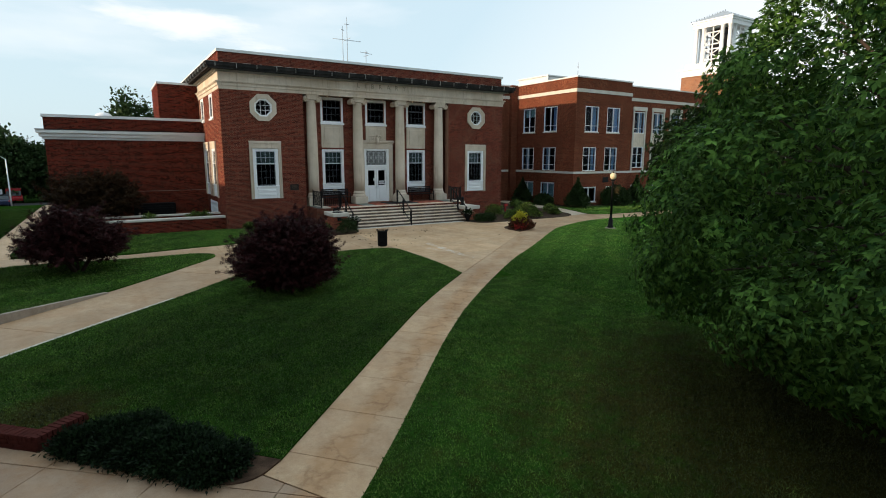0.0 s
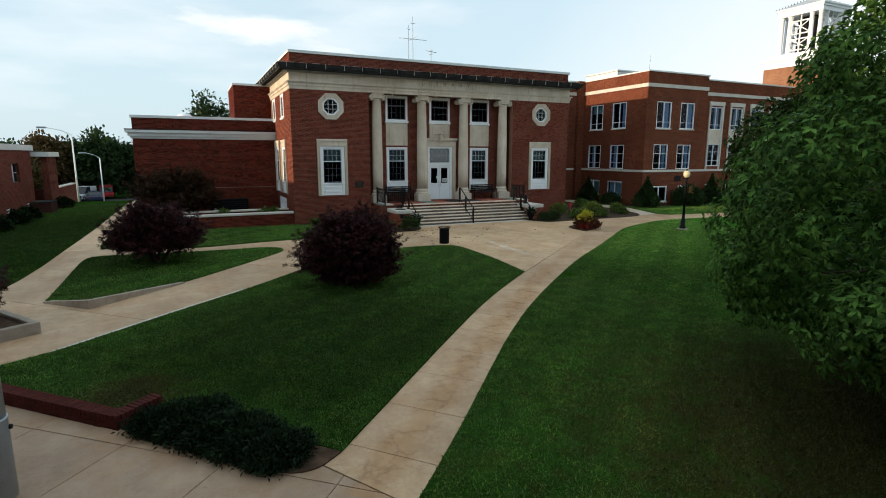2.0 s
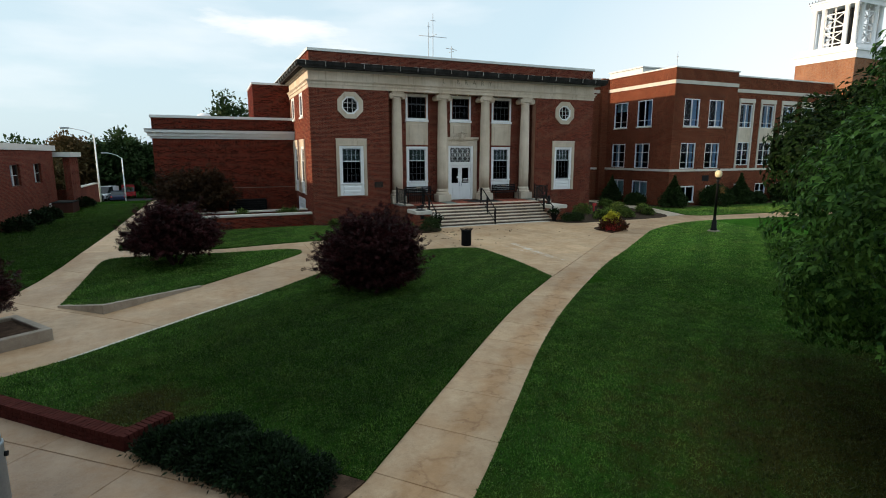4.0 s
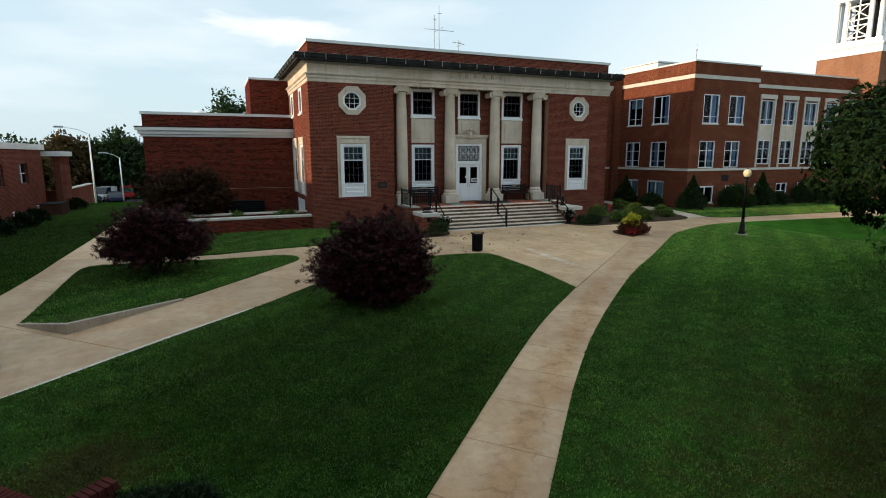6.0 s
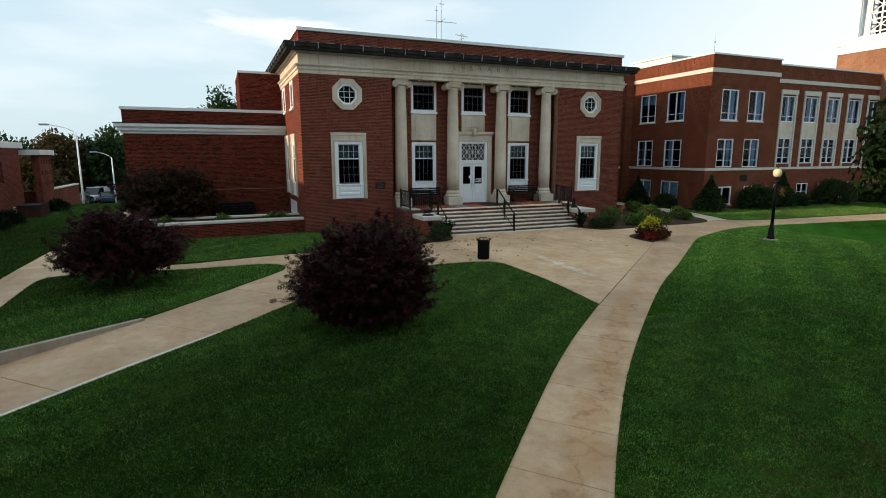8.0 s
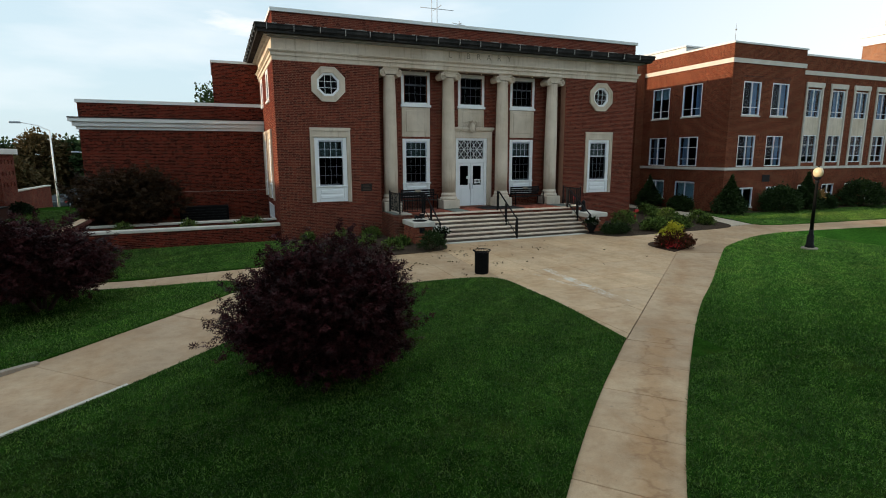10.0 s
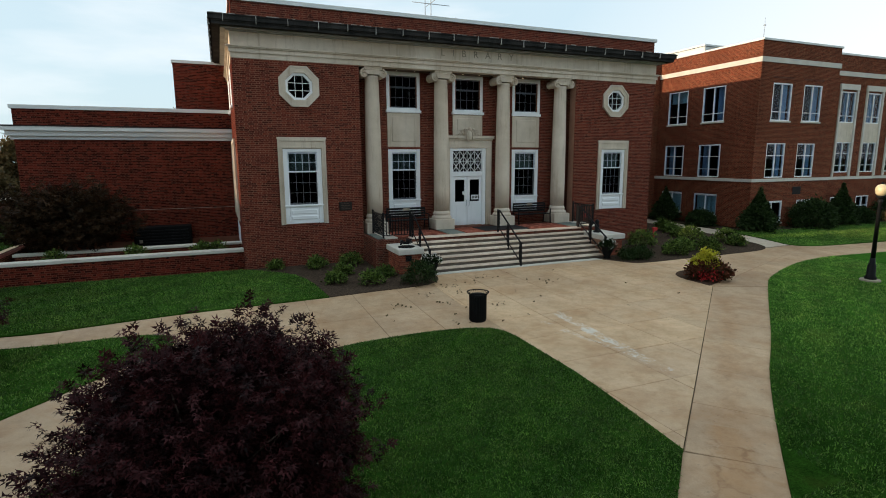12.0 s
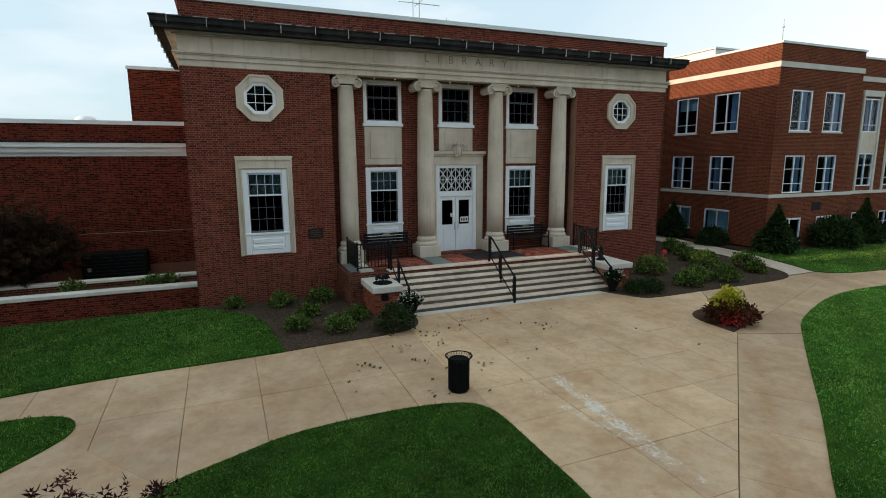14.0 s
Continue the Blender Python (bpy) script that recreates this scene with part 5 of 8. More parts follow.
porch_rail(10.30, 11.34, "black iron railing round the end of the porch")
porch_rail(19.72, 18.92, "black iron railing round the end of the porch")


# ---- benches, bin, urns, lamp ----
def bench(x, y, z, label):
    b = thing("bench", label, "bench", "porch benches", m=pose(x, y, z))
    for k in range(4):
        part("seat_slat", boxes((-0.82, 0.82, -0.48 + 0.115 * k, -0.39 + 0.115 * k, 0.42, 0.45)), M_BLACK, b)
    for k in range(4):
        part("back_slat", boxes((-0.82, 0.82, -0.02 + 0.012 * k, 0.01 + 0.012 * k, 0.52 + 0.105 * k, 0.60 + 0.105 * k)), M_BLACK, b)
    for s in (-1, 1):
        u = s * 0.82
        part("end_frame", tube([(u, -0.50, 0.0), (u, -0.46, 0.40), (u, -0.50, 0.64), (u, -0.40, 0.68), (u, -0.05, 0.66), (u, 0.03, 0.92), (u, 0.02, 0.45), (u, 0.10, 0.0)], 0.025, 6), M_BLACK, b)
    part("emblem", boxes((-0.14, 0.14, -0.025, -0.02, 0.80, 0.90)), M_KERB, b, "small pale emblem on the back")
    return b


bench(CX - 2.95, 31.05, PORCH, "black slatted metal bench on the porch")
bench(CX + 2.95, 31.05, PORCH, "black slatted metal bench on the porch")

bin_at = (10.72, 21.98)
trash = thing("litter_bin", "black ribbed steel litter bin with a flared rim", "litter bin", m=pose(*bin_at, gz(*bin_at) + 0.003))
part("body", lathe([(0.195, 0.0), (0.21, 0.03), (0.21, 0.66), (0.20, 0.68)], 28), M_BLACK_PLASTIC, trash)
for k in range(28):
    a = 2 * math.pi * k / 28
    part("rib", boxes((0.208, 0.222, -0.010, 0.010, 0.04, 0.66)), M_BLACK_PLASTIC, trash, m=pose(0, 0, 0, 0, 0, math.degrees(a)))
    part("rim_bar", tube([(0.215, 0, 0.65), (0.24, 0, 0.71), (0.275, 0, 0.745)], 0.008, 4), M_BLACK_PLASTIC, trash, m=pose(0, 0, 0, 0, 0, math.degrees(a)))
part("rim", tube([(0.278 * math.cos(a), 0.278 * math.sin(a), 0.75) for a in np.linspace(0, 2 * math.pi, 33)], 0.012, 6), M_BLACK_PLASTIC, trash)
part("liner", lathe([(0.15, 0.60), (0.20, 0.66), (0.20, 0.69), (0.16, 0.69)], 24, False), M_BLACK_PLASTIC, trash)
part("liner_floor", lathe([(0.15, 0.30), (0.15, 0.31)], 20), M_BLACK, trash)

lamp_at = (24.66, 20.75)
lamp = thing("lamp_post", "black cast lamp post with a pale globe", "lamp post", m=pose(*lamp_at, gz(*lamp_at)))
part("footing", bevelled(lathe([(0.30, -0.05), (0.30, 0.06), (0.27, 0.09)], 20), 0.005), M_KERB, lamp, "round concrete footing")
part("base", lathe([(0.17, 0.09), (0.17, 0.16), (0.13, 0.22), (0.12, 0.55), (0.085, 0.62), (0.075, 0.80)], 16), M_BLACK, lamp)
part("shaft", lathe([(0.070, 0.80), (0.050, 2.60), (0.075, 2.64), (0.075, 2.70), (0.045, 2.74)], 14), M_BLACK, lamp)
part("globe_cup", lathe([(0.05, 2.74), (0.12, 2.80), (0.13, 2.86)], 16), M_BLACK, lamp)
M_GLOBE = plain("lamp_globe", (0.66, 0.55, 0.34), 0.35)
part("globe", lathe([(0.10, 2.86), (0.155, 2.93), (0.175, 3.03), (0.165, 3.12), (0.12, 3.19), (0.03, 3.23)], 20), M_GLOBE, lamp, "cream globe")
part("finial", lathe([(0.04, 3.22), (0.05, 3.25), (0.015, 3.30)], 10), M_BLACK, lamp)


# ---- leaves ----
LEAF_SHAPES = {
    "oval": ([(0, 0, 0), (0.32, 0.45, 0.10), (0, 1.0, -0.02), (-0.32, 0.45, 0.10)], [(0, 1, 2), (0, 2, 3)]),
    "maple": ([(0, 0, 0), (0.55, 0.25, 0.08), (0.20, 0.42, 0.0), (0.42, 0.80, 0.06), (0, 1.0, -0.1), (-0.42, 0.80, 0.06), (-0.20, 0.42, 0.0), (-0.55, 0.25, 0.08)], [(0, 1, 2), (2, 3, 4), (0, 2, 4), (0, 4, 6), (4, 5, 6), (0, 6, 7)]),
    "star": ([(0, 0, 0), (0.62, 0.16, -0.05), (0.20, 0.30, 0.03), (0.54, 0.72, -0.06), (0.15, 0.45, 0.03), (0, 1.0, -0.12), (-0.15, 0.45, 0.03), (-0.54, 0.72, -0.06), (-0.20, 0.30, 0.03), (-0.62, 0.16, -0.05)], [(0, 1, 2), (2, 3, 4), (4, 5, 6), (6, 7, 8), (8, 9, 0)]),
    "lance": ([(0, 0, 0), (0.21, 0.42, 0.07), (0, 1.0, -0.08), (-0.21, 0.42, 0.07)], [(0, 1, 2), (0, 2, 3)]),
    "blade": ([(-0.17, 0, 0), (0.17, 0, 0), (0.02, 1, 0.05)], [(0, 1, 2)]),
}


def leaf_mesh(name, centres, size, shape, material, rng, droop=0.3, outward=None, spread=0.35, wild=0.75, face=None):
    """One mesh of many leaves at the given places; outward: directions the leaves tend to; face: the side they turn up."""
    base, tris = LEAF_SHAPES[shape]
    base, tris = np.array(base), np.array(tris)
    n = len(centres)
    d = rng.normal(size=(n, 3))
    if outward is not None:
        d = d * wild + outward * 1.0
    d[:, 2] -= droop
    d /= np.linalg.norm(d, axis=1, keepdims=True) + 1e-9
    up = rng.normal(size=(n, 3)) * 0.6 + np.array([0, 0, 1.0])
    if face is not None:
        up = rng.normal(size=(n, 3)) * 0.35 + face
    sx = np.cross(d, up)
    sx /= np.linalg.norm(sx, axis=1, keepdims=True) + 1e-9
    nz = np.cross(sx, d)
    s = size * rng.uniform(1 - spread, 1 + spread, size=(n, 1, 1))
    verts = (base[None, :, 0, None] * sx[:, None] + base[None, :, 1, None] * d[:, None] + base[None, :, 2, None] * nz[:, None]) * s + centres[:, None]
    k = len(base)
    faces = (tris[None] + (np.arange(n) * k)[:, None, None]).reshape(-1, 3)
    me = bpy.data.meshes.new(name)
    verts = verts.reshape(-1, 3)
    me.vertices.add(len(verts))
    me.vertices.foreach_set("co", verts.astype(np.float32).ravel())
    me.loops.add(faces.size)
    me.loops.foreach_set("vertex_index", faces.astype(np.int32).ravel())
    me.polygons.add(len(faces))
    me.polygons.foreach_set("loop_start", np.arange(0, faces.size, 3, dtype=np.int32))
    me.update()
    me.materials.append(material)
    return me


def crown_points(rng, centre, radii, clumps, per, clump, fill=0.35, low_cut=-0.95, lump=0.22, taper=0.0, below=1.0, boughs=0, crease=0.0, shoot=0.0):
    """Places for leaves in clumps about an uneven crown, and their outward directions."""
    d = rng.normal(size=(clumps * 3, 3))
    d /= np.linalg.norm(d, axis=1, keepdims=True)
    d = d[d[:, 2] > low_cut][:clumps]
    wob = np.array([noise.noise(Vector(v * 2.2) + Vector(centre)) + 0.6 * noise.noise(Vector(v * 5.1) + Vector(centre)) for v in d])
    r = (1 + lump * wob) * (1 - fill * rng.random(len(d)) ** 1.8)
    if boughs:
        heads = rng.normal(size=(boughs, 3))
        heads /= np.linalg.norm(heads, axis=1, keepdims=True)
        near = np.arccos(np.clip((d @ heads.T).max(axis=1), -1, 1))
        r = r * (1 + crease * (0.5 - np.minimum(1.0, near / (1.9 / math.sqrt(boughs))) ** 2))
    mid = d * r[:, None]
    if taper:
        s = np.clip(mid[:, 2], 0, 0.999)
        k = np.where(mid[:, 2] > 0, (1 - s ** taper) / np.sqrt(1 - np.clip(d[:, 2], 0, 0.98) ** 2), 1.0)
        mid[:, 0] *= k
        mid[:, 1] *= k
    mid[:, 2] *= np.where(mid[:, 2] < 0, below, 1.0)
    mid = mid * np.array(radii)
    pts = np.repeat(mid, per, axis=0) + rng.normal(size=(len(mid) * per, 3)) * clump * np.array([1, 1, 0.6])
    out = np.repeat(d, per, axis=0)
    if shoot:
        along = d * 0.8 + np.array([0, 0, 0.55]) + rng.normal(size=d.shape) * 0.25
        pts = np.repeat(mid, per, axis=0) + np.repeat(along, per, axis=0) * rng.uniform(-0.3, 1.0, size=(len(out), 1)) * shoot * np.repeat(rng.uniform(0.4, 1.25, size=(len(d), 1)), per, axis=0) + rng.normal(size=(len(out), 3)) * clump * 0.45
    return pts + np.array(centre), out, mid + np.array(centre)


def branches(bm, root, height, tips, rng, r0, stems=1, crook=0.15):
    """A tapered trunk, or several stems, with limbs to some of the tips."""
    root = Vector(root)
    heads = []
    for s in range(stems):
        a = 2 * math.pi * s / max(stems, 1) + 0.4
        off = Vector((math.cos(a), math.sin(a), 0)) * (0.0 if stems == 1 else height * 0.35)
        pts = [root + off * 0.08 * (stems > 1), root + off * 0.4 + Vector((rng.normal() * crook * 0.4, rng.normal() * crook * 0.4, height * 0.5)), root + off + Vector((rng.normal() * crook, rng.normal() * crook, height))]
        tube_into(bm, [pts[0], (pts[0] + pts[1]) / 2, pts[1], (pts[1] + pts[2]) / 2, pts[2]], r0, 8, r0 * 0.45)
        heads.append(pts)
    for i, t in enumerate(tips):
        pts = heads[i % len(heads)]
        t = Vector(t)
        a = pts[1].lerp(pts[2], rng.random())
        m = a.lerp(t, 0.5) + Vector((rng.normal(), rng.normal(), abs(rng.normal()) + 0.3)) * 0.08 * (t - a).length
        tube_into(bm, [a, a.lerp(m, 0.5), m, t], r0 * 0.28, 5, r0 * 0.04)


def tree(name, label, category, at, trunk_h, r0, centre, radii, clumps, per, clump, leaf, shape, material, seed, stems=1, low_cut=-0.95, fill=0.35, limbs=60, droop=0.3, lump=0.22, group="", taper=0.0, below=1.0, boughs=0, crease=0.0, shoot=0.0):
    rng = np.random.default_rng(seed)
    x, y = at
    ob = thing(name, label, category, group, m=pose(x, y, gz(x, y)))
    pts, out, mids = crown_points(rng, centre, radii, clumps, per, clump, fill, low_cut, lump, taper, below, boughs, crease, shoot)
    keep = pts[:, 2] > 0.12
    me = leaf_mesh("crown", pts[keep], leaf, shape, material, rng, droop, out[keep])
    crown = new("crown", me)
    crown.parent = ob
    bm = bmesh.new()
    pick = rng.permutation(len(mids))[:limbs]
    branches(bm, (0, 0, -0.1), trunk_h, [m for m in mids[pick] if m[2] > 0.3], rng, r0, stems)
    part("trunk", bm, M_BARK, ob, "dark forked trunk and limbs" if stems > 1 else "dark trunk and limbs")
    return ob


def bough_tree(label, at, trunk_h, r0, mid_z, reach, top, low, boughs, bough_r, leaves, leaf, material, seed, limbs=90, point=2.0):
    """A dense shade tree: overlapping rounded boughs on a tall dome, each thatched with broad drooping leaves."""
    rng = np.random.default_rng(seed)
    x, y = at
    ob = thing("shade_tree", label, "tree", m=pose(x, y, gz(x, y)))
    # heads of the boughs, spread evenly over the dome
    k = np.arange(boughs) + 0.5
    c = np.where(k < boughs * 0.72, 1 - k / (boughs * 0.72), -0.85 * (k - boughs * 0.72) / (boughs * 0.28))
    az = math.pi * (1 + 5 ** 0.5) * k + rng.normal(size=boughs) * 0.12
    r = np.sqrt(np.clip(1 - c * c, 0, 1))
    d = np.stack([r * np.cos(az), r * np.sin(az), c], 1)
    swell = 1 + rng.normal(size=boughs) * 0.045
    axes = np.where(d[:, 2:] > 0, np.array([reach, reach, top - mid_z]), np.array([reach, reach, mid_z - low]))
    shrink = np.array([bough_r * 0.75] * 3)
    heads = d * np.maximum(axes - shrink, 0.3) * swell[:, None]
    rise01 = np.clip(heads[:, 2] / (top - mid_z), 0, 0.999)
    heads[:, :2] *= ((1 - rise01 ** point) / np.sqrt(1 - rise01 ** 2))[:, None]
    size = bough_r * rng.uniform(0.8, 1.25, boughs)
    # leaves thatched over each bough's outer side
    pick = rng.integers(0, boughs, leaves)
    n = rng.normal(size=(leaves, 3)) + d[pick] * 0.9
    n /= np.linalg.norm(n, axis=1, keepdims=True)
    n = np.where(((n * d[pick]).sum(1) < -0.15)[:, None], -n, n)
    shell = 1 - 0.42 * rng.random(leaves) ** 2.2
    wob = np.array([noise.noise(Vector(v) * 1.7) for v in (heads[pick] + n)]) * 0.22
    pts = heads[pick] + n * (size[pick] * (shell + wob))[:, None] * np.array([1, 1, 0.82])
    depth = np.sqrt(((pts / np.where(pts[:, 2:] > 0, np.array([reach, reach, top - mid_z]), np.array([reach, reach, mid_z - low]))) ** 2).sum(1))
    keep = (depth > 0.55) | (rng.random(leaves) < 0.25)
    pts, n = pts[keep], n[keep]
    down = np.array([0, 0, -1.0]) + n * n[:, 2:]
    side = np.cross(n, down)
    pts = pts + np.array([0, 0, mid_z])
    swing = rng.normal(size=(len(n), 1)) * 0.5
    ways = [down * np.cos(a + swing) + side * np.sin(a + swing) + n * 0.38 for a in (-1.15, -0.4, 0.4, 1.15)]
    crown = new("crown", leaf_mesh("crown", np.tile(pts, (4, 1)), leaf, "lance", material, rng, 0.05, np.concatenate(ways), 0.3, 0.15, np.tile(n + np.array([0, 0, 0.3]), (4, 1))))
    crown.parent = ob
    core = rng.normal(size=(leaves // 3, 3))
    core *= (rng.uniform(0.4, 0.80, size=(len(core), 1)) / np.linalg.norm(core, axis=1, keepdims=True))
    core[:, :2] *= reach * (1 - np.clip(core[:, 2:], 0, 0.999) ** point) / np.sqrt(1 - np.clip(core[:, 2:], 0, 0.999) ** 2)
    core[:, 2] *= np.where(core[:, 2] > 0, top - mid_z, mid_z - low)
    inner = new("inner_foliage", leaf_mesh("inner_foliage", core + np.array([0, 0, mid_z]), leaf * 1.5, "oval", material, rng, 0.4))
    inner.parent = ob
    tagged(inner, "shaded leaves inside the crown")
    bm = bmesh.new()
    tips = heads[rng.permutation(boughs)[:limbs]] * 0.9 + np.array([0, 0, mid_z])
    branches(bm, (0, 0, -0.1), trunk_h, list(tips), rng, r0, 1)
    part("trunk", bm, M_BARK, ob, "dark trunk and limbs")
    return ob


def cut_leaf_maple(label, at, reach, top, waist, low, sprays, per, leaf, material, seed, stems, stem_r=0.055, shoot=0.34, wave=0.2):
    """A low domed maple: many stems fan out to feathery sprays of finely cut leaves, over a flat underside."""
    rng = np.random.default_rng(seed)
    x, y = at
    ob = thing("maple_tree", label, "tree", "purple maples", m=pose(x, y, gz(x, y)))
    az = rng.uniform(0, 2 * math.pi, sprays)
    c = rng.uniform(-0.9, 1.0, sprays)
    r = np.sqrt(1 - c * c)
    d = np.stack([r * np.cos(az), r * np.sin(az), c], 1)
    bumps = np.array([noise.noise(Vector(v * 2.1) + Vector((seed, 0, 0))) + 0.7 * noise.noise(Vector(v * 5.5) + Vector((seed, 0, 0))) for v in d])
    depth = (1 + wave * bumps) * (1 - 0.55 * rng.random(sprays) ** 1.5)
    mid = d * depth[:, None] * np.array([reach - shoot * 0.6, reach - shoot * 0.6, 1.0])
    mid[:, 2] = waist + mid[:, 2] * np.where(d[:, 2] > 0, top - waist - shoot * 0.5, waist - low)
    axis = d * np.array([1.0, 1.0, 0.55]) + np.array([0, 0, 0.42]) + rng.normal(size=d.shape) * 0.22
    axis /= np.linalg.norm(axis, axis=1, keepdims=True)
    length = shoot * rng.uniform(0.45, 1.35, size=(sprays, 1))
    along = rng.uniform(-0.6, 1.0, size=(sprays, per))
    pts = mid[:, None] + axis[:, None] * (along * length)[:, :, None] + rng.normal(size=(sprays, per, 3)) * (0.045 * (1.2 - along))[:, :, None]
    ways = np.repeat(axis, per, axis=0)
    pts = pts.reshape(-1, 3)
    keep = pts[:, 2] > low * 0.55
    crown = new("crown", leaf_mesh("crown", pts[keep], leaf, "star", material, rng, 0.35, ways[keep], 0.35, 0.6))
    crown.parent = ob
    for k in range(stems):
        bm = bmesh.new()
        a = 2 * math.pi * (k + 0.3) / stems + rng.normal() * 0.2
        foot = Vector((0.07 * math.cos(a), 0.07 * math.sin(a), -0.08))
        head = Vector((reach * 0.42 * math.cos(a), reach * 0.42 * math.sin(a), waist * 0.95))
        knee = foot.lerp(head, 0.5) + Vector((rng.normal() * 0.05, rng.normal() * 0.05, 0.10))
        tube_into(bm, [foot, foot.lerp(knee, 0.5), knee, knee.lerp(head, 0.5), head], stem_r, 7, stem_r * 0.5)
        near = [Vector(m) for m in mid if math.cos(math.atan2(m[1], m[0]) - a) > 0.55][:26]
        for m in near:
            tube_into(bm, [knee.lerp(head, rng.random()), knee.lerp(m, 0.6) + Vector((0, 0, 0.05)), m], stem_r * 0.3, 4, 0.005)
        part("stem", bm, M_BARK, ob, "dark crooked stem with twigs")
    return ob


rngl = np.random.default_rng(88)
part("basket_arm", tube([(0, 0, 2.42), (0.12, -0.04, 2.46), (0.24, -0.08, 2.40)], 0.014, 6), M_BLACK, lamp, "short iron hook")
basket = new("dried_wreath", leaf_mesh("dried_wreath", np.array([0.26, -0.08, 2.24]) + rngl.normal(size=(130, 3)) * np.array([0.08, 0.08, 0.11]), 0.09, "lance", M_LEAF_RUST, rngl, 0.2))
basket.parent = lamp
tagged(basket, "hanging bunch of browned flowers", kind="stuff")
cut_leaf_maple("small round purple-leaved maple on the lawn", (4.72, 16.2), 1.62, 2.3, 0.95, 0.2, 1700, 30, 0.094, M_LEAF_PURPLE, 11, 5, wave=0.24, shoot=0.42)
cut_leaf_maple("small spreading purple-leaved maple with thin stems", (-0.95, 22.4), 1.70, 2.3, 0.92, 0.55, 1150, 26, 0.105, M_LEAF_PURPLE, 23, 6, wave=0.27, shoot=0.42)
cut_leaf_maple("bronze-leaved maple behind the low brick wall", (-0.5, 34.0), 2.3, 3.1, 1.6, 0.75, 800, 18, 0.17, M_LEAF_BRONZE, 31, 5, 0.07, 0.5, 0.3)
bough_tree("large broad green shade tree with low boughs", (11.6, 1.6), 3.4, 0.34, 2.6, 5.45, 11.0, 0.45, 300, 0.78, 66000, 0.101, M_LEAF, 41, 140, 1.5)
bough_tree("dark green shade tree standing on the wide lawn", (22.6, 11.2), 2.4, 0.25, 3.8, 4.5, 7.0, 1.0, 90, 1.0, 13000, 0.17, M_LEAF_SHADED, 43)


def far_tree(at, h, r, material, seed, label, leaf=0.5, squash=1.0):
    return tree("broadleaf_tree", label, "tree", at, h * 0.45, 0.22, (0, 0, h * 0.56), (r * squash, r, h * 0.46), 620, 12, r * 0.14, leaf * 1.3, "oval", material, seed, 1, -0.9, 0.45, 24, 0.3, 0.35, "distant trees")


FAR = [((-37, 96), 8.2, 5.0, 0, 1.2), ((-29.5, 92), 7.6, 4.2, 0, 1.2), ((-22.5, 90), 7.8, 3.6, 0, 1), ((-17.3, 90), 8.4, 3.0, 1, 1), ((-14.2, 93), 7.7, 3.0, 0, 1), ((-10.8, 90), 8.7, 2.9, 0, 1), ((-7.6, 92), 7.4, 2.8, 0, 1),
       ((-4.2, 90), 7.2, 3.0, 0, 1), ((3.2, 80), 13.2, 3.0, 0, 1), ((-45, 88), 7.5, 5, 0, 1.2), ((-1.0, 88), 6.4, 2.8, 0, 1), ((-19.0, 82), 5.5, 2.6, 1, 1), ((-26, 84), 5.5, 3.0, 0, 1.2)]
for k, (at, h, r, kind_, sq) in enumerate(FAR):
    far_tree(at, h, r, (M_LEAF_FAR, M_LEAF_RUST)[kind_], 60 + k, ("leafy green tree beyond the car park", "tree with browning leaves beyond the car park")[kind_], 0.36, sq)


# ---- shrubs and beds ----
def shrub(name, label, category, at, radii, clumps, per, leaf, shape, material, seed, clump=0.07, group="", low=-0.2, cone=False):
    rng = np.random.default_rng(seed)
    x, y = at
    ob = thing(name, label, category, group, m=pose(x, y, gz(x, y) + 0.02))
    pts, out, mids = crown_points(rng, (0, 0, radii[2] * 0.45), radii, clumps, per, clump, 0.45, low, 0.25)
    if cone:
        k = np.clip(1 - pts[:, 2] / (radii[2] * 1.62), 0.08, 1)
        pts[:, 0] *= k
        pts[:, 1] *= k
    pts[:, 2] = np.maximum(pts[:, 2], 0.02)
    foliage = new("foliage", leaf_mesh("foliage", pts, leaf, shape, material, rng, -0.2, out))
    foliage.parent = ob
    bm = bmesh.new()
    for m in mids[rng.permutation(len(mids))[:10]]:
        if cone:
            m = m * np.array([0.4, 0.4, 1])
        tube_into(bm, [(0, 0, -0.03), (m[0] * 0.4, m[1] * 0.4, m[2] * 0.6), tuple(m)], 0.02, 4, 0.006)
    part("stems", bm, M_BARK, ob)
    return ob


LEFT_PLANTS = [((6.56, 30.1), 0.32), ((7.95, 29.7), 0.42), ((9.25, 29.8), 0.48), ((8.6, 28.2), 0.36), ((8.1, 27.0), 0.38), ((9.15, 26.45), 0.42), ((9.85, 27.3), 0.36)]
for k, (at, r) in enumerate(LEFT_PLANTS):
    shrub("perennial", "low green perennial in dark mulch", "plant", at, (r * 0.75, r * 0.75, r * 0.65), 90, 9, 0.085, "oval", M_PERENNIAL, 100 + k, group="bed perennials")
shrub("perennial", "bushy dark green perennial beside the cheek wall", "plant", (10.62, 25.98), (0.46, 0.40, 0.46), 190, 12, 0.08, "lance", M_HEDGE, 120, group="bed perennials")
RIGHT_PLANTS = [((19.6, 26.55), 0.40), ((20.1, 26.4), 0.40), ((22.3, 28.7), 0.66), ((22.1, 26.6), 0.50), ((23.1, 27.1), 0.48), ((25.4, 28.8), 0.66), ((24.0, 26.6), 0.50), ((26.9, 28.1), 0.55), ((26.4, 27.2), 0.40), ((27.3, 32.5), 0.50), ((26.9, 31.4), 0.45), ((26.0, 30.2), 0.35)]
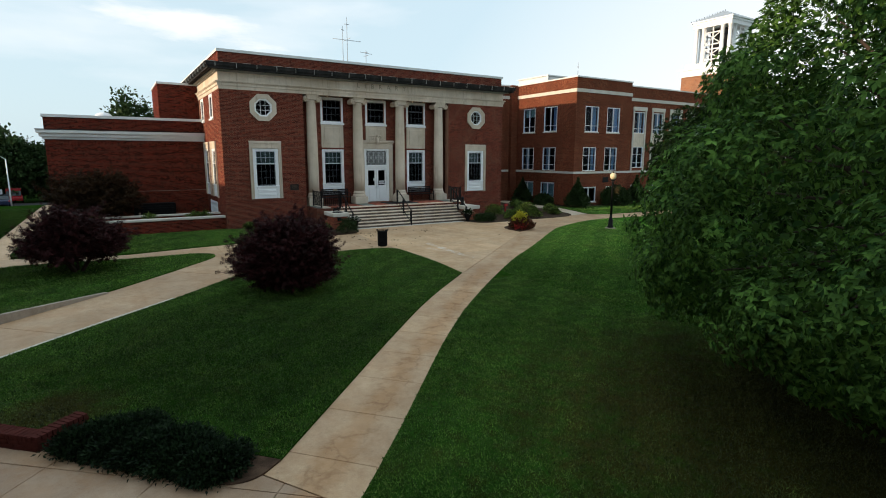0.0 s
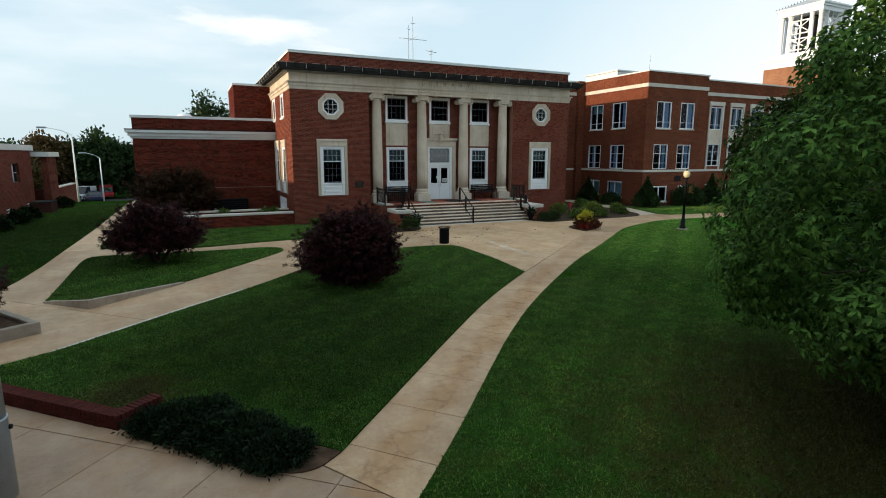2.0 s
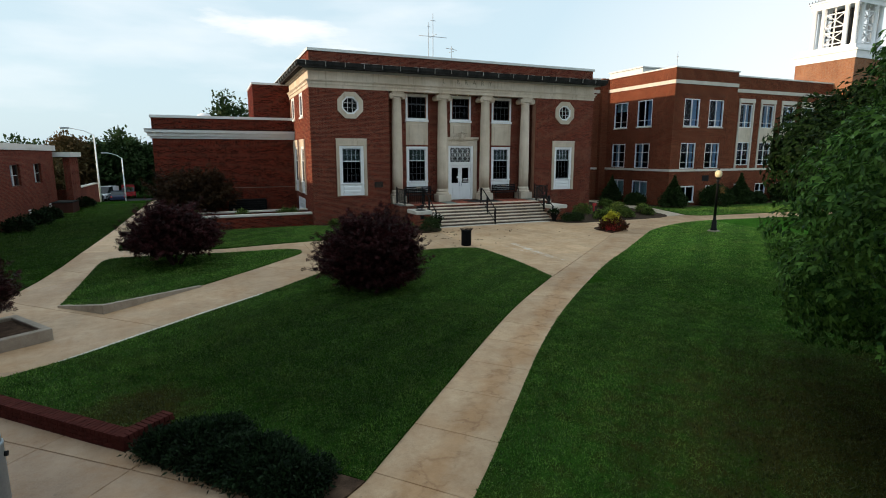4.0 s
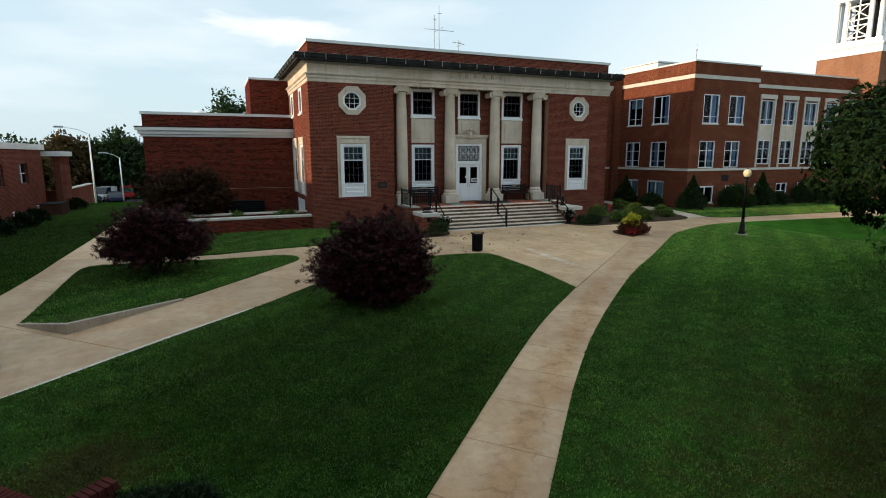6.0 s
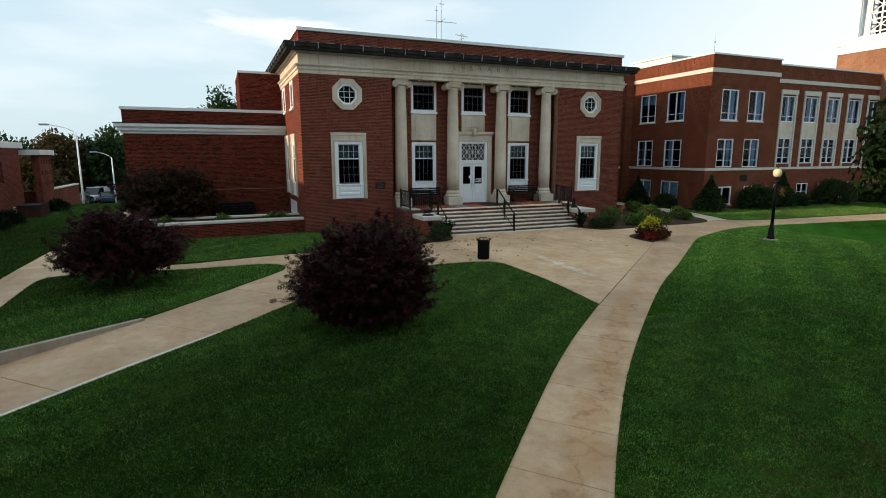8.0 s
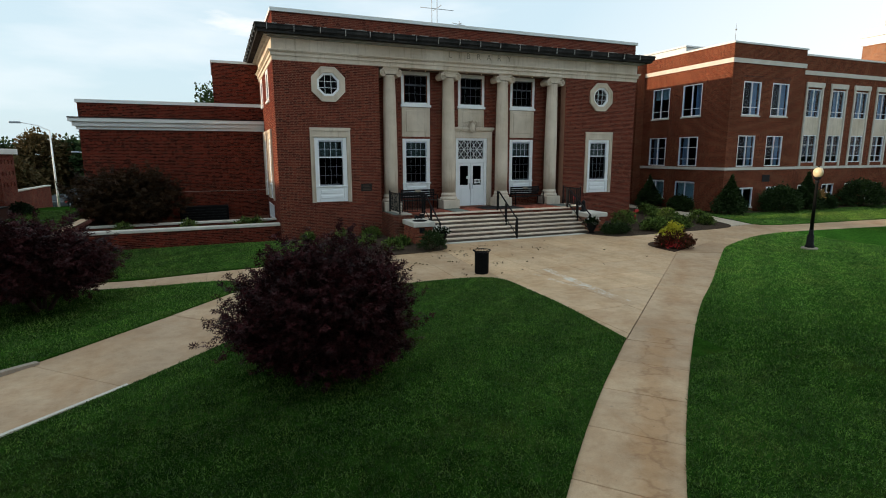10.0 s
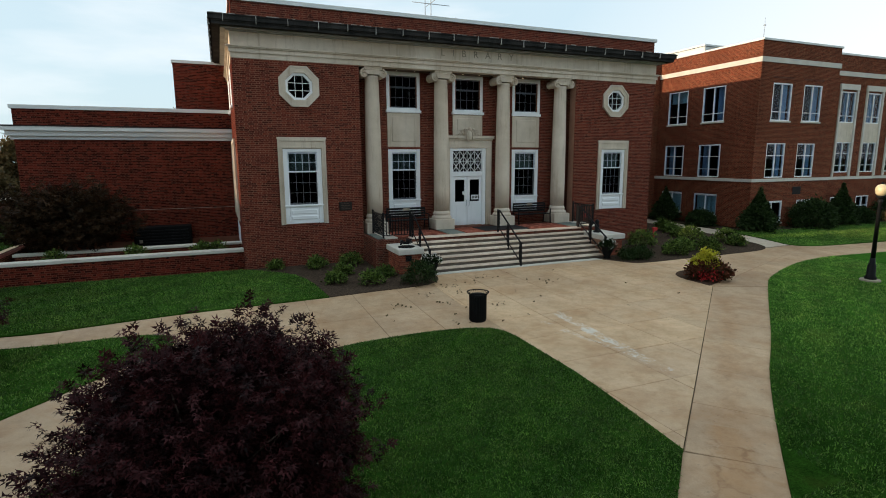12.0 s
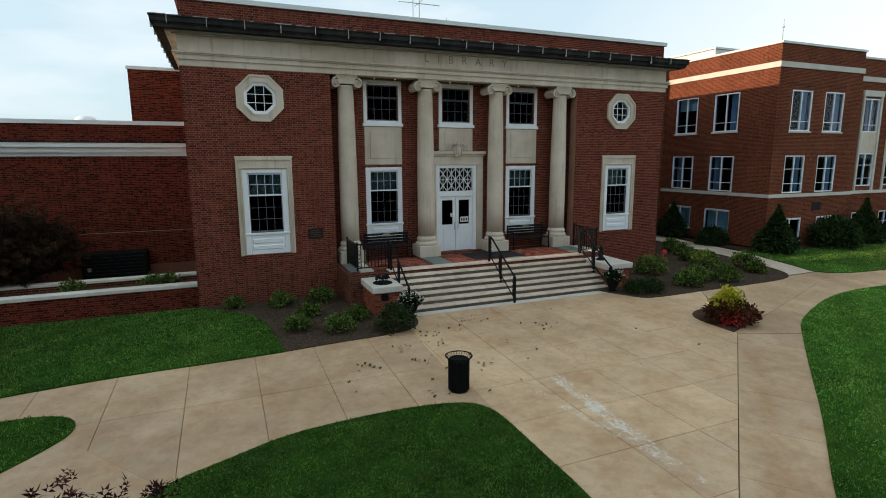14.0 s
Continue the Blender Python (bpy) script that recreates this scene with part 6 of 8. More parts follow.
for k, (at, r) in enumerate(RIGHT_PLANTS):
    if k < 2:
        shrub("perennial", "dark grassy perennial at the edge of the mulch", "plant", at, (r * 0.95, r * 0.9, r * 0.75), 150, 11, 0.085, "lance", M_HEDGE, 140 + k, group="bed perennials")
        continue
    shrub("perennial", "leafy green perennial with pale tips in mulch", "plant", at, (r * 0.85, r * 0.85, r * 0.72), 130, 10, 0.095, "oval", M_PERENNIAL, 140 + k, group="bed perennials")
flower = shrub("flower_clump", "mound of dark red-leaved flowers in a soil wedge", "flowers", (19.95, 23.05), (0.66, 0.60, 0.40), 240, 10, 0.11, "oval", leaf_material("wine_red_leaf", (0.04, 0.03, 0.012), (0.16, 0.05, 0.03)), 170)
shrub("flower_clump", "bright yellow-green foliage plant among red flowers", "flowers", (19.95, 23.2), (0.40, 0.38, 0.62), 170, 9, 0.09, "oval", M_YELLOW, 171, low=0.2)
shrub("flower_clump", "low scarlet flowers at the edge of the paving", "flowers", (19.6, 22.75), (0.38, 0.30, 0.27), 70, 4, 0.065, "oval", M_RED, 172)

# spreading evergreens by the planter wall
for k, (x, y, r) in enumerate([(-0.08, 8.72, 0.38), (0.08, 8.42, 0.44), (0.42, 8.0, 0.48), (0.80, 7.55, 0.46), (1.12, 7.15, 0.42), (0.3, 8.72, 0.32), (0.75, 7.95, 0.34), (-0.40, 8.68, 0.28)]):
    shrub("juniper", "low dark spreading juniper along the lawn edge", "shrub", (x + 0.02, y - 0.1), (r, r * 0.95, 0.14), 400, 22, 0.064, "lance", M_YEW, 200 + k, 0.06, "spreading junipers")

# evergreens along the hall
for k, (x, y, r, h) in enumerate([(31.6, 30.1, 0.72, 1.45), (38.9, 30.3, 0.72, 1.5), (31.2, 36.3, 0.62, 1.3)]):
    shrub("conifer", "dark cone-shaped evergreen against brick", "shrub", (x, y), (r * 1.25, r * 1.25, h * 0.95), 900, 18, 0.14, "oval", M_HEDGE, 230 + k, 0.17, "hall evergreens", -0.3, True)
for k, (x, y, r, h) in enumerate([(35.9, 29.9, 1.2, 1.45), (44.3, 30.0, 1.5, 1.7), (40.6, 30.1, 0.6, 0.8), (30.9, 33.2, 0.7, 0.8), (49.5, 30.0, 1.2, 1.3), (54.0, 30.0, 1.4, 1.5)]):
    shrub("bush", "rounded dark clipped bush before the hall", "shrub", (x, y), (r, r * 0.8, h * 0.7), 520, 15, 0.12, "oval", M_HEDGE, 250 + k, 0.10, "hall bushes", -0.4)

# ---- wing and middle block ----
WX0, WY, WTOP = -2.55, 36.6, 6.36
wing = thing("library_wing", "low windowless red brick wing with white cornice", "building", kind="structure")
part("wall", wall_mesh(WX0, LX0, 0.0, 5.10, 0.4), M_MORTAR_WING, wing, "mortared core of the wing wall", FACE_SOUTH(0, WY))
part("ledge", boxes((WX0, LX0, WY - 0.016, WY + 0.01, 2.04, 2.058)), M_KERB, wing, "thin pale flashing across the wall")
brickwork(wing, WX0, LX0, 0.7, 5.06, (), M_BRICK_PIECE_WING, FACE_SOUTH(0, WY))
brickwork(wing, WX0 + 0.02, LX0, 5.58, 6.22, (), M_BRICK_PIECE_WING, FACE_SOUTH(0, WY + 0.02))
part("wall", wall_mesh(-LIB_BACK, -WY - 0.4, 0.0, 5.10, 0.4), M_BRICK_WING, wing, "red brick wall", FACE_WEST(WX0, 0))
part("cornice", boxes((WX0 - 0.10, LX0, WY - 0.10, WY + 0.4, 5.02, 5.16), (WX0 - 0.22, LX0, WY - 0.22, WY + 0.4, 5.16, 5.36), (WX0 - 0.34, LX0, WY - 0.34, WY + 0.4, 5.36, 5.52),
                      (WX0 - 0.10, WX0 + 0.4, WY + 0.4, LIB_BACK, 5.02, 5.16), (WX0 - 0.22, WX0 + 0.4, WY + 0.4, LIB_BACK, 5.16, 5.36), (WX0 - 0.34, WX0 + 0.4, WY + 0.4, LIB_BACK, 5.36, 5.52)), M_COPING, wing, "pale stepped cornice")
part("gutter", boxes((WX0 - 0.36, LX0, WY - 0.36, WY, 5.52, 5.57)), M_DARK_GUTTER, wing, "dark gutter edge")
part("parapet", boxes((WX0 + 0.02, LX0, WY + 0.02, WY + 0.4, 5.52, 6.22), (WX0 + 0.02, WX0 + 0.4, WY + 0.4, LIB_BACK, 5.52, 6.22)), M_MORTAR_WING, wing, "red brick parapet")
part("coping", boxes((WX0 - 0.05, LX0, WY - 0.05, WY + 0.46, 6.22, 6.37), (WX0 - 0.05, WX0 + 0.46, WY + 0.46, LIB_BACK, 6.22, 6.37)), M_COPING, wing, "pale coping")
part("roof", boxes((WX0 + 0.4, LX0, WY + 0.4, LIB_BACK, 5.4, 5.5)), M_ROOF, wing)
block = thing("stair_block", "square red brick block rising above the wing", "building", kind="structure")
part("wall", boxes((3.25, LX0, 37.9, 42.5, 5.5, 8.50)), M_MORTAR_WING, block, "mortared core")
brickwork(block, 3.25, LX0, 5.6, 8.50, (), M_BRICK_PIECE_WING, FACE_SOUTH(0, 37.9))
brickwork(block, -42.5, -37.9, 5.6, 8.50, (), M_BRICK_PIECE_WING, FACE_WEST(3.25, 0))
part("coping", boxes((3.20, LX0, 37.85, 42.55, 8.50, 8.62)), M_COPING, block, "pale coping")
dome = solid("roof_dome", lathe([(0.55, 0.0), (0.53, 0.12), (0.42, 0.26), (0.25, 0.34), (0.03, 0.37)], 20), M_WHITE, "small white dome on the wing roof", "skylight", m=pose(0.3, 45.0, 6.75))
part("upstand", lathe([(0.6, -1.3), (0.6, 0.02)], 20), M_ROOF, dome)
cabinet = thing("equipment_cabinet", "dark louvred equipment cabinet against the wing", "cabinet", m=pose(2.45, 36.1, gz(2, 36)))
part("body", bevelled(boxes((-1.1, 1.1, -0.35, 0.42, 0.0, 1.15)), 0.02), M_BLACK_PLASTIC, cabinet)
for k in range(7):
    part("louvre", boxes((-1.0, 1.0, -0.39, -0.34, 0.18 + 0.13 * k, 0.24 + 0.13 * k)), M_BLACK, cabinet)
part("tag", boxes((-0.9, -0.78, -0.402, -0.392, 0.50, 0.64)), M_KERB, cabinet, "small pale tag")

# low planter wall before the wing: two brick walls with pale caps, gravel between
low = thing("planter_wall", "low double brick planter wall with pale caps", "wall", kind="structure")
LW0, LWY = -2.45, 31.0
part("front_wall", wall_mesh(LW0, LX0, 0.0, 0.80, 0.30), M_MORTAR_WING, low, "mortared core", FACE_SOUTH(0, LWY))
brickwork(low, LW0, LX0, 0.10, 0.80, (), M_BRICK_PIECE_WING, FACE_SOUTH(0, LWY))
part("front_cap", bevelled(boxes((LW0 - 0.05, LX0, LWY - 0.05, LWY + 0.36, 0.80, 0.92)), 0.015), M_STONE_TRIM, low, "pale concrete cap")
part("back_wall", boxes((LW0 + 0.6, LX0, LWY + 1.55, LWY + 1.80, 0.0, 0.88)), M_BRICK_WING, low, "red brick")
part("back_cap", bevelled(boxes((LW0 + 0.55, LX0, LWY + 1.50, LWY + 1.85, 0.88, 0.97)), 0.012), M_STONE_TRIM, low, "pale concrete cap")
part("gravel", boxes((LW0 + 0.2, LX0, LWY + 0.36, LWY + 1.55, 0.3, 0.74)), M_MULCH, low, "dark gravel")
part("end_wall", boxes((LW0, LW0 + 0.3, LWY + 0.36, WY, 0.0, 0.80), (LW0 - 0.04, LW0 + 0.34, LWY + 0.36, WY, 0.80, 0.92)), M_BRICK_WING, low)
for k, x in enumerate((1.9, 4.1, 4.6, -0.5)):
    shrub("perennial", "small dull green plant in the gravel planter", "plant", (x, 31.9), (0.28, 0.26, 0.25), 60, 7, 0.09, "oval", M_PERENNIAL, 300 + k, group="planter plants").location.z = 0.74
plaque = solid("wall_plaque", bevelled(boxes((9.02, 9.52, LY - 0.03, LY + 0.01, 2.22, 2.56)), 0.008), plain("dark_bronze", (0.025, 0.02, 0.018), 0.4, 0.6), "dark bronze plaque on the brick front", "plaque", "")
bm = boxes()
for k in range(4):
    box(bm, 9.10, 9.44 - 0.05 * (k % 2), LY - 0.036, LY - 0.031, 2.28 + 0.065 * k, 2.30 + 0.065 * k)
part("lettering_bars", bm, plain("dull_bronze", (0.10, 0.07, 0.05), 0.5, 0.5), plaque, "faint raised lines")
pipe = thing("downpipe", "white downpipe with a head beside the library", "pipe", m=pose(25.2, 32.2, 0))
part("pipe", boxes((-0.06, 0.06, -0.06, 0.06, 0.1, 3.8)), M_WHITE, pipe)
part("head", bevelled(boxes((-0.14, 0.14, -0.12, 0.12, 3.8, 4.1)), 0.02), M_WHITE, pipe)
hyd = thing("fire_connection", "red fire hose connection by the brick wall", "fire connection", m=pose(24.6, 30.4, gz(24, 30)))
M_FIRE = plain("fire_red", (0.45, 0.03, 0.03), 0.4)
part("pipe", lathe([(0.05, 0), (0.05, 0.5)], 10), M_FIRE, hyd)
part("outlets", boxes((-0.12, 0.12, -0.12, 0.0, 0.42, 0.58)), M_FIRE, hyd)
part("bell", lathe([(0.02, 0.0), (0.12, 0.02), (0.13, 0.06), (0.05, 0.1)], 14), M_FIRE, hyd, "red alarm bell on the wall", pose(-4.1, 0.1, 1.35, 90, 0, 0))


# ---- hall ----
HX, HY, HTOP = 31.886, 30.93, 10.40
HX2, HY2 = 38.35, 31.20


def hall_window(label, group, w, h, sill=True, bars=(0.24,), frame_w=0.055, paint=None):
    """A white two-light window with a low transom bar; origin at its sill's middle."""
    ob = thing("window", label, "window", group, "structure")
    a = w / 2
    part("window_frame", boxes((-a, -a + frame_w, 0.0, 0.12, 0, h), (a - frame_w, a, 0.0, 0.12, 0, h), (-a, a, 0.0, 0.12, 0, frame_w), (-a, a, 0.0, 0.12, h - frame_w, h)), paint or M_WHITE, ob)
    part("mullion", boxes((-0.026, 0.026, 0.01, 0.11, frame_w, h - frame_w)), M_WHITE, ob)
    for s in (-1, 1):
        x0, x1 = sorted((s * 0.026, s * (a - frame_w)))
        sash = part("sash_bars", boxes(*[(x0, x1, 0.03, 0.08, h * b - 0.016, h * b + 0.016) for b in bars]), M_WHITE, ob)
        part("pane", boxes((x0, x1, 0.06, 0.066, frame_w, h - frame_w)), M_GLASS_HALL, sash).visible_shadow = False
    if sill:
        part("sill", bevelled(boxes((-a - 0.06, a + 0.06, -0.07, 0.1, -0.09, 0.0)), 0.01), M_STONE_TRIM, ob, "pale stone sill")
    return ob


hall = thing("brick_hall", "three-storey red-orange brick hall with stone bands", "building", kind="structure")
UP_S, LOW_S = (36.45, 33.80), (36.52, 33.85)
side_holes = [(-c - 0.78, -c + 0.78, 6.24, 8.24) for c in UP_S] + [(-c - 0.78, -c + 0.78, 3.03, 4.95) for c in LOW_S] + [(-c - 0.80, -c + 0.80, 0.80, 2.05) for c in (36.5, 33.9)]
part("wall", wall_mesh(-38.4, -HY - 0.35, 0.0, HTOP - 0.1, 0.35, side_holes), M_BRICK_HALL, hall, "orange-red brick side wall", FACE_WEST(HX, 0))
UP_F, LOW_F = (33.69, 36.22), (33.59, 36.10)
front_h = [(c - 0.76, c + 0.76, 6.16, 8.16) for c in UP_F] + [(c - 0.74, c + 0.74, 3.04, 4.93) for c in LOW_F] + [(c - 0.84, c + 0.84, 0.5, 1.72) for c in (33.7, 36.6)]
part("wall", wall_mesh(HX, HX2, 0.0, HTOP - 0.1, 0.35, front_h), M_BRICK_HALL, hall, "red-brown brick front", FACE_SOUTH(0, HY))
BAY0, PITCH, BW = 39.85, 2.5, 1.72
bays = [BAY0 + PITCH * k for k in range(9)]
long_h = []
for c in bays:
    long_h += [(c - 0.70, c + 0.70, 6.20, 8.00), (c - 0.70, c + 0.70, 3.24, 5.05), (c - 0.62, c + 0.62, 0.55, 1.75)]
part("wall", wall_mesh(HX2, 62.5, 0.0, HTOP - 0.35, 0.35, long_h), M_BRICK_HALL, hall, "red-brown brick front", FACE_SOUTH(0, HY2))
part("wall", wall_mesh(24.2, HX + 0.35, 0.0, HTOP - 0.1, 0.35, [(25.6, 26.8, 0.3, 2.4)]), M_BRICK_HALL, hall, "brick link wall", FACE_SOUTH(0, 38.4))
part("pilaster", boxes((31.2, HX + 0.1, 38.05, 38.5, 0, HTOP - 0.02)), M_BRICK_HALL, hall)
part("wall", wall_mesh(31.2, 50.0, 0.0, HTOP - 0.35, 0.35), M_BRICK_HALL, hall, "brick end wall", FACE_EAST(62.5, 0))
for name, z0, z1, out, mat_ in (("band", 9.20, 9.46, 0.05, M_STONE_TRIM), ("sill_band", 2.82, 2.99, 0.06, M_STONE_TRIM)):
    bm = boxes((HX - out, HX + 0.3, HY - out, 38.4, z0, z1), (HX + 0.3, HX2 + out, HY - out, HY + 0.3, z0, z1))
    z0b, z1b = (z0 - 0.32, z1 - 0.32) if z0 > 5 else (z0, z1)
    box(bm, HX2 + out, 62.5, HY2 - out, HY2 + 0.3, z0b, z1b)
    box(bm, 24.2, HX - out, 38.4 - out, 38.6, z0, z1)
    part(name, bm, mat_, hall, "pale stone band")
part("coping", boxes((HX - 0.06, HX + 0.42, HY - 0.06, 38.4, HTOP - 0.1, HTOP), (HX + 0.42, HX2 + 0.06, HY - 0.06, HY + 0.42, HTOP - 0.1, HTOP), (HX2 + 0.06, 62.5, HY2 - 0.06, HY2 + 0.42, HTOP - 0.35, HTOP - 0.25), (24.2, HX - 0.06, 38.34, 38.8, HTOP - 0.1, HTOP)), M_COPING, hall, "pale metal coping")
part("roof", boxes((HX + 0.35, 62.5, HY2 + 0.35, 50, 9.6, 9.7), (24.6, HX + 0.35, 38.75, 50, 9.6, 9.7)), M_ROOF, hall)
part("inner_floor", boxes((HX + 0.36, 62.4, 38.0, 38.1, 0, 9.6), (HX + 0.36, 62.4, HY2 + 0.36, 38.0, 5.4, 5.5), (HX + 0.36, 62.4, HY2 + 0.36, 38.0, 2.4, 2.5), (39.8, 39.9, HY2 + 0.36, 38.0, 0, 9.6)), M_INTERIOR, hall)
part("vent_grille", boxes((35.3, 36.0, HY - 0.02, HY + 0.02, 2.05, 2.5)), M_BLACK, hall, "dark vent grille")
for c in UP_F:
    part("lintel_course", boxes((c - 0.85, c + 0.85, HY - 0.015, HY + 0.02, 8.40, 8.50)), M_BRICK, hall, "dark brick course")

uw = hall_window("white two-light window with drawn curtain", "hall upper windows", 1.52, 2.0)
uw.matrix_basis = FACE_SOUTH(UP_F[0], HY) @ pose(0, 0, 6.16)
copy_thing(uw, FACE_SOUTH(UP_F[1], HY) @ pose(0, 0, 6.16))
for c in UP_S:
    copy_thing(uw, FACE_WEST(HX, c) @ pose(0, 0, 6.24))
lw = hall_window("white two-light window over the stone band", "hall middle windows", 1.50, 1.9, False, (0.25, 0.64))
lw.matrix_basis = FACE_SOUTH(LOW_F[0], HY) @ pose(0, 0, 3.04)
copy_thing(lw, FACE_SOUTH(LOW_F[1], HY) @ pose(0, 0, 3.04))
for c in LOW_S:
    copy_thing(lw, FACE_WEST(HX, c) @ pose(0, 0, 3.03))
bw = hall_window("low white basement window behind shrubs", "hall basement windows", 1.66, 1.22, True, (0.93,), 0.05)
bw.matrix_basis = FACE_SOUTH(33.7, HY) @ pose(0, 0, 0.5)
copy_thing(bw, FACE_SOUTH(36.6, HY) @ pose(0, 0, 0.5))
for c in (36.5, 33.9):
    copy_thing(bw, FACE_WEST(HX, c) @ pose(0, 0, 0.8))
bay_up = hall_window("white window in a tall stone bay", "hall bay windows", 1.42, 1.80, False, (0.22,))
bay_low = hall_window("white window in a tall stone bay", "hall bay windows", 1.42, 1.81, False, (0.24, 0.64))
bay_base = hall_window("low white basement window behind shrubs", "hall basement windows", 1.26, 1.2, True, (0.5,), 0.05)
for k, c in enumerate(bays):
    for w, z in ((bay_up, 6.20), (bay_low, 3.24), (bay_base, 0.55)):
        m = FACE_SOUTH(c, HY2) @ pose(0, 0, z)
        if k == 0:
            w.matrix_basis = m
        else:
            copy_thing(w, m)
    bay = thing("stone_bay", "tall pale stone bay framing two windows", "wall bay", "hall bays", "structure", FACE_SOUTH(c, HY2))
    a = BW / 2
    part("pier", bevelled(boxes((-a, -0.71, -0.08, 0.05, 3.0, 8.10)), 0.01), M_STONE_TRIM, bay)
    part("pier", bevelled(boxes((0.71, a, -0.08, 0.05, 3.0, 8.10)), 0.01), M_STONE_TRIM, bay)
    part("head", bevelled(boxes((-a - 0.03, a + 0.03, -0.10, 0.05, 8.10, 8.42)), 0.01), M_STONE_TRIM, bay)
    part("spandrel", boxes((-0.71, 0.71, -0.02, 0.10, 5.05, 6.20)), M_LIMESTONE, bay, "plain stone spandrel")


def curtain(m, w, h, seed, label="blue-grey curtain half drawn behind a window", material=None):
    """A hanging cloth in folds."""
    rng = np.random.default_rng(seed)
    bm = bmesh.new()
    n = 14
    ph = rng.random() * 6
    front = [(-w / 2 + w * i / n, 0.03 * math.sin(ph + i * 1.9)) for i in range(n + 1)]
    for (x0, y0), (x1, y1) in zip(front, front[1:]):
        vs = [bm.verts.new(p) for p in ((x0, y0, 0), (x1, y1, 0), (x1, y1, h), (x0, y0, h), (x0, y0 + 0.012, 0), (x1, y1 + 0.012, 0), (x1, y1 + 0.012, h), (x0, y0 + 0.012, h))]
        for f in ((0, 1, 2, 3), (7, 6, 5, 4), (0, 4, 5, 1), (3, 2, 6, 7)):
            bm.faces.new([vs[i] for i in f])
    ob = part("curtain", bm, material or M_CURTAIN, None, label, m)
    return tagged(ob, "", "curtain", "window curtains")


k = 0
for c in UP_F:
    curtain(FACE_SOUTH(c + 0.50, HY + 0.24) @ pose(0, 0, 6.16), 0.44, 1.95, 400 + k)
    k += 1
curtain(FACE_WEST(HX + 0.30, UP_S[0]) @ pose(0, 0, 7.55), 1.6, 0.64, 470, "pale blind drawn a third down behind a window", M_PALE_BLIND)
curtain(FACE_WEST(HX + 0.30, UP_S[1] - 0.25) @ pose(0, 0, 6.24), 0.36, 1.95, 471)
for c in LOW_S:
    for u in (-0.52, 0.52):
        curtain(FACE_WEST(HX + 0.42, c + u) @ pose(0, 0, 3.03), 0.46, 1.85, 472 + k)
        k += 1
for i, c in enumerate(bays):
    curtain(FACE_SOUTH(c + 0.36, HY2 + 0.30) @ pose(0, 0, 6.20), 0.6, 1.75, 420 + i)
    if i % 2 == 0:
        curtain(FACE_SOUTH(c - 0.42, HY2 + 0.30) @ pose(0, 0, 3.24), 0.42, 1.7, 440 + i)
for i, (m, w) in enumerate(((FACE_SOUTH(W_L, LY), 1.06), (FACE_SOUTH(W_R, LY), 1.06), (FACE_SOUTH(BAYS[0], RY), 1.06), (FACE_SOUTH(BAYS[2], RY), 1.06))):
    curtain(m @ pose(0, 0.26, 3.72), w, 0.72, 460 + i, "pale green blind behind the upper sash", M_PALE_BLIND)

# pale sheets added behind the glass, the light of the rooms in their colour
for i, c in enumerate((36.5, 33.9)):
    curtain(FACE_WEST(HX + 0.20, c) @ pose(0, 0, 0.8), 1.5, 1.2, 470 + i, "pale green sheet added for a lit basement room", M_PALE_BLIND)
for i, c in enumerate(LOW_F):
    curtain(FACE_SOUTH(c + 0.55, HY + 0.24) @ pose(0, 0, 3.04), 0.30, 1.85, 480 + i)
vane = thing("weather_vane", "thin lightning rod on the corner of the hall roof", "lightning rod", m=pose(HX + 0.2, HY + 0.2, HTOP))
part("rod", tube([(0, 0, 0), (0, 0, 1.05)], 0.018, 6, 0.008), M_STEEL, vane)
part("ball", lathe([(0.01, 0.62), (0.06, 0.66), (0.06, 0.70), (0.01, 0.74)], 10), M_STEEL, vane)
house = solid("roof_housing", bevelled(boxes((34.4, 38.4, 37.0, 41.0, 9.7, 11.3)), 0.03), M_COPING, "pale metal housing on the hall roof", "roof housing")
part("lip", boxes((34.3, 38.5, 36.9, 41.1, 11.3, 11.4)), M_COPING, house)

# ---- tower ----
TX, TY, TS = 50.3, 29.7, 5.0
tower = thing("bell_tower", "square brick tower with a white open belfry", "building", kind="structure")
part("shaft", boxes((TX, TX + TS, TY, TY + TS, 0.0, 12.05)), brick_material("tower_brick", (0.34, 0.15, 0.075), (0.27, 0.11, 0.06), (0.16, 0.07, 0.045), (0.30, 0.22, 0.16)), tower, "orange brick shaft")
part("cornice", boxes((TX - 0.08, TX + TS + 0.08, TY - 0.08, TY + TS + 0.08, 12.05, 12.65), (TX - 0.2, TX + TS + 0.2, TY - 0.2, TY + TS + 0.2, 12.65, 12.80), (TX + 0.2, TX + TS - 0.2, TY + 0.2, TY + TS - 0.2, 12.80, 13.25)), M_WHITE, tower, "white painted cornice")
c0, c1 = 0.80, TS - 0.80
for a in (c0, c0 + 0.75, c1 - 0.75, c1):
    for b in (c0, c0 + 0.75, c1 - 0.75, c1):
        if a in (c0, c1) or b in (c0, c1):
            part("column", lathe([(0.24, 0), (0.24, 0.12), (0.19, 0.16), (0.17, 3.2), (0.22, 3.26), (0.22, 3.36)], 12), M_WHITE, tower, m=pose(TX + a, TY + b, 13.25))
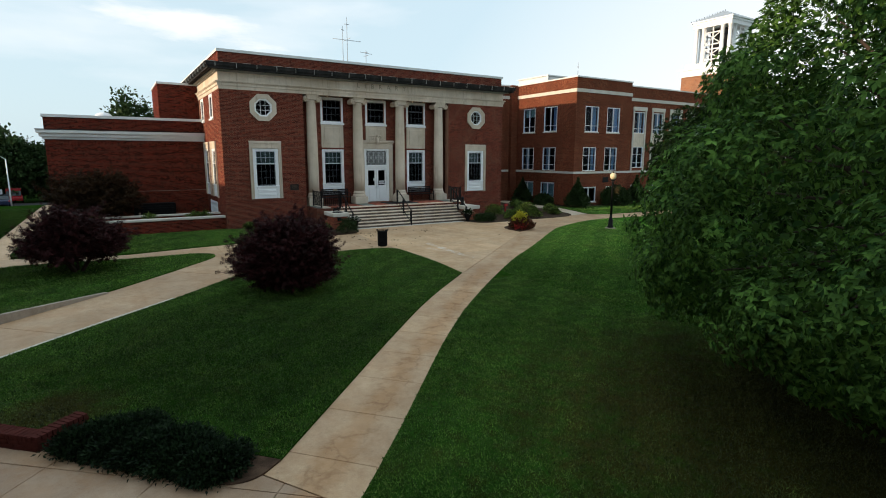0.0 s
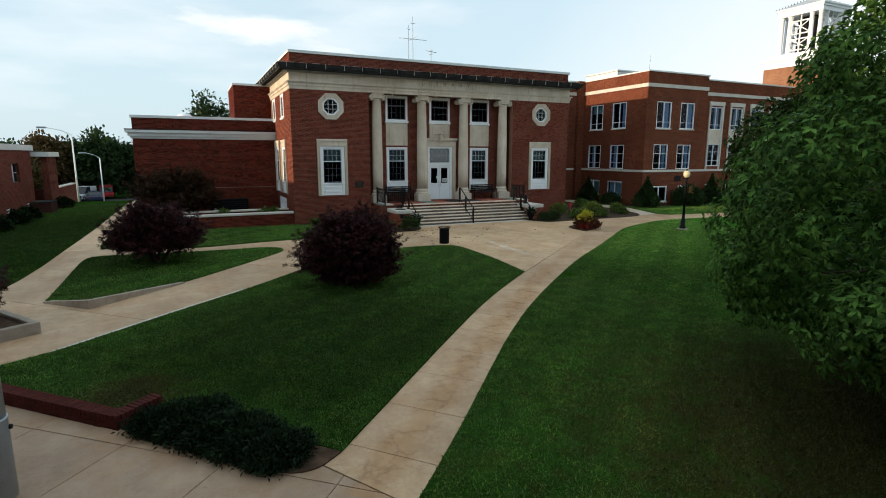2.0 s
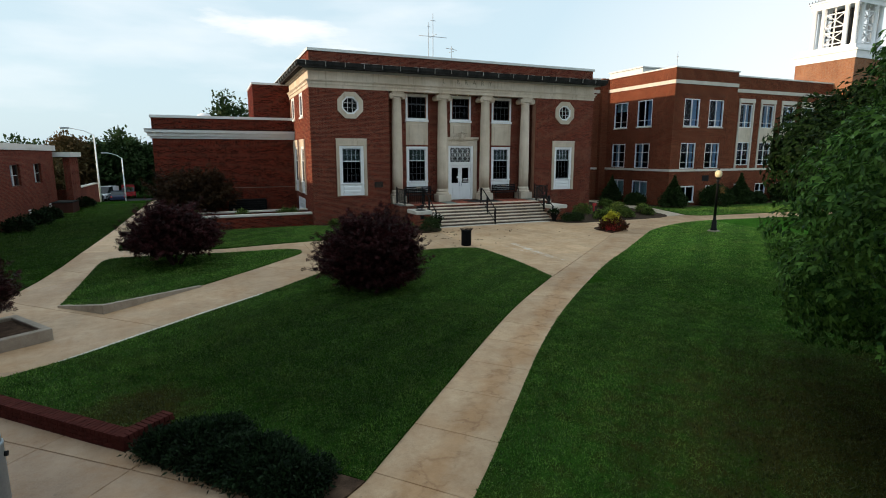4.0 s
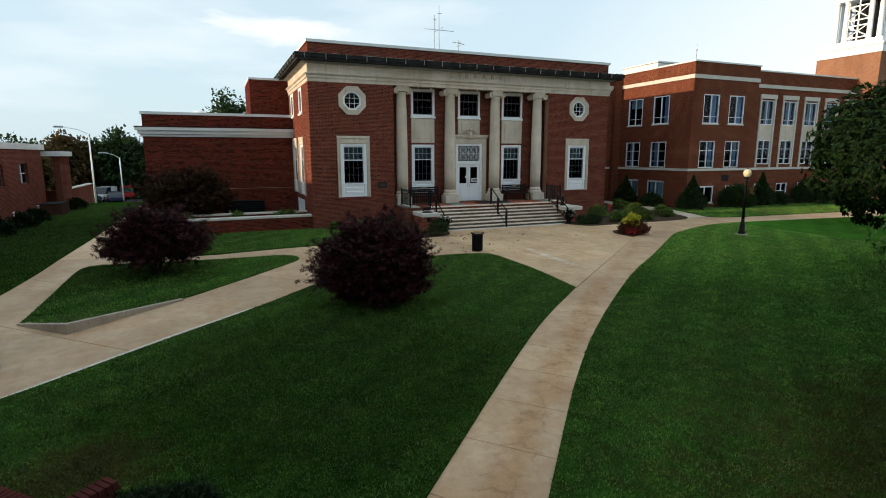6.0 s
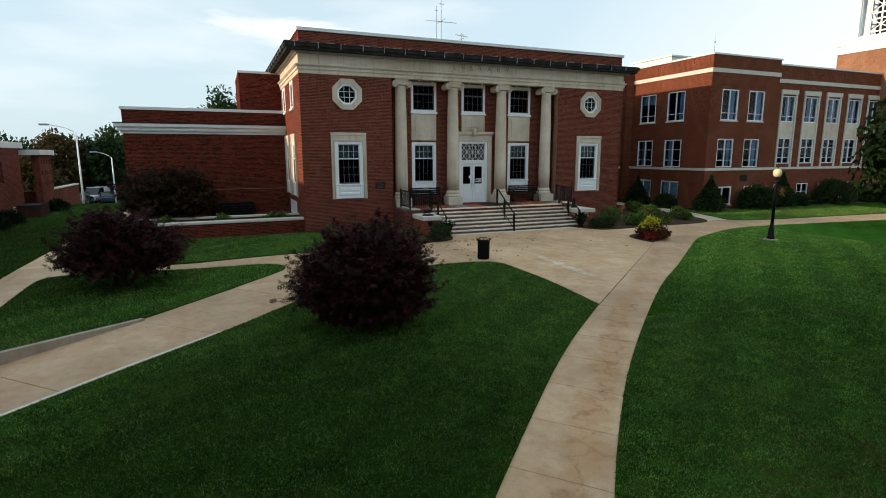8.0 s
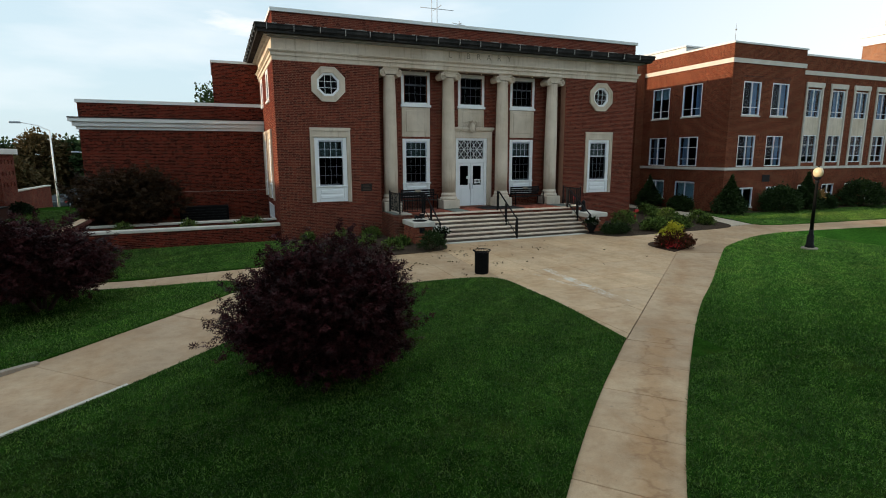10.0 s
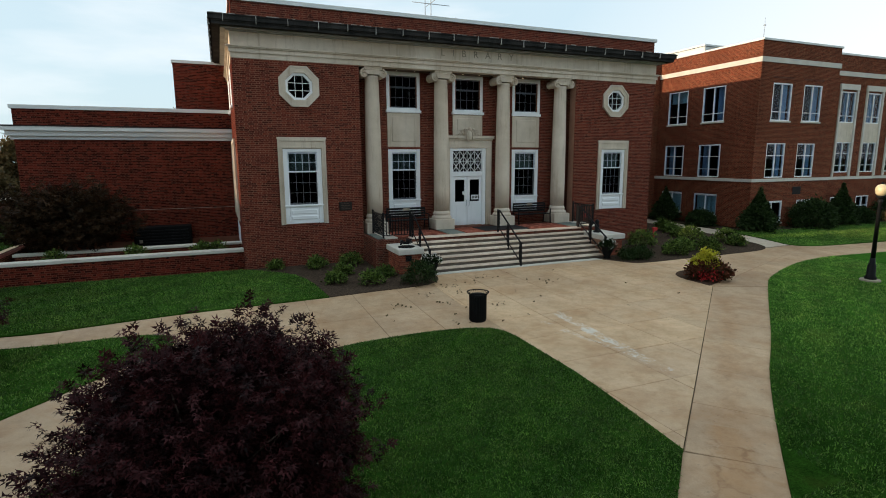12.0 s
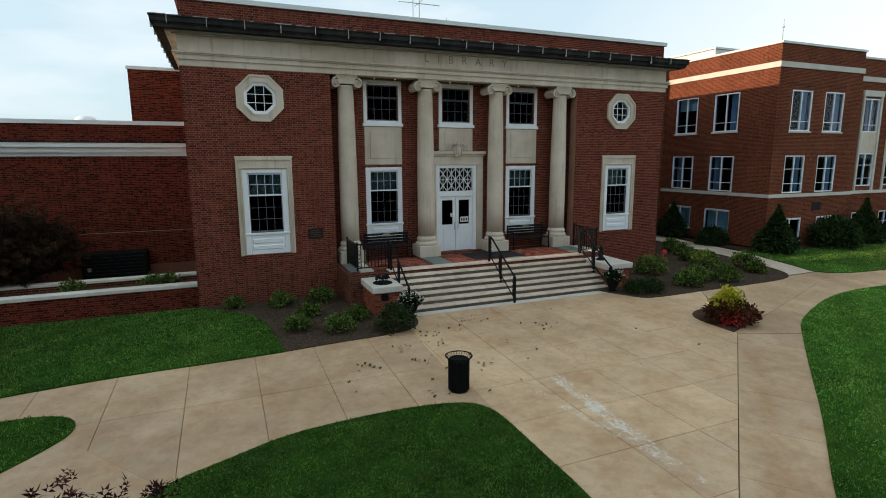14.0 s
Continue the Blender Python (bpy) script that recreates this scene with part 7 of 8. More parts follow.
for s in range(4):
    bm = bmesh.new()
    x0, x1 = c0 + 0.92 - TS / 2, c1 - 0.92 - TS / 2
    for u in (x0, 0, x1):
        box(bm, u - 0.05, u + 0.05, -c1 + TS / 2 + 0.0, -c1 + TS / 2 + 0.08, 13.25, 16.6)
    for z in (13.6, 14.55, 15.0, 16.1):
        box(bm, x0, x1, -c1 + TS / 2, -c1 + TS / 2 + 0.08, z - 0.05, z + 0.05)
    for za, zb in ((13.65, 14.55), (15.05, 16.1)):
        tube_into(bm, [(x0, -c1 + TS / 2 + 0.04, za), (x1, -c1 + TS / 2 + 0.04, zb)], 0.05, 4)
        tube_into(bm, [(x0, -c1 + TS / 2 + 0.04, zb), (x1, -c1 + TS / 2 + 0.04, za)], 0.05, 4)
    part("lattice", bm, M_WHITE, tower, "white crossed lattice screen", pose(TX + TS / 2, TY + TS / 2, 0, 0, 0, 90 * s))
# solid black box added to paint the dark inside of the belfry
part("bell_frame", boxes((TX + 1.7, TX + TS - 1.7, TY + 1.7, TY + TS - 1.7, 13.25, 16.5)), M_BLACK, tower, "black core added for the dark inside of the belfry")
part("entablature", boxes((TX + 0.55, TX + TS - 0.55, TY + 0.55, TY + TS - 0.55, 16.6, 16.95), (TX + 0.47, TX + TS - 0.47, TY + 0.47, TY + TS - 0.47, 16.95, 17.15), (TX + 0.38, TX + TS - 0.38, TY + 0.38, TY + TS - 0.38, 17.15, 17.28)), M_WHITE, tower)
bm = bmesh.new()
e = [bm.verts.new((TX + a, TY + b, 17.28)) for a, b in ((0.38, 0.38), (TS - 0.38, 0.38), (TS - 0.38, TS - 0.38), (0.38, TS - 0.38))]
top = bm.verts.new((TX + TS / 2, TY + TS / 2, 18.3))
bm.faces.new(e[::-1])
for i in range(4):
    bm.faces.new((e[i], e[(i + 1) % 4], top))
part("roof", bm, M_STEEL, tower, "low grey pyramid roof")
bm = bmesh.new()
for i in range(14):
    t_ = i / 13
    p = Vector((TX + 0.38, TY + TS - 0.38, 17.3)).lerp(Vector((TX + TS / 2, TY + TS / 2, 18.3)), t_)
    tube_into(bm, [p, p + Vector((0.03, 0.0, 0.14))], 0.04, 4, 0.015)
part("ridge_spikes", bm, M_BLACK, tower, "row of small dark spikes on the roof hip")

# roof antennas
def antenna(x, y, z, h, arms, label):
    a = thing("antenna", label, "antenna", "roof antennas", m=pose(x, y, z))
    part("mast", tube([(0, 0, 0), (0, 0, h)], 0.035, 6, 0.02), M_STEEL, a)
    for zz, l, ang in arms:
        c, s = math.cos(radians(ang)), math.sin(radians(ang))
        part("arm", tube([(-l * c, -l * s, zz), (l * c, l * s, zz)], 0.022, 5), M_STEEL, a)
    return a


antenna(16.73, 40.4, 9.0, 5.6, [(3.95, 1.15, 0), (4.0, 0.7, 90), (5.1, 0.2, 0)], "tall thin mast antenna on the library roof")
antenna(16.45, 40.6, 9.0, 5.0, [(4.7, 0.2, 30)], "thin mast antenna on the library roof")
antenna(18.28, 40.4, 9.0, 3.35, [(3.15, 0.62, 20), (2.95, 0.25, 110), (3.2, 0.2, 110)], "short aerial on the library roof")

# ---- annex ----
AX = -9.42
annex = thing("annex", "single-storey red brick annex with a flat white fascia", "building", kind="structure")
a_holes = [(36.5, 38.15, 2.35, 3.55), (40.7, 42.3, 2.35, 3.55), (32.2, 33.8, 2.35, 3.55)]
part("wall", wall_mesh(20.0, 45.3, 0.0, 4.35, 0.3, a_holes), M_BRICK_ANNEX, annex, "bright red brick wall", FACE_EAST(AX, 0))
part("wall", boxes((-24, AX, 45.0, 45.3, 0, 4.35), (-24, AX, 20.0, 20.3, 0, 4.35), (-24, -23.7, 20.3, 45.0, 0, 4.35)), M_BRICK_ANNEX, annex)
part("fascia", boxes((-24.3, AX + 0.08, 19.5, 45.95, 4.35, 4.70)), M_COPING, annex, "pale metal fascia")
part("inner_wall", boxes((-14.1, -14.0, 20.3, 45, 0, 4.3)), M_INTERIOR, annex)
aw = hall_window("dark metal-framed annex window with a white cross bar", "annex windows", 1.62, 1.2, True, (0.5,), 0.05, plain("dark_brown_frame", (0.05, 0.03, 0.022), 0.5))
aw.matrix_basis = FACE_EAST(AX - 0.12, 37.33) @ pose(0, 0, 2.35)
copy_thing(aw, FACE_EAST(AX - 0.12, 41.5) @ pose(0, 0, 2.35))
copy_thing(aw, FACE_EAST(AX - 0.12, 33.0) @ pose(0, 0, 2.35))
for y in (39.0, 43.4):
    part("crawl_vent", boxes((AX - 0.01, AX + 0.03, y - 0.35, y + 0.35, 0.55, 0.62), (AX - 0.01, AX + 0.03, y - 0.35, y + 0.35, 0.70, 0.77), (AX - 0.01, AX + 0.03, y - 0.35, y + 0.35, 0.85, 0.92)), M_COPING, annex, "pale louvred vent")
portico = thing("portico", "brick portico with a pierced pillar and thin roof", "portico", kind="structure")
part("roof_slab", boxes((-12.5, -8.50, 45.95, 49.3, 3.94, 4.27)), M_COPING, portico, "pale roof slab")
holes = [(46.85 + 0.60 * i, 47.05 + 0.60 * i, z, z + 0.26) for i in range(4) for z in (1.95, 2.65, 3.35)]
part("pillar", wall_mesh(46.55, 49.15, 0.0, 3.94, 0.4, holes), M_BRICK_ANNEX, portico, "pierced red brick pillar", FACE_EAST(-8.72, 0))
part("screen_wall", boxes((-12.5, -9.13, 48.7, 49.0, 0, 1.5)), M_BRICK_ANNEX, portico)
part("garden_wall", boxes((-9.22, -8.92, 49.16, 57.2, -0.8, 1.55)), M_BRICK_ANNEX, portico, "low red brick wall")
part("garden_cap", boxes((-9.28, -8.86, 49.16, 57.2, 1.55, 1.63)), M_STONE_TRIM, portico, "pale cap")
unit = thing("utility_box", "dark brick-red utility box beside the annex", "utility box", m=pose(-8.80, 44.45, gz(0, 44)))
part("body", bevelled(boxes((-0.58, 0.58, -0.95, 0.95, 0, 0.70)), 0.02), grainy("dull_red_brown_metal", (0.05, 0.022, 0.018), (0.09, 0.04, 0.03), 2, 30, 0.7), unit)
part("lid", boxes((-0.62, 0.62, -1.0, 1.0, 0.70, 0.76)), M_DARK_GUTTER, unit)
for k, (x, y) in enumerate([(-8.7, 40.0), (-8.6, 37.2), (-8.7, 34.0), (-8.2, 47.4)]):
    shrub("bush", "small dark bush at the foot of the annex", "shrub", (x, y), (0.55, 0.7, 0.5), 150, 10, 0.12, "oval", M_YEW, 500 + k, 0.08, "annex bushes")


# unseen blocks added to the west and behind the camera to shade the grounds
west = thing("west_building", "unseen plain brick blocks added to shade the campus", "building", kind="structure")
part("wall", boxes((-40, -28, -45, 62.0, -1.5, 8.0)), M_BRICK_ANNEX, west)
part("wall", boxes((-24, -8, -24, 9.0, 0, 8.6), (-8, 5, -24, -3.5, 0, 6.0)), M_BRICK_ANNEX, west)
part("coping", boxes((-40.1, -27.9, -45.1, 62.1, 8.0, 8.2)), M_COPING, west)
# taller stretch, added to keep low sun off the lamp lawn and cheek wall
part("upper_storey", boxes((-39, -29, 13.0, 32.0, 8.2, 10.9)), M_BRICK_ANNEX, west, "unseen block added to keep sun off the lamp lawn")


# ---- street lamps and cars ----
def street_lamp(x, y, h, arm, label):
    s = thing("street_lamp", label, "street lamp", "street lamps", m=pose(x, y, gz(x, y)))
    part("pole", tube([(0, 0, 0), (0, 0, h * 0.5), (0, 0, h)], 0.09, 10, 0.06), M_WHITE, s)
    part("arm", tube([(0, 0, h - 0.05), (-arm * 0.4, 0, h + 0.35), (-arm, 0, h + 0.6)], 0.032, 8), M_WHITE, s)
    part("lantern", bevelled(boxes((-arm - 0.75, -arm, -0.16, 0.16, h + 0.52, h + 0.68)), 0.04), M_STEEL, s)


street_lamp(-9.55, 61.6, 6.5, 1.9, "tall white street lamp beside the car park")
street_lamp(-9.7, 79.0, 5.7, 1.4, "tall white street lamp beside the car park")
M_RUBBER = plain("tyre_rubber", (0.012, 0.012, 0.013), 0.8)


def car(at, turn, paint, label, l=4.4, w=1.75, h=1.45, van=False):
    c = thing("car", label, "car", "parked cars", m=pose(*at, gz(*at) + 0.01, 0, 0, turn))
    e = l / 2
    top = [(-e * 0.92, 0.92), (-e * 0.80 if van else -e * 0.62, h - 0.05), (-e * 0.7 if van else -e * 0.45, h), (e * 0.18, h), (e * 0.48, 0.95)]
    prof = [(-e, 0.30), (-e * 1.0, 0.75)] + [(-e * 0.92, 0.92), (e * 0.48, 0.95), (e * 0.96, 0.78), (e, 0.55), (e * 0.97, 0.28)]
    bm = prism(prof, -w / 2, w / 2, "y")
    part("body", bevelled(bm, 0.05, 2), paint, c)
    bm = prism([top[0], top[-1], top[3], top[2], top[1]], -w / 2 + 0.12, w / 2 - 0.12, "y")
    part("cabin", bevelled(bm, 0.04), plain("car_glass_dark", (0.02, 0.025, 0.03), 0.08), c, "dark glazed cabin")
    part("roof", bevelled(boxes((top[2][0], top[3][0], -w / 2 + 0.13, w / 2 - 0.13, h - 0.02, h + 0.03)), 0.02), paint, c)
    if van:
        part("rear_panel", bevelled(boxes((-e * 0.84, -e * 0.18, -w / 2 + 0.09, w / 2 - 0.09, 0.90, h - 0.01)), 0.05, 2), paint, c, "painted rear body over the wheels")
    for sx in (-0.62, 0.64):
        for sy in (-1, 1):
            wheel = part("wheel", lathe([(0.20, -0.11), (0.32, -0.10), (0.34, 0.0), (0.32, 0.10), (0.20, 0.11)], 18), M_RUBBER, c, m=pose(sx * e, sy * (w / 2 - 0.1), 0.34, 90, 0, 0))
            part("rim", lathe([(0.02, -0.115), (0.2, -0.12), (0.2, 0.12), (0.02, 0.115)], 12), M_STEEL, wheel)
    for sy in (-1, 1):
        part("tail_light", boxes((-e - 0.02, -e + 0.03, sy * w * 0.42 - 0.08, sy * w * 0.42 + 0.08, 0.62, 0.82)), M_FIRE, c)
        part("headlight", boxes((e - 0.05, e + 0.01, sy * w * 0.38 - 0.12, sy * w * 0.38 + 0.12, 0.58, 0.70)), M_WHITE, c)
    return c


P_WHITE, P_BLUE, P_RED, P_GREY = plain("white_car_paint", (0.75, 0.76, 0.78), 0.25), plain("dark_blue_car_paint", (0.02, 0.03, 0.07), 0.2), plain("red_car_paint", (0.35, 0.02, 0.025), 0.25), plain("grey_car_paint", (0.06, 0.07, 0.07), 0.25)
car((-12.9, 85.5), 250, P_WHITE, "white sport utility car parked beyond the lawn", 4.5, 1.9, 1.85, True)
car((-11.2, 83.0), 100, P_BLUE, "dark blue saloon car parked beyond the lawn", 4.2, 1.75, 1.4)
car((-10.6, 89.5), 95, P_RED, "red car parked beyond the lawn", 4.3, 1.8, 1.9, True)
car((-13.6, 81.0), 90, P_GREY, "dark grey parked car behind the lamp", 4.4, 1.75, 1.5)
car((-19.5, 80.0), 90, P_WHITE, "white parked car behind the annex", 4.4, 1.75, 1.5)

# ---- kerbs, planter, near pole ----
kerb = thing("kerb_wall", "tapering concrete kerb round the lawn wedge", "kerb", kind="structure")


def tapered(a, b, za, zb, w, z0):
    """A low wall from a to b whose top runs from za to zb."""
    a, b = Vector((*a, 0)), Vector((*b, 0))
    d = (b - a).normalized()
    n = Vector((-d.y, d.x, 0)) * w
    bm = bmesh.new()
    lo = [bm.verts.new(p + Vector((0, 0, z0))) for p in (a, b, b + n, a + n)]
    hi = [bm.verts.new(p + Vector((0, 0, z))) for p, z in ((a, za), (b, zb), (b + n, zb), (a + n, za))]
    bm.faces.new(lo[::-1])
    bm.faces.new(hi)
    for i in range(4):
        bm.faces.new((lo[i], lo[(i + 1) % 4], hi[(i + 1) % 4], hi[i]))
    return bm


part("kerb_run", tapered((-3.56, 17.58), (-2.32, 16.36), 0.10, 0.29, 0.13, 0.0), M_KERB, kerb)
part("kerb_run", tapered((-2.32, 16.36), (-0.05, 18.52), 0.29, 0.09, 0.13, 0.0), M_KERB, kerb)
edge = thing("lawn_edging", "thin pale concrete edging along the lawn", "kerb", kind="structure")
for a, b in (((-3.22, 12.23), (-0.09, 15.30)), ((-0.09, 15.30), (1.6, 16.82))):
    part("edging_run", tapered(a, b, 0.075, 0.075, 0.07, 0.0), M_STONE_TRIM, edge)
planter = thing("raised_bed", "square raised bed with a thick concrete rim", "raised bed", kind="structure", m=pose(-4.3, 14.85, 0, 0, 0, 34))
for a, b in (((-0.95, 0.95, -0.95, -0.78), 0), ((-0.95, 0.95, 0.78, 0.95), 0), ((-0.95, -0.78, -0.78, 0.78), 0), ((0.78, 0.95, -0.78, 0.78), 0)):
    part("rim", bevelled(boxes((*a, 0.0, 0.32)), 0.015), M_KERB, planter)
part("soil", boxes((-0.78, 0.78, -0.78, 0.78, 0.0, 0.24)), M_SOIL, planter)
cut_leaf_maple("young purple-leaved maple in the raised bed", (-4.55, 15.1), 0.95, 1.85, 1.1, 0.6, 420, 22, 0.085, M_LEAF_PURPLE, 71, 3, 0.035, 0.25)
pole = thing("steel_pole", "thick grey painted steel pole on the paving", "pole", m=pose(-1.99, 7.56, 0.05))
part("lower_tube", lathe([(0.20, 0.0), (0.20, 0.98), (0.204, 0.985), (0.204, 1.0), (0.188, 1.005)], 24), M_STEEL, pole)
part("upper_tube", lathe([(0.187, 1.0), (0.165, 7.5)], 24), M_STEEL, pole)
part("bolt", lathe([(0.03, 0.0), (0.03, 0.03)], 8), M_BLACK, pole, m=pose(0.198, 0.02, 0.86, 0, 90, 0))


# ---- urns on the cheek walls ----
def urn(at, z, r, h, label, sparse, seed):
    u = thing("urn", label, "urn", "porch urns", m=pose(*at, z))
    part("bowl", lathe([(r * 0.55, 0), (r * 0.6, 0.03), (r * 0.4, h * 0.2), (r * 0.8, h * 0.6), (r, h * 0.95), (r * 1.05, h), (r * 0.9, h * 0.96), (r * 0.6, h * 0.8)], 18), M_BLACK_PLASTIC, u)
    if sparse:
        rng = np.random.default_rng(seed)
        pts, out, mids = crown_points(rng, (0, 0, h), (r * 1.15, r * 1.15, r * 0.8), 90, 7, 0.05, 0.4, -0.1)
        ob = new("foliage", leaf_mesh("foliage", pts, 0.08, "oval", M_LEAF_SHADED, rng, 0.1, out))
        ob.parent = u
        ob = new("blossom", leaf_mesh("blossom", pts[::sparse] + out[::sparse] * 0.08, 0.062, "oval", M_PETAL, rng, -0.3, out[::sparse]))
        ob.parent = u
        tagged(ob, "small white blossoms")
    return u


urn((11.36, 26.86), gz(0, 27), 0.25, 0.5, "black pot with white flowers at the foot of the steps", 3, 600)
urn((18.96, 27.02), gz(0, 27), 0.25, 0.5, "black pot with pale flowers at the foot of the steps", 9, 601)
wreath = thing("ornament", "dark coiled metal ornament on the cheek wall cap", "ornament", m=pose(10.80, 27.85, 1.10))
bm = bmesh.new()
rngo = np.random.default_rng(5)
for k in range(9):
    a = k * 0.7
    tube_into(bm, [(0.22 * math.cos(a + t) * (1 - 0.03 * k), 0.22 * math.sin(a + t), 0.05 + 0.02 * k + 0.12 * rngo.random()) for t in (0, 0.6, 1.2, 1.8)], 0.028, 5)
part("coils", bm, M_BLACK, wreath)
part("foot", lathe([(0.3, 0.0), (0.3, 0.02), (0.2, 0.04)], 16), M_BLACK_PLASTIC, wreath)
statue = solid("ornament", lathe([(0.16, 0), (0.17, 0.04), (0.08, 0.10), (0.11, 0.25), (0.07, 0.36), (0.10, 0.44), (0.03, 0.55)], 14), M_BLACK, "small dark metal ornament on the cheek wall cap", "ornament", "", pose(19.35, 28.2, 1.10))

# ---- porch ceiling lamps ----
M_BULB = plain("lit_downlight", (1.0, 0.80, 0.52), 0.4, 0.0, 3.0)
for c in BAYS:
    for s in (-0.35, 0.4):
        d = solid("downlight", lathe([(0.016, 0.018), (0.018, 0.028), (0.016, 0.034)], 12), M_BULB, "small lit downlight in the porch ceiling", "lamp", "", pose(c + s, 31.12, 7.600), "porch downlights")

# ---- grass blades ----
def inside(px, py, poly):
    c = np.zeros(len(px), bool)
    for (x0, y0), (x1, y1) in zip(poly, poly[1:] + poly[:1]):
        hit = (y0 > py) != (y1 > py)
        c ^= hit & (px < (x1 - x0) * (py - y0) / (y1 - y0 + 1e-12) + x0)
    return c


def blades(poly, area, density, seed, label, extra=None, size=0.046):
    """Tufts of upright grass over part of a lawn."""
    rng = np.random.default_rng(seed)
    x0, x1, y0, y1 = area
    n = int((x1 - x0) * (y1 - y0) * density)
    px, py = rng.uniform(x0, x1, n), rng.uniform(y0, y1, n)
    k = inside(px, py, poly)
    px, py = px[k], py[k]
    s = np.clip((py - 20.0) / 7.5, 0, 1)
    pz = 0.05 + 0.15 * s * s * (3 - 2 * s) + 0.028
    if extra:
        pz = pz + np.array([extra(a, b) for a, b in zip(px, py)])
    me = leaf_mesh("grass", np.stack([px, py, pz], 1), size, "blade", M_BLADE, rng, -1.1, None, 0.45)
    return tagged(new("grass", me), label, "grass", "", "stuff")


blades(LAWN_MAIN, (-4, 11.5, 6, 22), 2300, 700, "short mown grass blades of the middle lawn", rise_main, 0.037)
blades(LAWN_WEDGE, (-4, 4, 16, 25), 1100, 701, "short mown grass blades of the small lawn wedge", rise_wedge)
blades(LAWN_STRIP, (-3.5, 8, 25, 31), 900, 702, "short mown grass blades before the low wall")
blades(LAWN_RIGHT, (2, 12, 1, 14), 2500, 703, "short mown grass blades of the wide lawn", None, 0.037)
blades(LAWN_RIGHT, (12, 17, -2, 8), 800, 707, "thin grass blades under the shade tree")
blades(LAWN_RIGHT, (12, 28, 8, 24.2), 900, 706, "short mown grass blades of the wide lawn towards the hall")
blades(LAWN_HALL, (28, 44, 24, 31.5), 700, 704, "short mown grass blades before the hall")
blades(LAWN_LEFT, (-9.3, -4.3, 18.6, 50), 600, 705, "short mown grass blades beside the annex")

# ---- fallen leaves on the plaza ----
rngf = np.random.default_rng(9)
CLUSTERS = [(10.3, 25.5), (10.25, 24.6), (11.25, 25.3), (11.3, 24.6), (10.4, 23.7), (12.0, 23.0), (9.2, 23.9), (12.9, 26.0), (14.6, 24.8)]
for k in range(110):
    x, y = rngf.uniform(8.6, 18.0), rngf.uniform(21.4, 26.8)
    if k < 72:
        at = CLUSTERS[k % len(CLUSTERS)]
        x, y = at[0] + rngf.normal() * 0.17, at[1] + rngf.normal() * 0.12
    if k == 0:
        me0 = leaf_mesh("fallen_leaf", np.zeros((1, 3)), 0.075, "maple", leaf_material("dry_leaf", (0.06, 0.045, 0.02), (0.12, 0.085, 0.035)), rngf, -0.2)
    fl = new("fallen_leaf", me0)
    fl.matrix_basis = pose(x, y, gz(x, y) + 0.014, rngf.uniform(-12, 12), rngf.uniform(-12, 12), rngf.uniform(0, 360))
    tagged(fl, "dry brown leaf lying on the concrete", "leaf", "fallen leaves")


# ---- paving slabs ----
def clip(poly, a, b, c):
    """Keeps the side of the polygon where a x + b y <= c."""
    out = []
    for (x0, y0), (x1, y1) in zip(poly, poly[1:] + poly[:1]):
        d0, d1 = a * x0 + b * y0 - c, a * x1 + b * y1 - c
        if d0 <= 0:
            out.append((x0, y0))
        if (d0 < 0 < d1) or (d1 < 0 < d0):
            t = d0 / (d0 - d1)
            out.append((x0 + t * (x1 - x0), y0 + t * (y1 - y0)))
    return out


M_JOINT = grainy("joint_dirt", (0.22, 0.150, 0.098), (0.38, 0.268, 0.180), 2.0, 60, 0.95)
pavement = thing("pavement", "worn tan concrete walks and plaza with tooled joints", "pavement", kind="structure")


def pave(poly, origin, angle, du, dv, gap=0.0055, material=M_CONCRETE):
    part("joint_bed", sheet(poly, -0.016, 0.03), M_JOINT, pavement, "sandy dirt in the joints")
    ca, sa = math.cos(radians(angle)), math.sin(radians(angle))
    us = [(x - origin[0]) * ca + (y - origin[1]) * sa for x, y in poly]
    vs = [-(x - origin[0]) * sa + (y - origin[1]) * ca for x, y in poly]
    o = origin[0] * ca + origin[1] * sa
    p = -origin[0] * sa + origin[1] * ca
    for i in range(math.floor(min(us) / du), math.ceil(max(us) / du)):
        for j in range(math.floor(min(vs) / dv), math.ceil(max(vs) / dv)):
            c = clip(poly, ca, sa, o + (i + 1) * du - gap)
            c = clip(c, -ca, -sa, -(o + i * du + gap)) if len(c) > 2 else c
            c = clip(c, -sa, ca, p + (j + 1) * dv - gap) if len(c) > 2 else c
            c = clip(c, sa, -ca, -(p + j * dv + gap)) if len(c) > 2 else c
            if len(c) < 3:
                continue
            area = abs(sum(a[0] * b[1] - b[0] * a[1] for a, b in zip(c, c[1:] + c[:1]))) / 2
            if area < 0.01:
                continue
            bm = bmesh.new()
            mx, my = sum(q[0] for q in c) / len(c), sum(q[1] for q in c) / len(c)
            dz = random.uniform(-0.002, 0.002)
            inner = [(x + (mx - x) * 0.008, y + (my - y) * 0.008) for x, y in c]
            rings = [[bm.verts.new((x, y, z(x, y) + dz)) for x, y in pts] for pts, z in ((c, lambda x, y: gz(x, y) - 0.06), (c, lambda x, y: gz(x, y) - 0.006), (inner, lambda x, y: gz(x, y)))]
            bm.faces.new(rings[2])
            for a, b in zip(rings, rings[1:]):
                for k in range(len(c)):
                    bm.faces.new((a[k], a[(k + 1) % len(c)], b[(k + 1) % len(c)], b[k]))
            part("slab", bm, material, pavement)


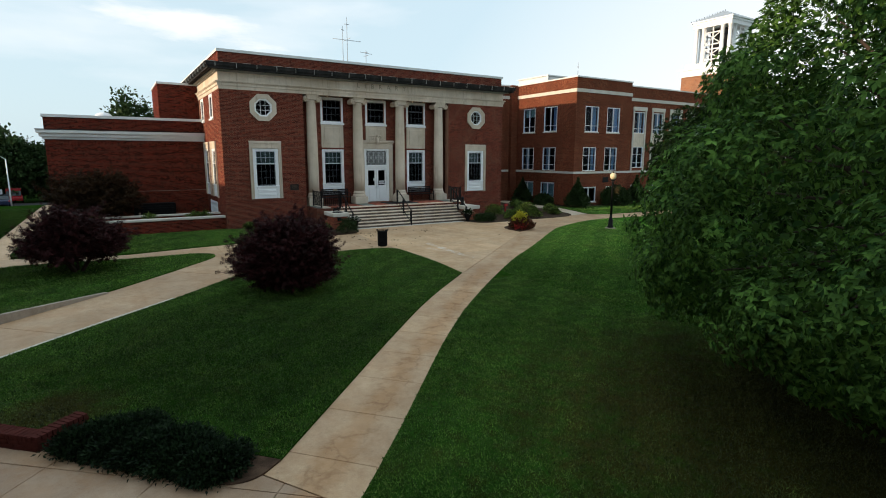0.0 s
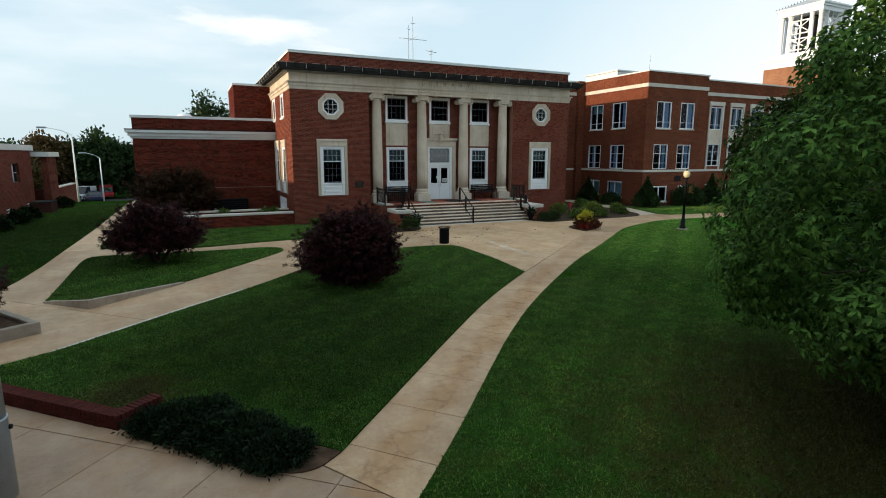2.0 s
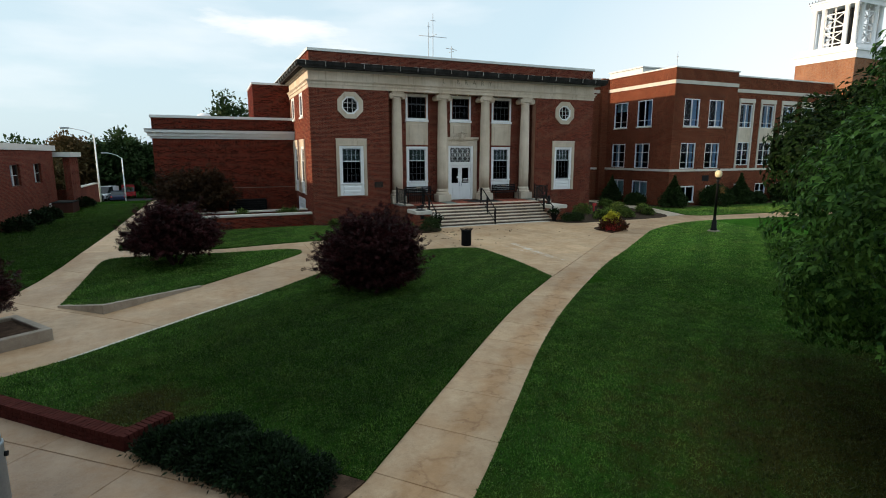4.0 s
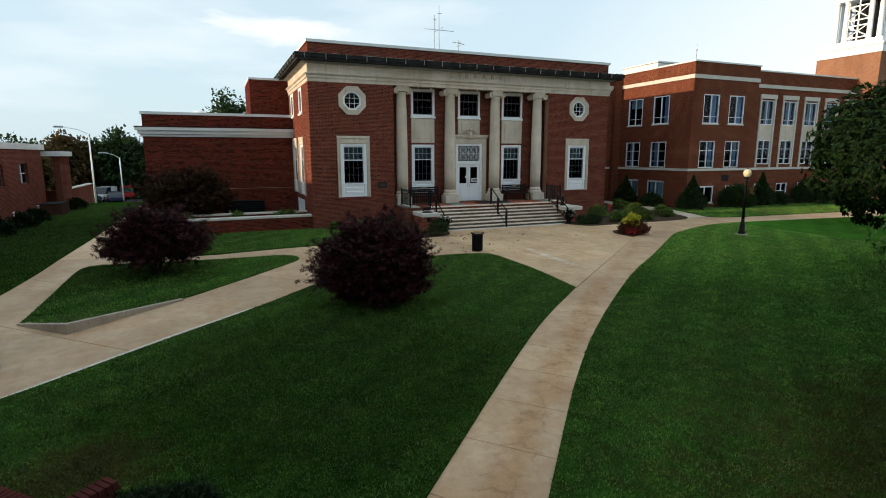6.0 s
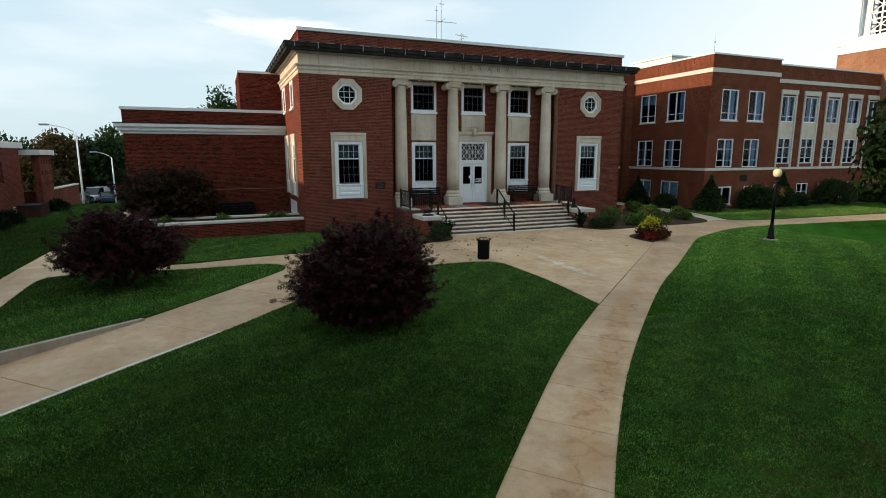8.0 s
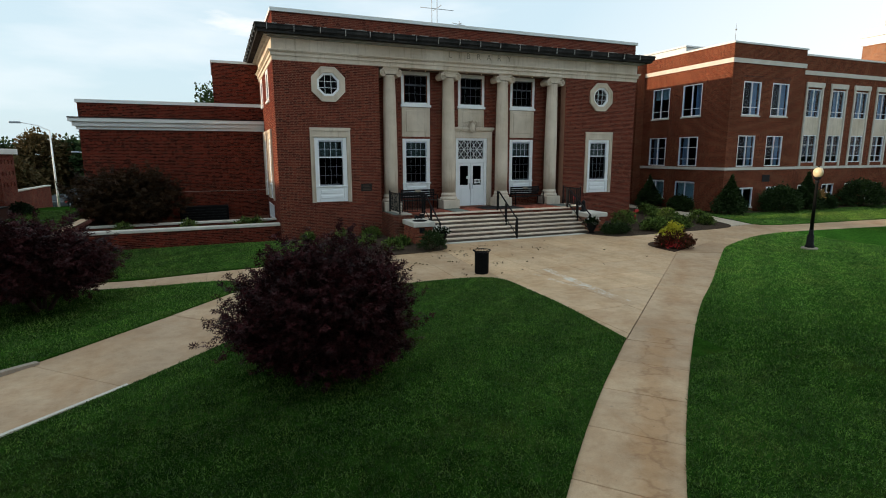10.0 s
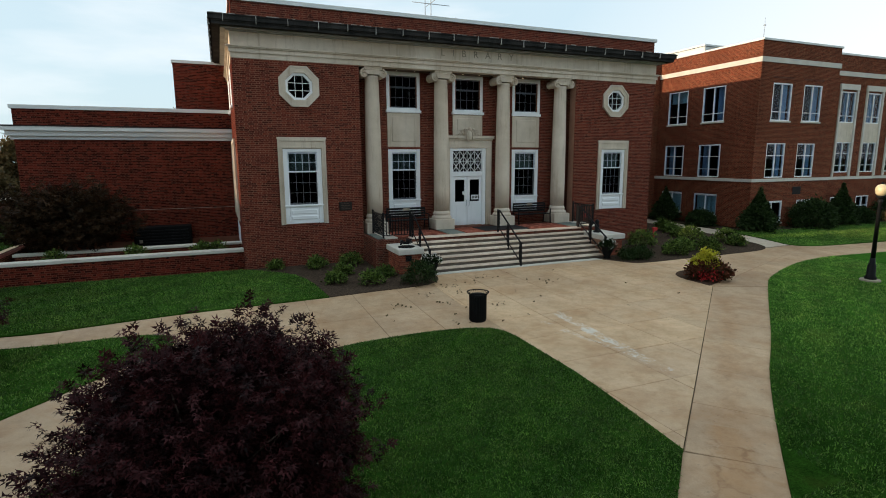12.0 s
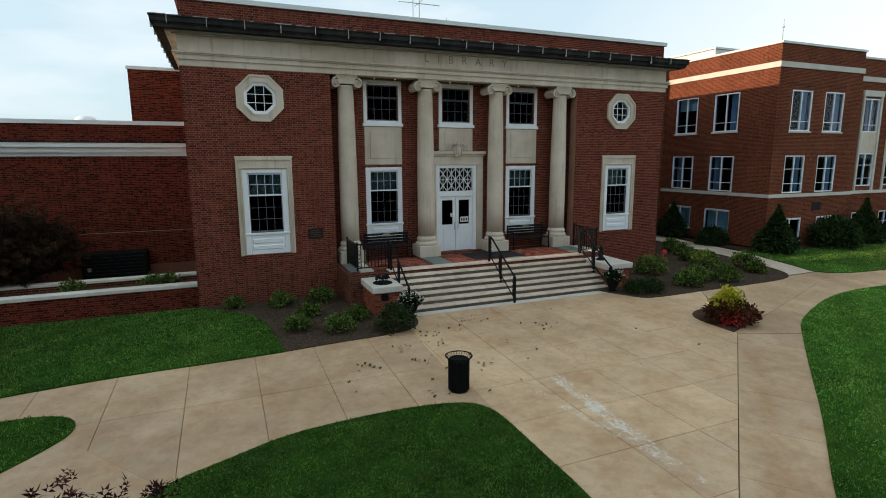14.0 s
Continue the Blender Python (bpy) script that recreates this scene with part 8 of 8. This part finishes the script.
pave([(1.6, 6.72), (2.5, 5.2), (11.65, 14.42), (10.4, 15.6)], (6.54, 8.08), 42, 1.345, 4.0, material=M_PATH_CONCRETE)
pave([(-12, 0), (-3, 0), (2.48, 5.2), (1.58, 6.7), (-2.9, 12.8), (-12, 12.8)], (-0.77, 8.28), 49, 3.0, 1.65, material=M_SHADED_CONCRETE)
pave([(-12, 12.8), (-2.2, 12.8), (5.45, 20.5), (2.65, 24.0), (-5.3, 24.0), (-12, 18.7)], (-3.0, 16.8), 45, 3.2, 3.6, material=M_WALK_CONCRETE)
pave([(5.45, 20.5), (11.0, 20.5), (11.0, 27.25), (2.65, 25.9), (2.65, 24.0)], (2.65, 23.27), 0, 1.41, 4.6, material=M_WALK_CONCRETE)
pave([(-5.3, 24.0), (2.65, 24.0), (2.65, 25.9), (-5.3, 25.9)], (2.65, 24.0), 0, 1.4, 3.0, material=M_WALK_CONCRETE)
pave([(10.70, 15.375), (19.21, 22.235), (22.0, 26.0), (19.3, 27.25), (11.0, 27.25)], (11.0, 20.33), 0, 1.5, 1.5)
pave([(10.708, 15.367), (11.65, 14.42), (21.1, 21.5), (19.22, 22.227)], (10.69, 15.34), 39, 1.75, 4.0, material=M_PATH_CONCRETE)
pave([(19.24, 22.25), (21.2, 21.5), (28.9, 23.5), (28.9, 26.3), (22.04, 26.0)], (19.2, 22.25), 20, 1.7, 1.7, material=M_PATH_CONCRETE)
pave([(28.9, 23.3), (62, 20.7), (62, 23.3), (44, 25.1), (28.9, 26.4)], (28.9, 24.0), -4, 1.6, 4.0, material=M_PATH_CONCRETE)
pave([(27.0, 26.35), (29.2, 26.42), (30.2, 30.3), (31.0, 38.2), (29.2, 38.2)], (28.0, 26.35), 80, 1.4, 4.0, material=M_PALE_CONCRETE)
pave([(-5.32, 25.92), (-3.3, 25.92), (-3.3, 71), (-5.4, 71)], (-5.3, 25.9), 0, 4.0, 1.5)


# ---- brick pieces of the planter wall and the porch floor ----
def brick_mesh(l, w, h, material):
    return mesh_of("brick", bevelled(boxes((0, l, 0, w, 0, h)), 0.004), material)


M_EDGE_BRICK = grainy("dark_red_edge_brick", (0.040, 0.011, 0.009), (0.090, 0.024, 0.019), 6, 80, 0.85, bump=0.35)
n_ = Nodes("varied_paver", 0.85)
n_.color(n_.ramp(n_.add("ShaderNodeObjectInfo").outputs["Random"], (0.0, (0.15, 0.042, 0.03)), (0.5, (0.26, 0.078, 0.05)), (1.0, (0.36, 0.13, 0.09))))
n_.bump(n_.noise(70), 0.3, 0.004)
M_VARIED = n_.mat
edge_wall = thing("brick_edging_wall", "low dark red brick retaining wall of the lawn", "wall", kind="structure")
part("core", tapered((-3.6, 11.48), (-0.9, 8.78), 0.21, 0.21, 0.20, 0.0), M_EDGE_BRICK, edge_wall, "mortared brick core")
part("core", tapered((-0.9, 8.78), (-0.3, 9.3), 0.21, 0.21, 0.20, 0.0), M_EDGE_BRICK, edge_wall, "mortared brick core")
header = brick_mesh(0.066, 0.225, 0.08, M_EDGE_BRICK)
stretcher = brick_mesh(0.195, 0.03, 0.058, M_EDGE_BRICK)
for a, b in (((-3.6, 11.48), (-0.9, 8.78)), ((-0.9, 8.78), (-0.3, 9.3))):
    L = math.hypot(b[0] - a[0], b[1] - a[1])
    turn = math.degrees(math.atan2(b[1] - a[1], b[0] - a[0]))
    base_m = pose(a[0], a[1], 0, 0, 0, turn)
    for k in range(int(L / 0.078)):
        ob = new("brick", header)
        ob.parent = edge_wall
        ob.matrix_basis = base_m @ pose(k * 0.078, -0.015, 0.196 + random.uniform(-0.003, 0.003), 0, 0, random.uniform(-1, 1))
    for row in range(3):
        for k in range(int((L - 0.1) / 0.207)):
            ob = new("brick", stretcher)
            ob.parent = edge_wall
            ob.matrix_basis = base_m @ pose(k * 0.207 + 0.10 * (row % 2), -0.012, 0.0 + 0.065 * row)
paver = brick_mesh(0.196, 0.096, 0.03, M_VARIED)
count = 0
for x0, x1 in ((10.82, 13.04), (13.78, 15.92), (16.65, 18.82)):
    y, row = STEP_TOP_Y + 0.36, 0
    while y < LY + 0.1:
        x = x0 + (0.10 if row % 2 else 0.0)
        while x + 0.2 < x1:
            ob = new("brick", paver)
            ob.parent = porch
            ob.matrix_basis = pose(x, y, PORCH - 0.030)
            x += 0.202
            count += 1
        y += 0.152
        row += 1
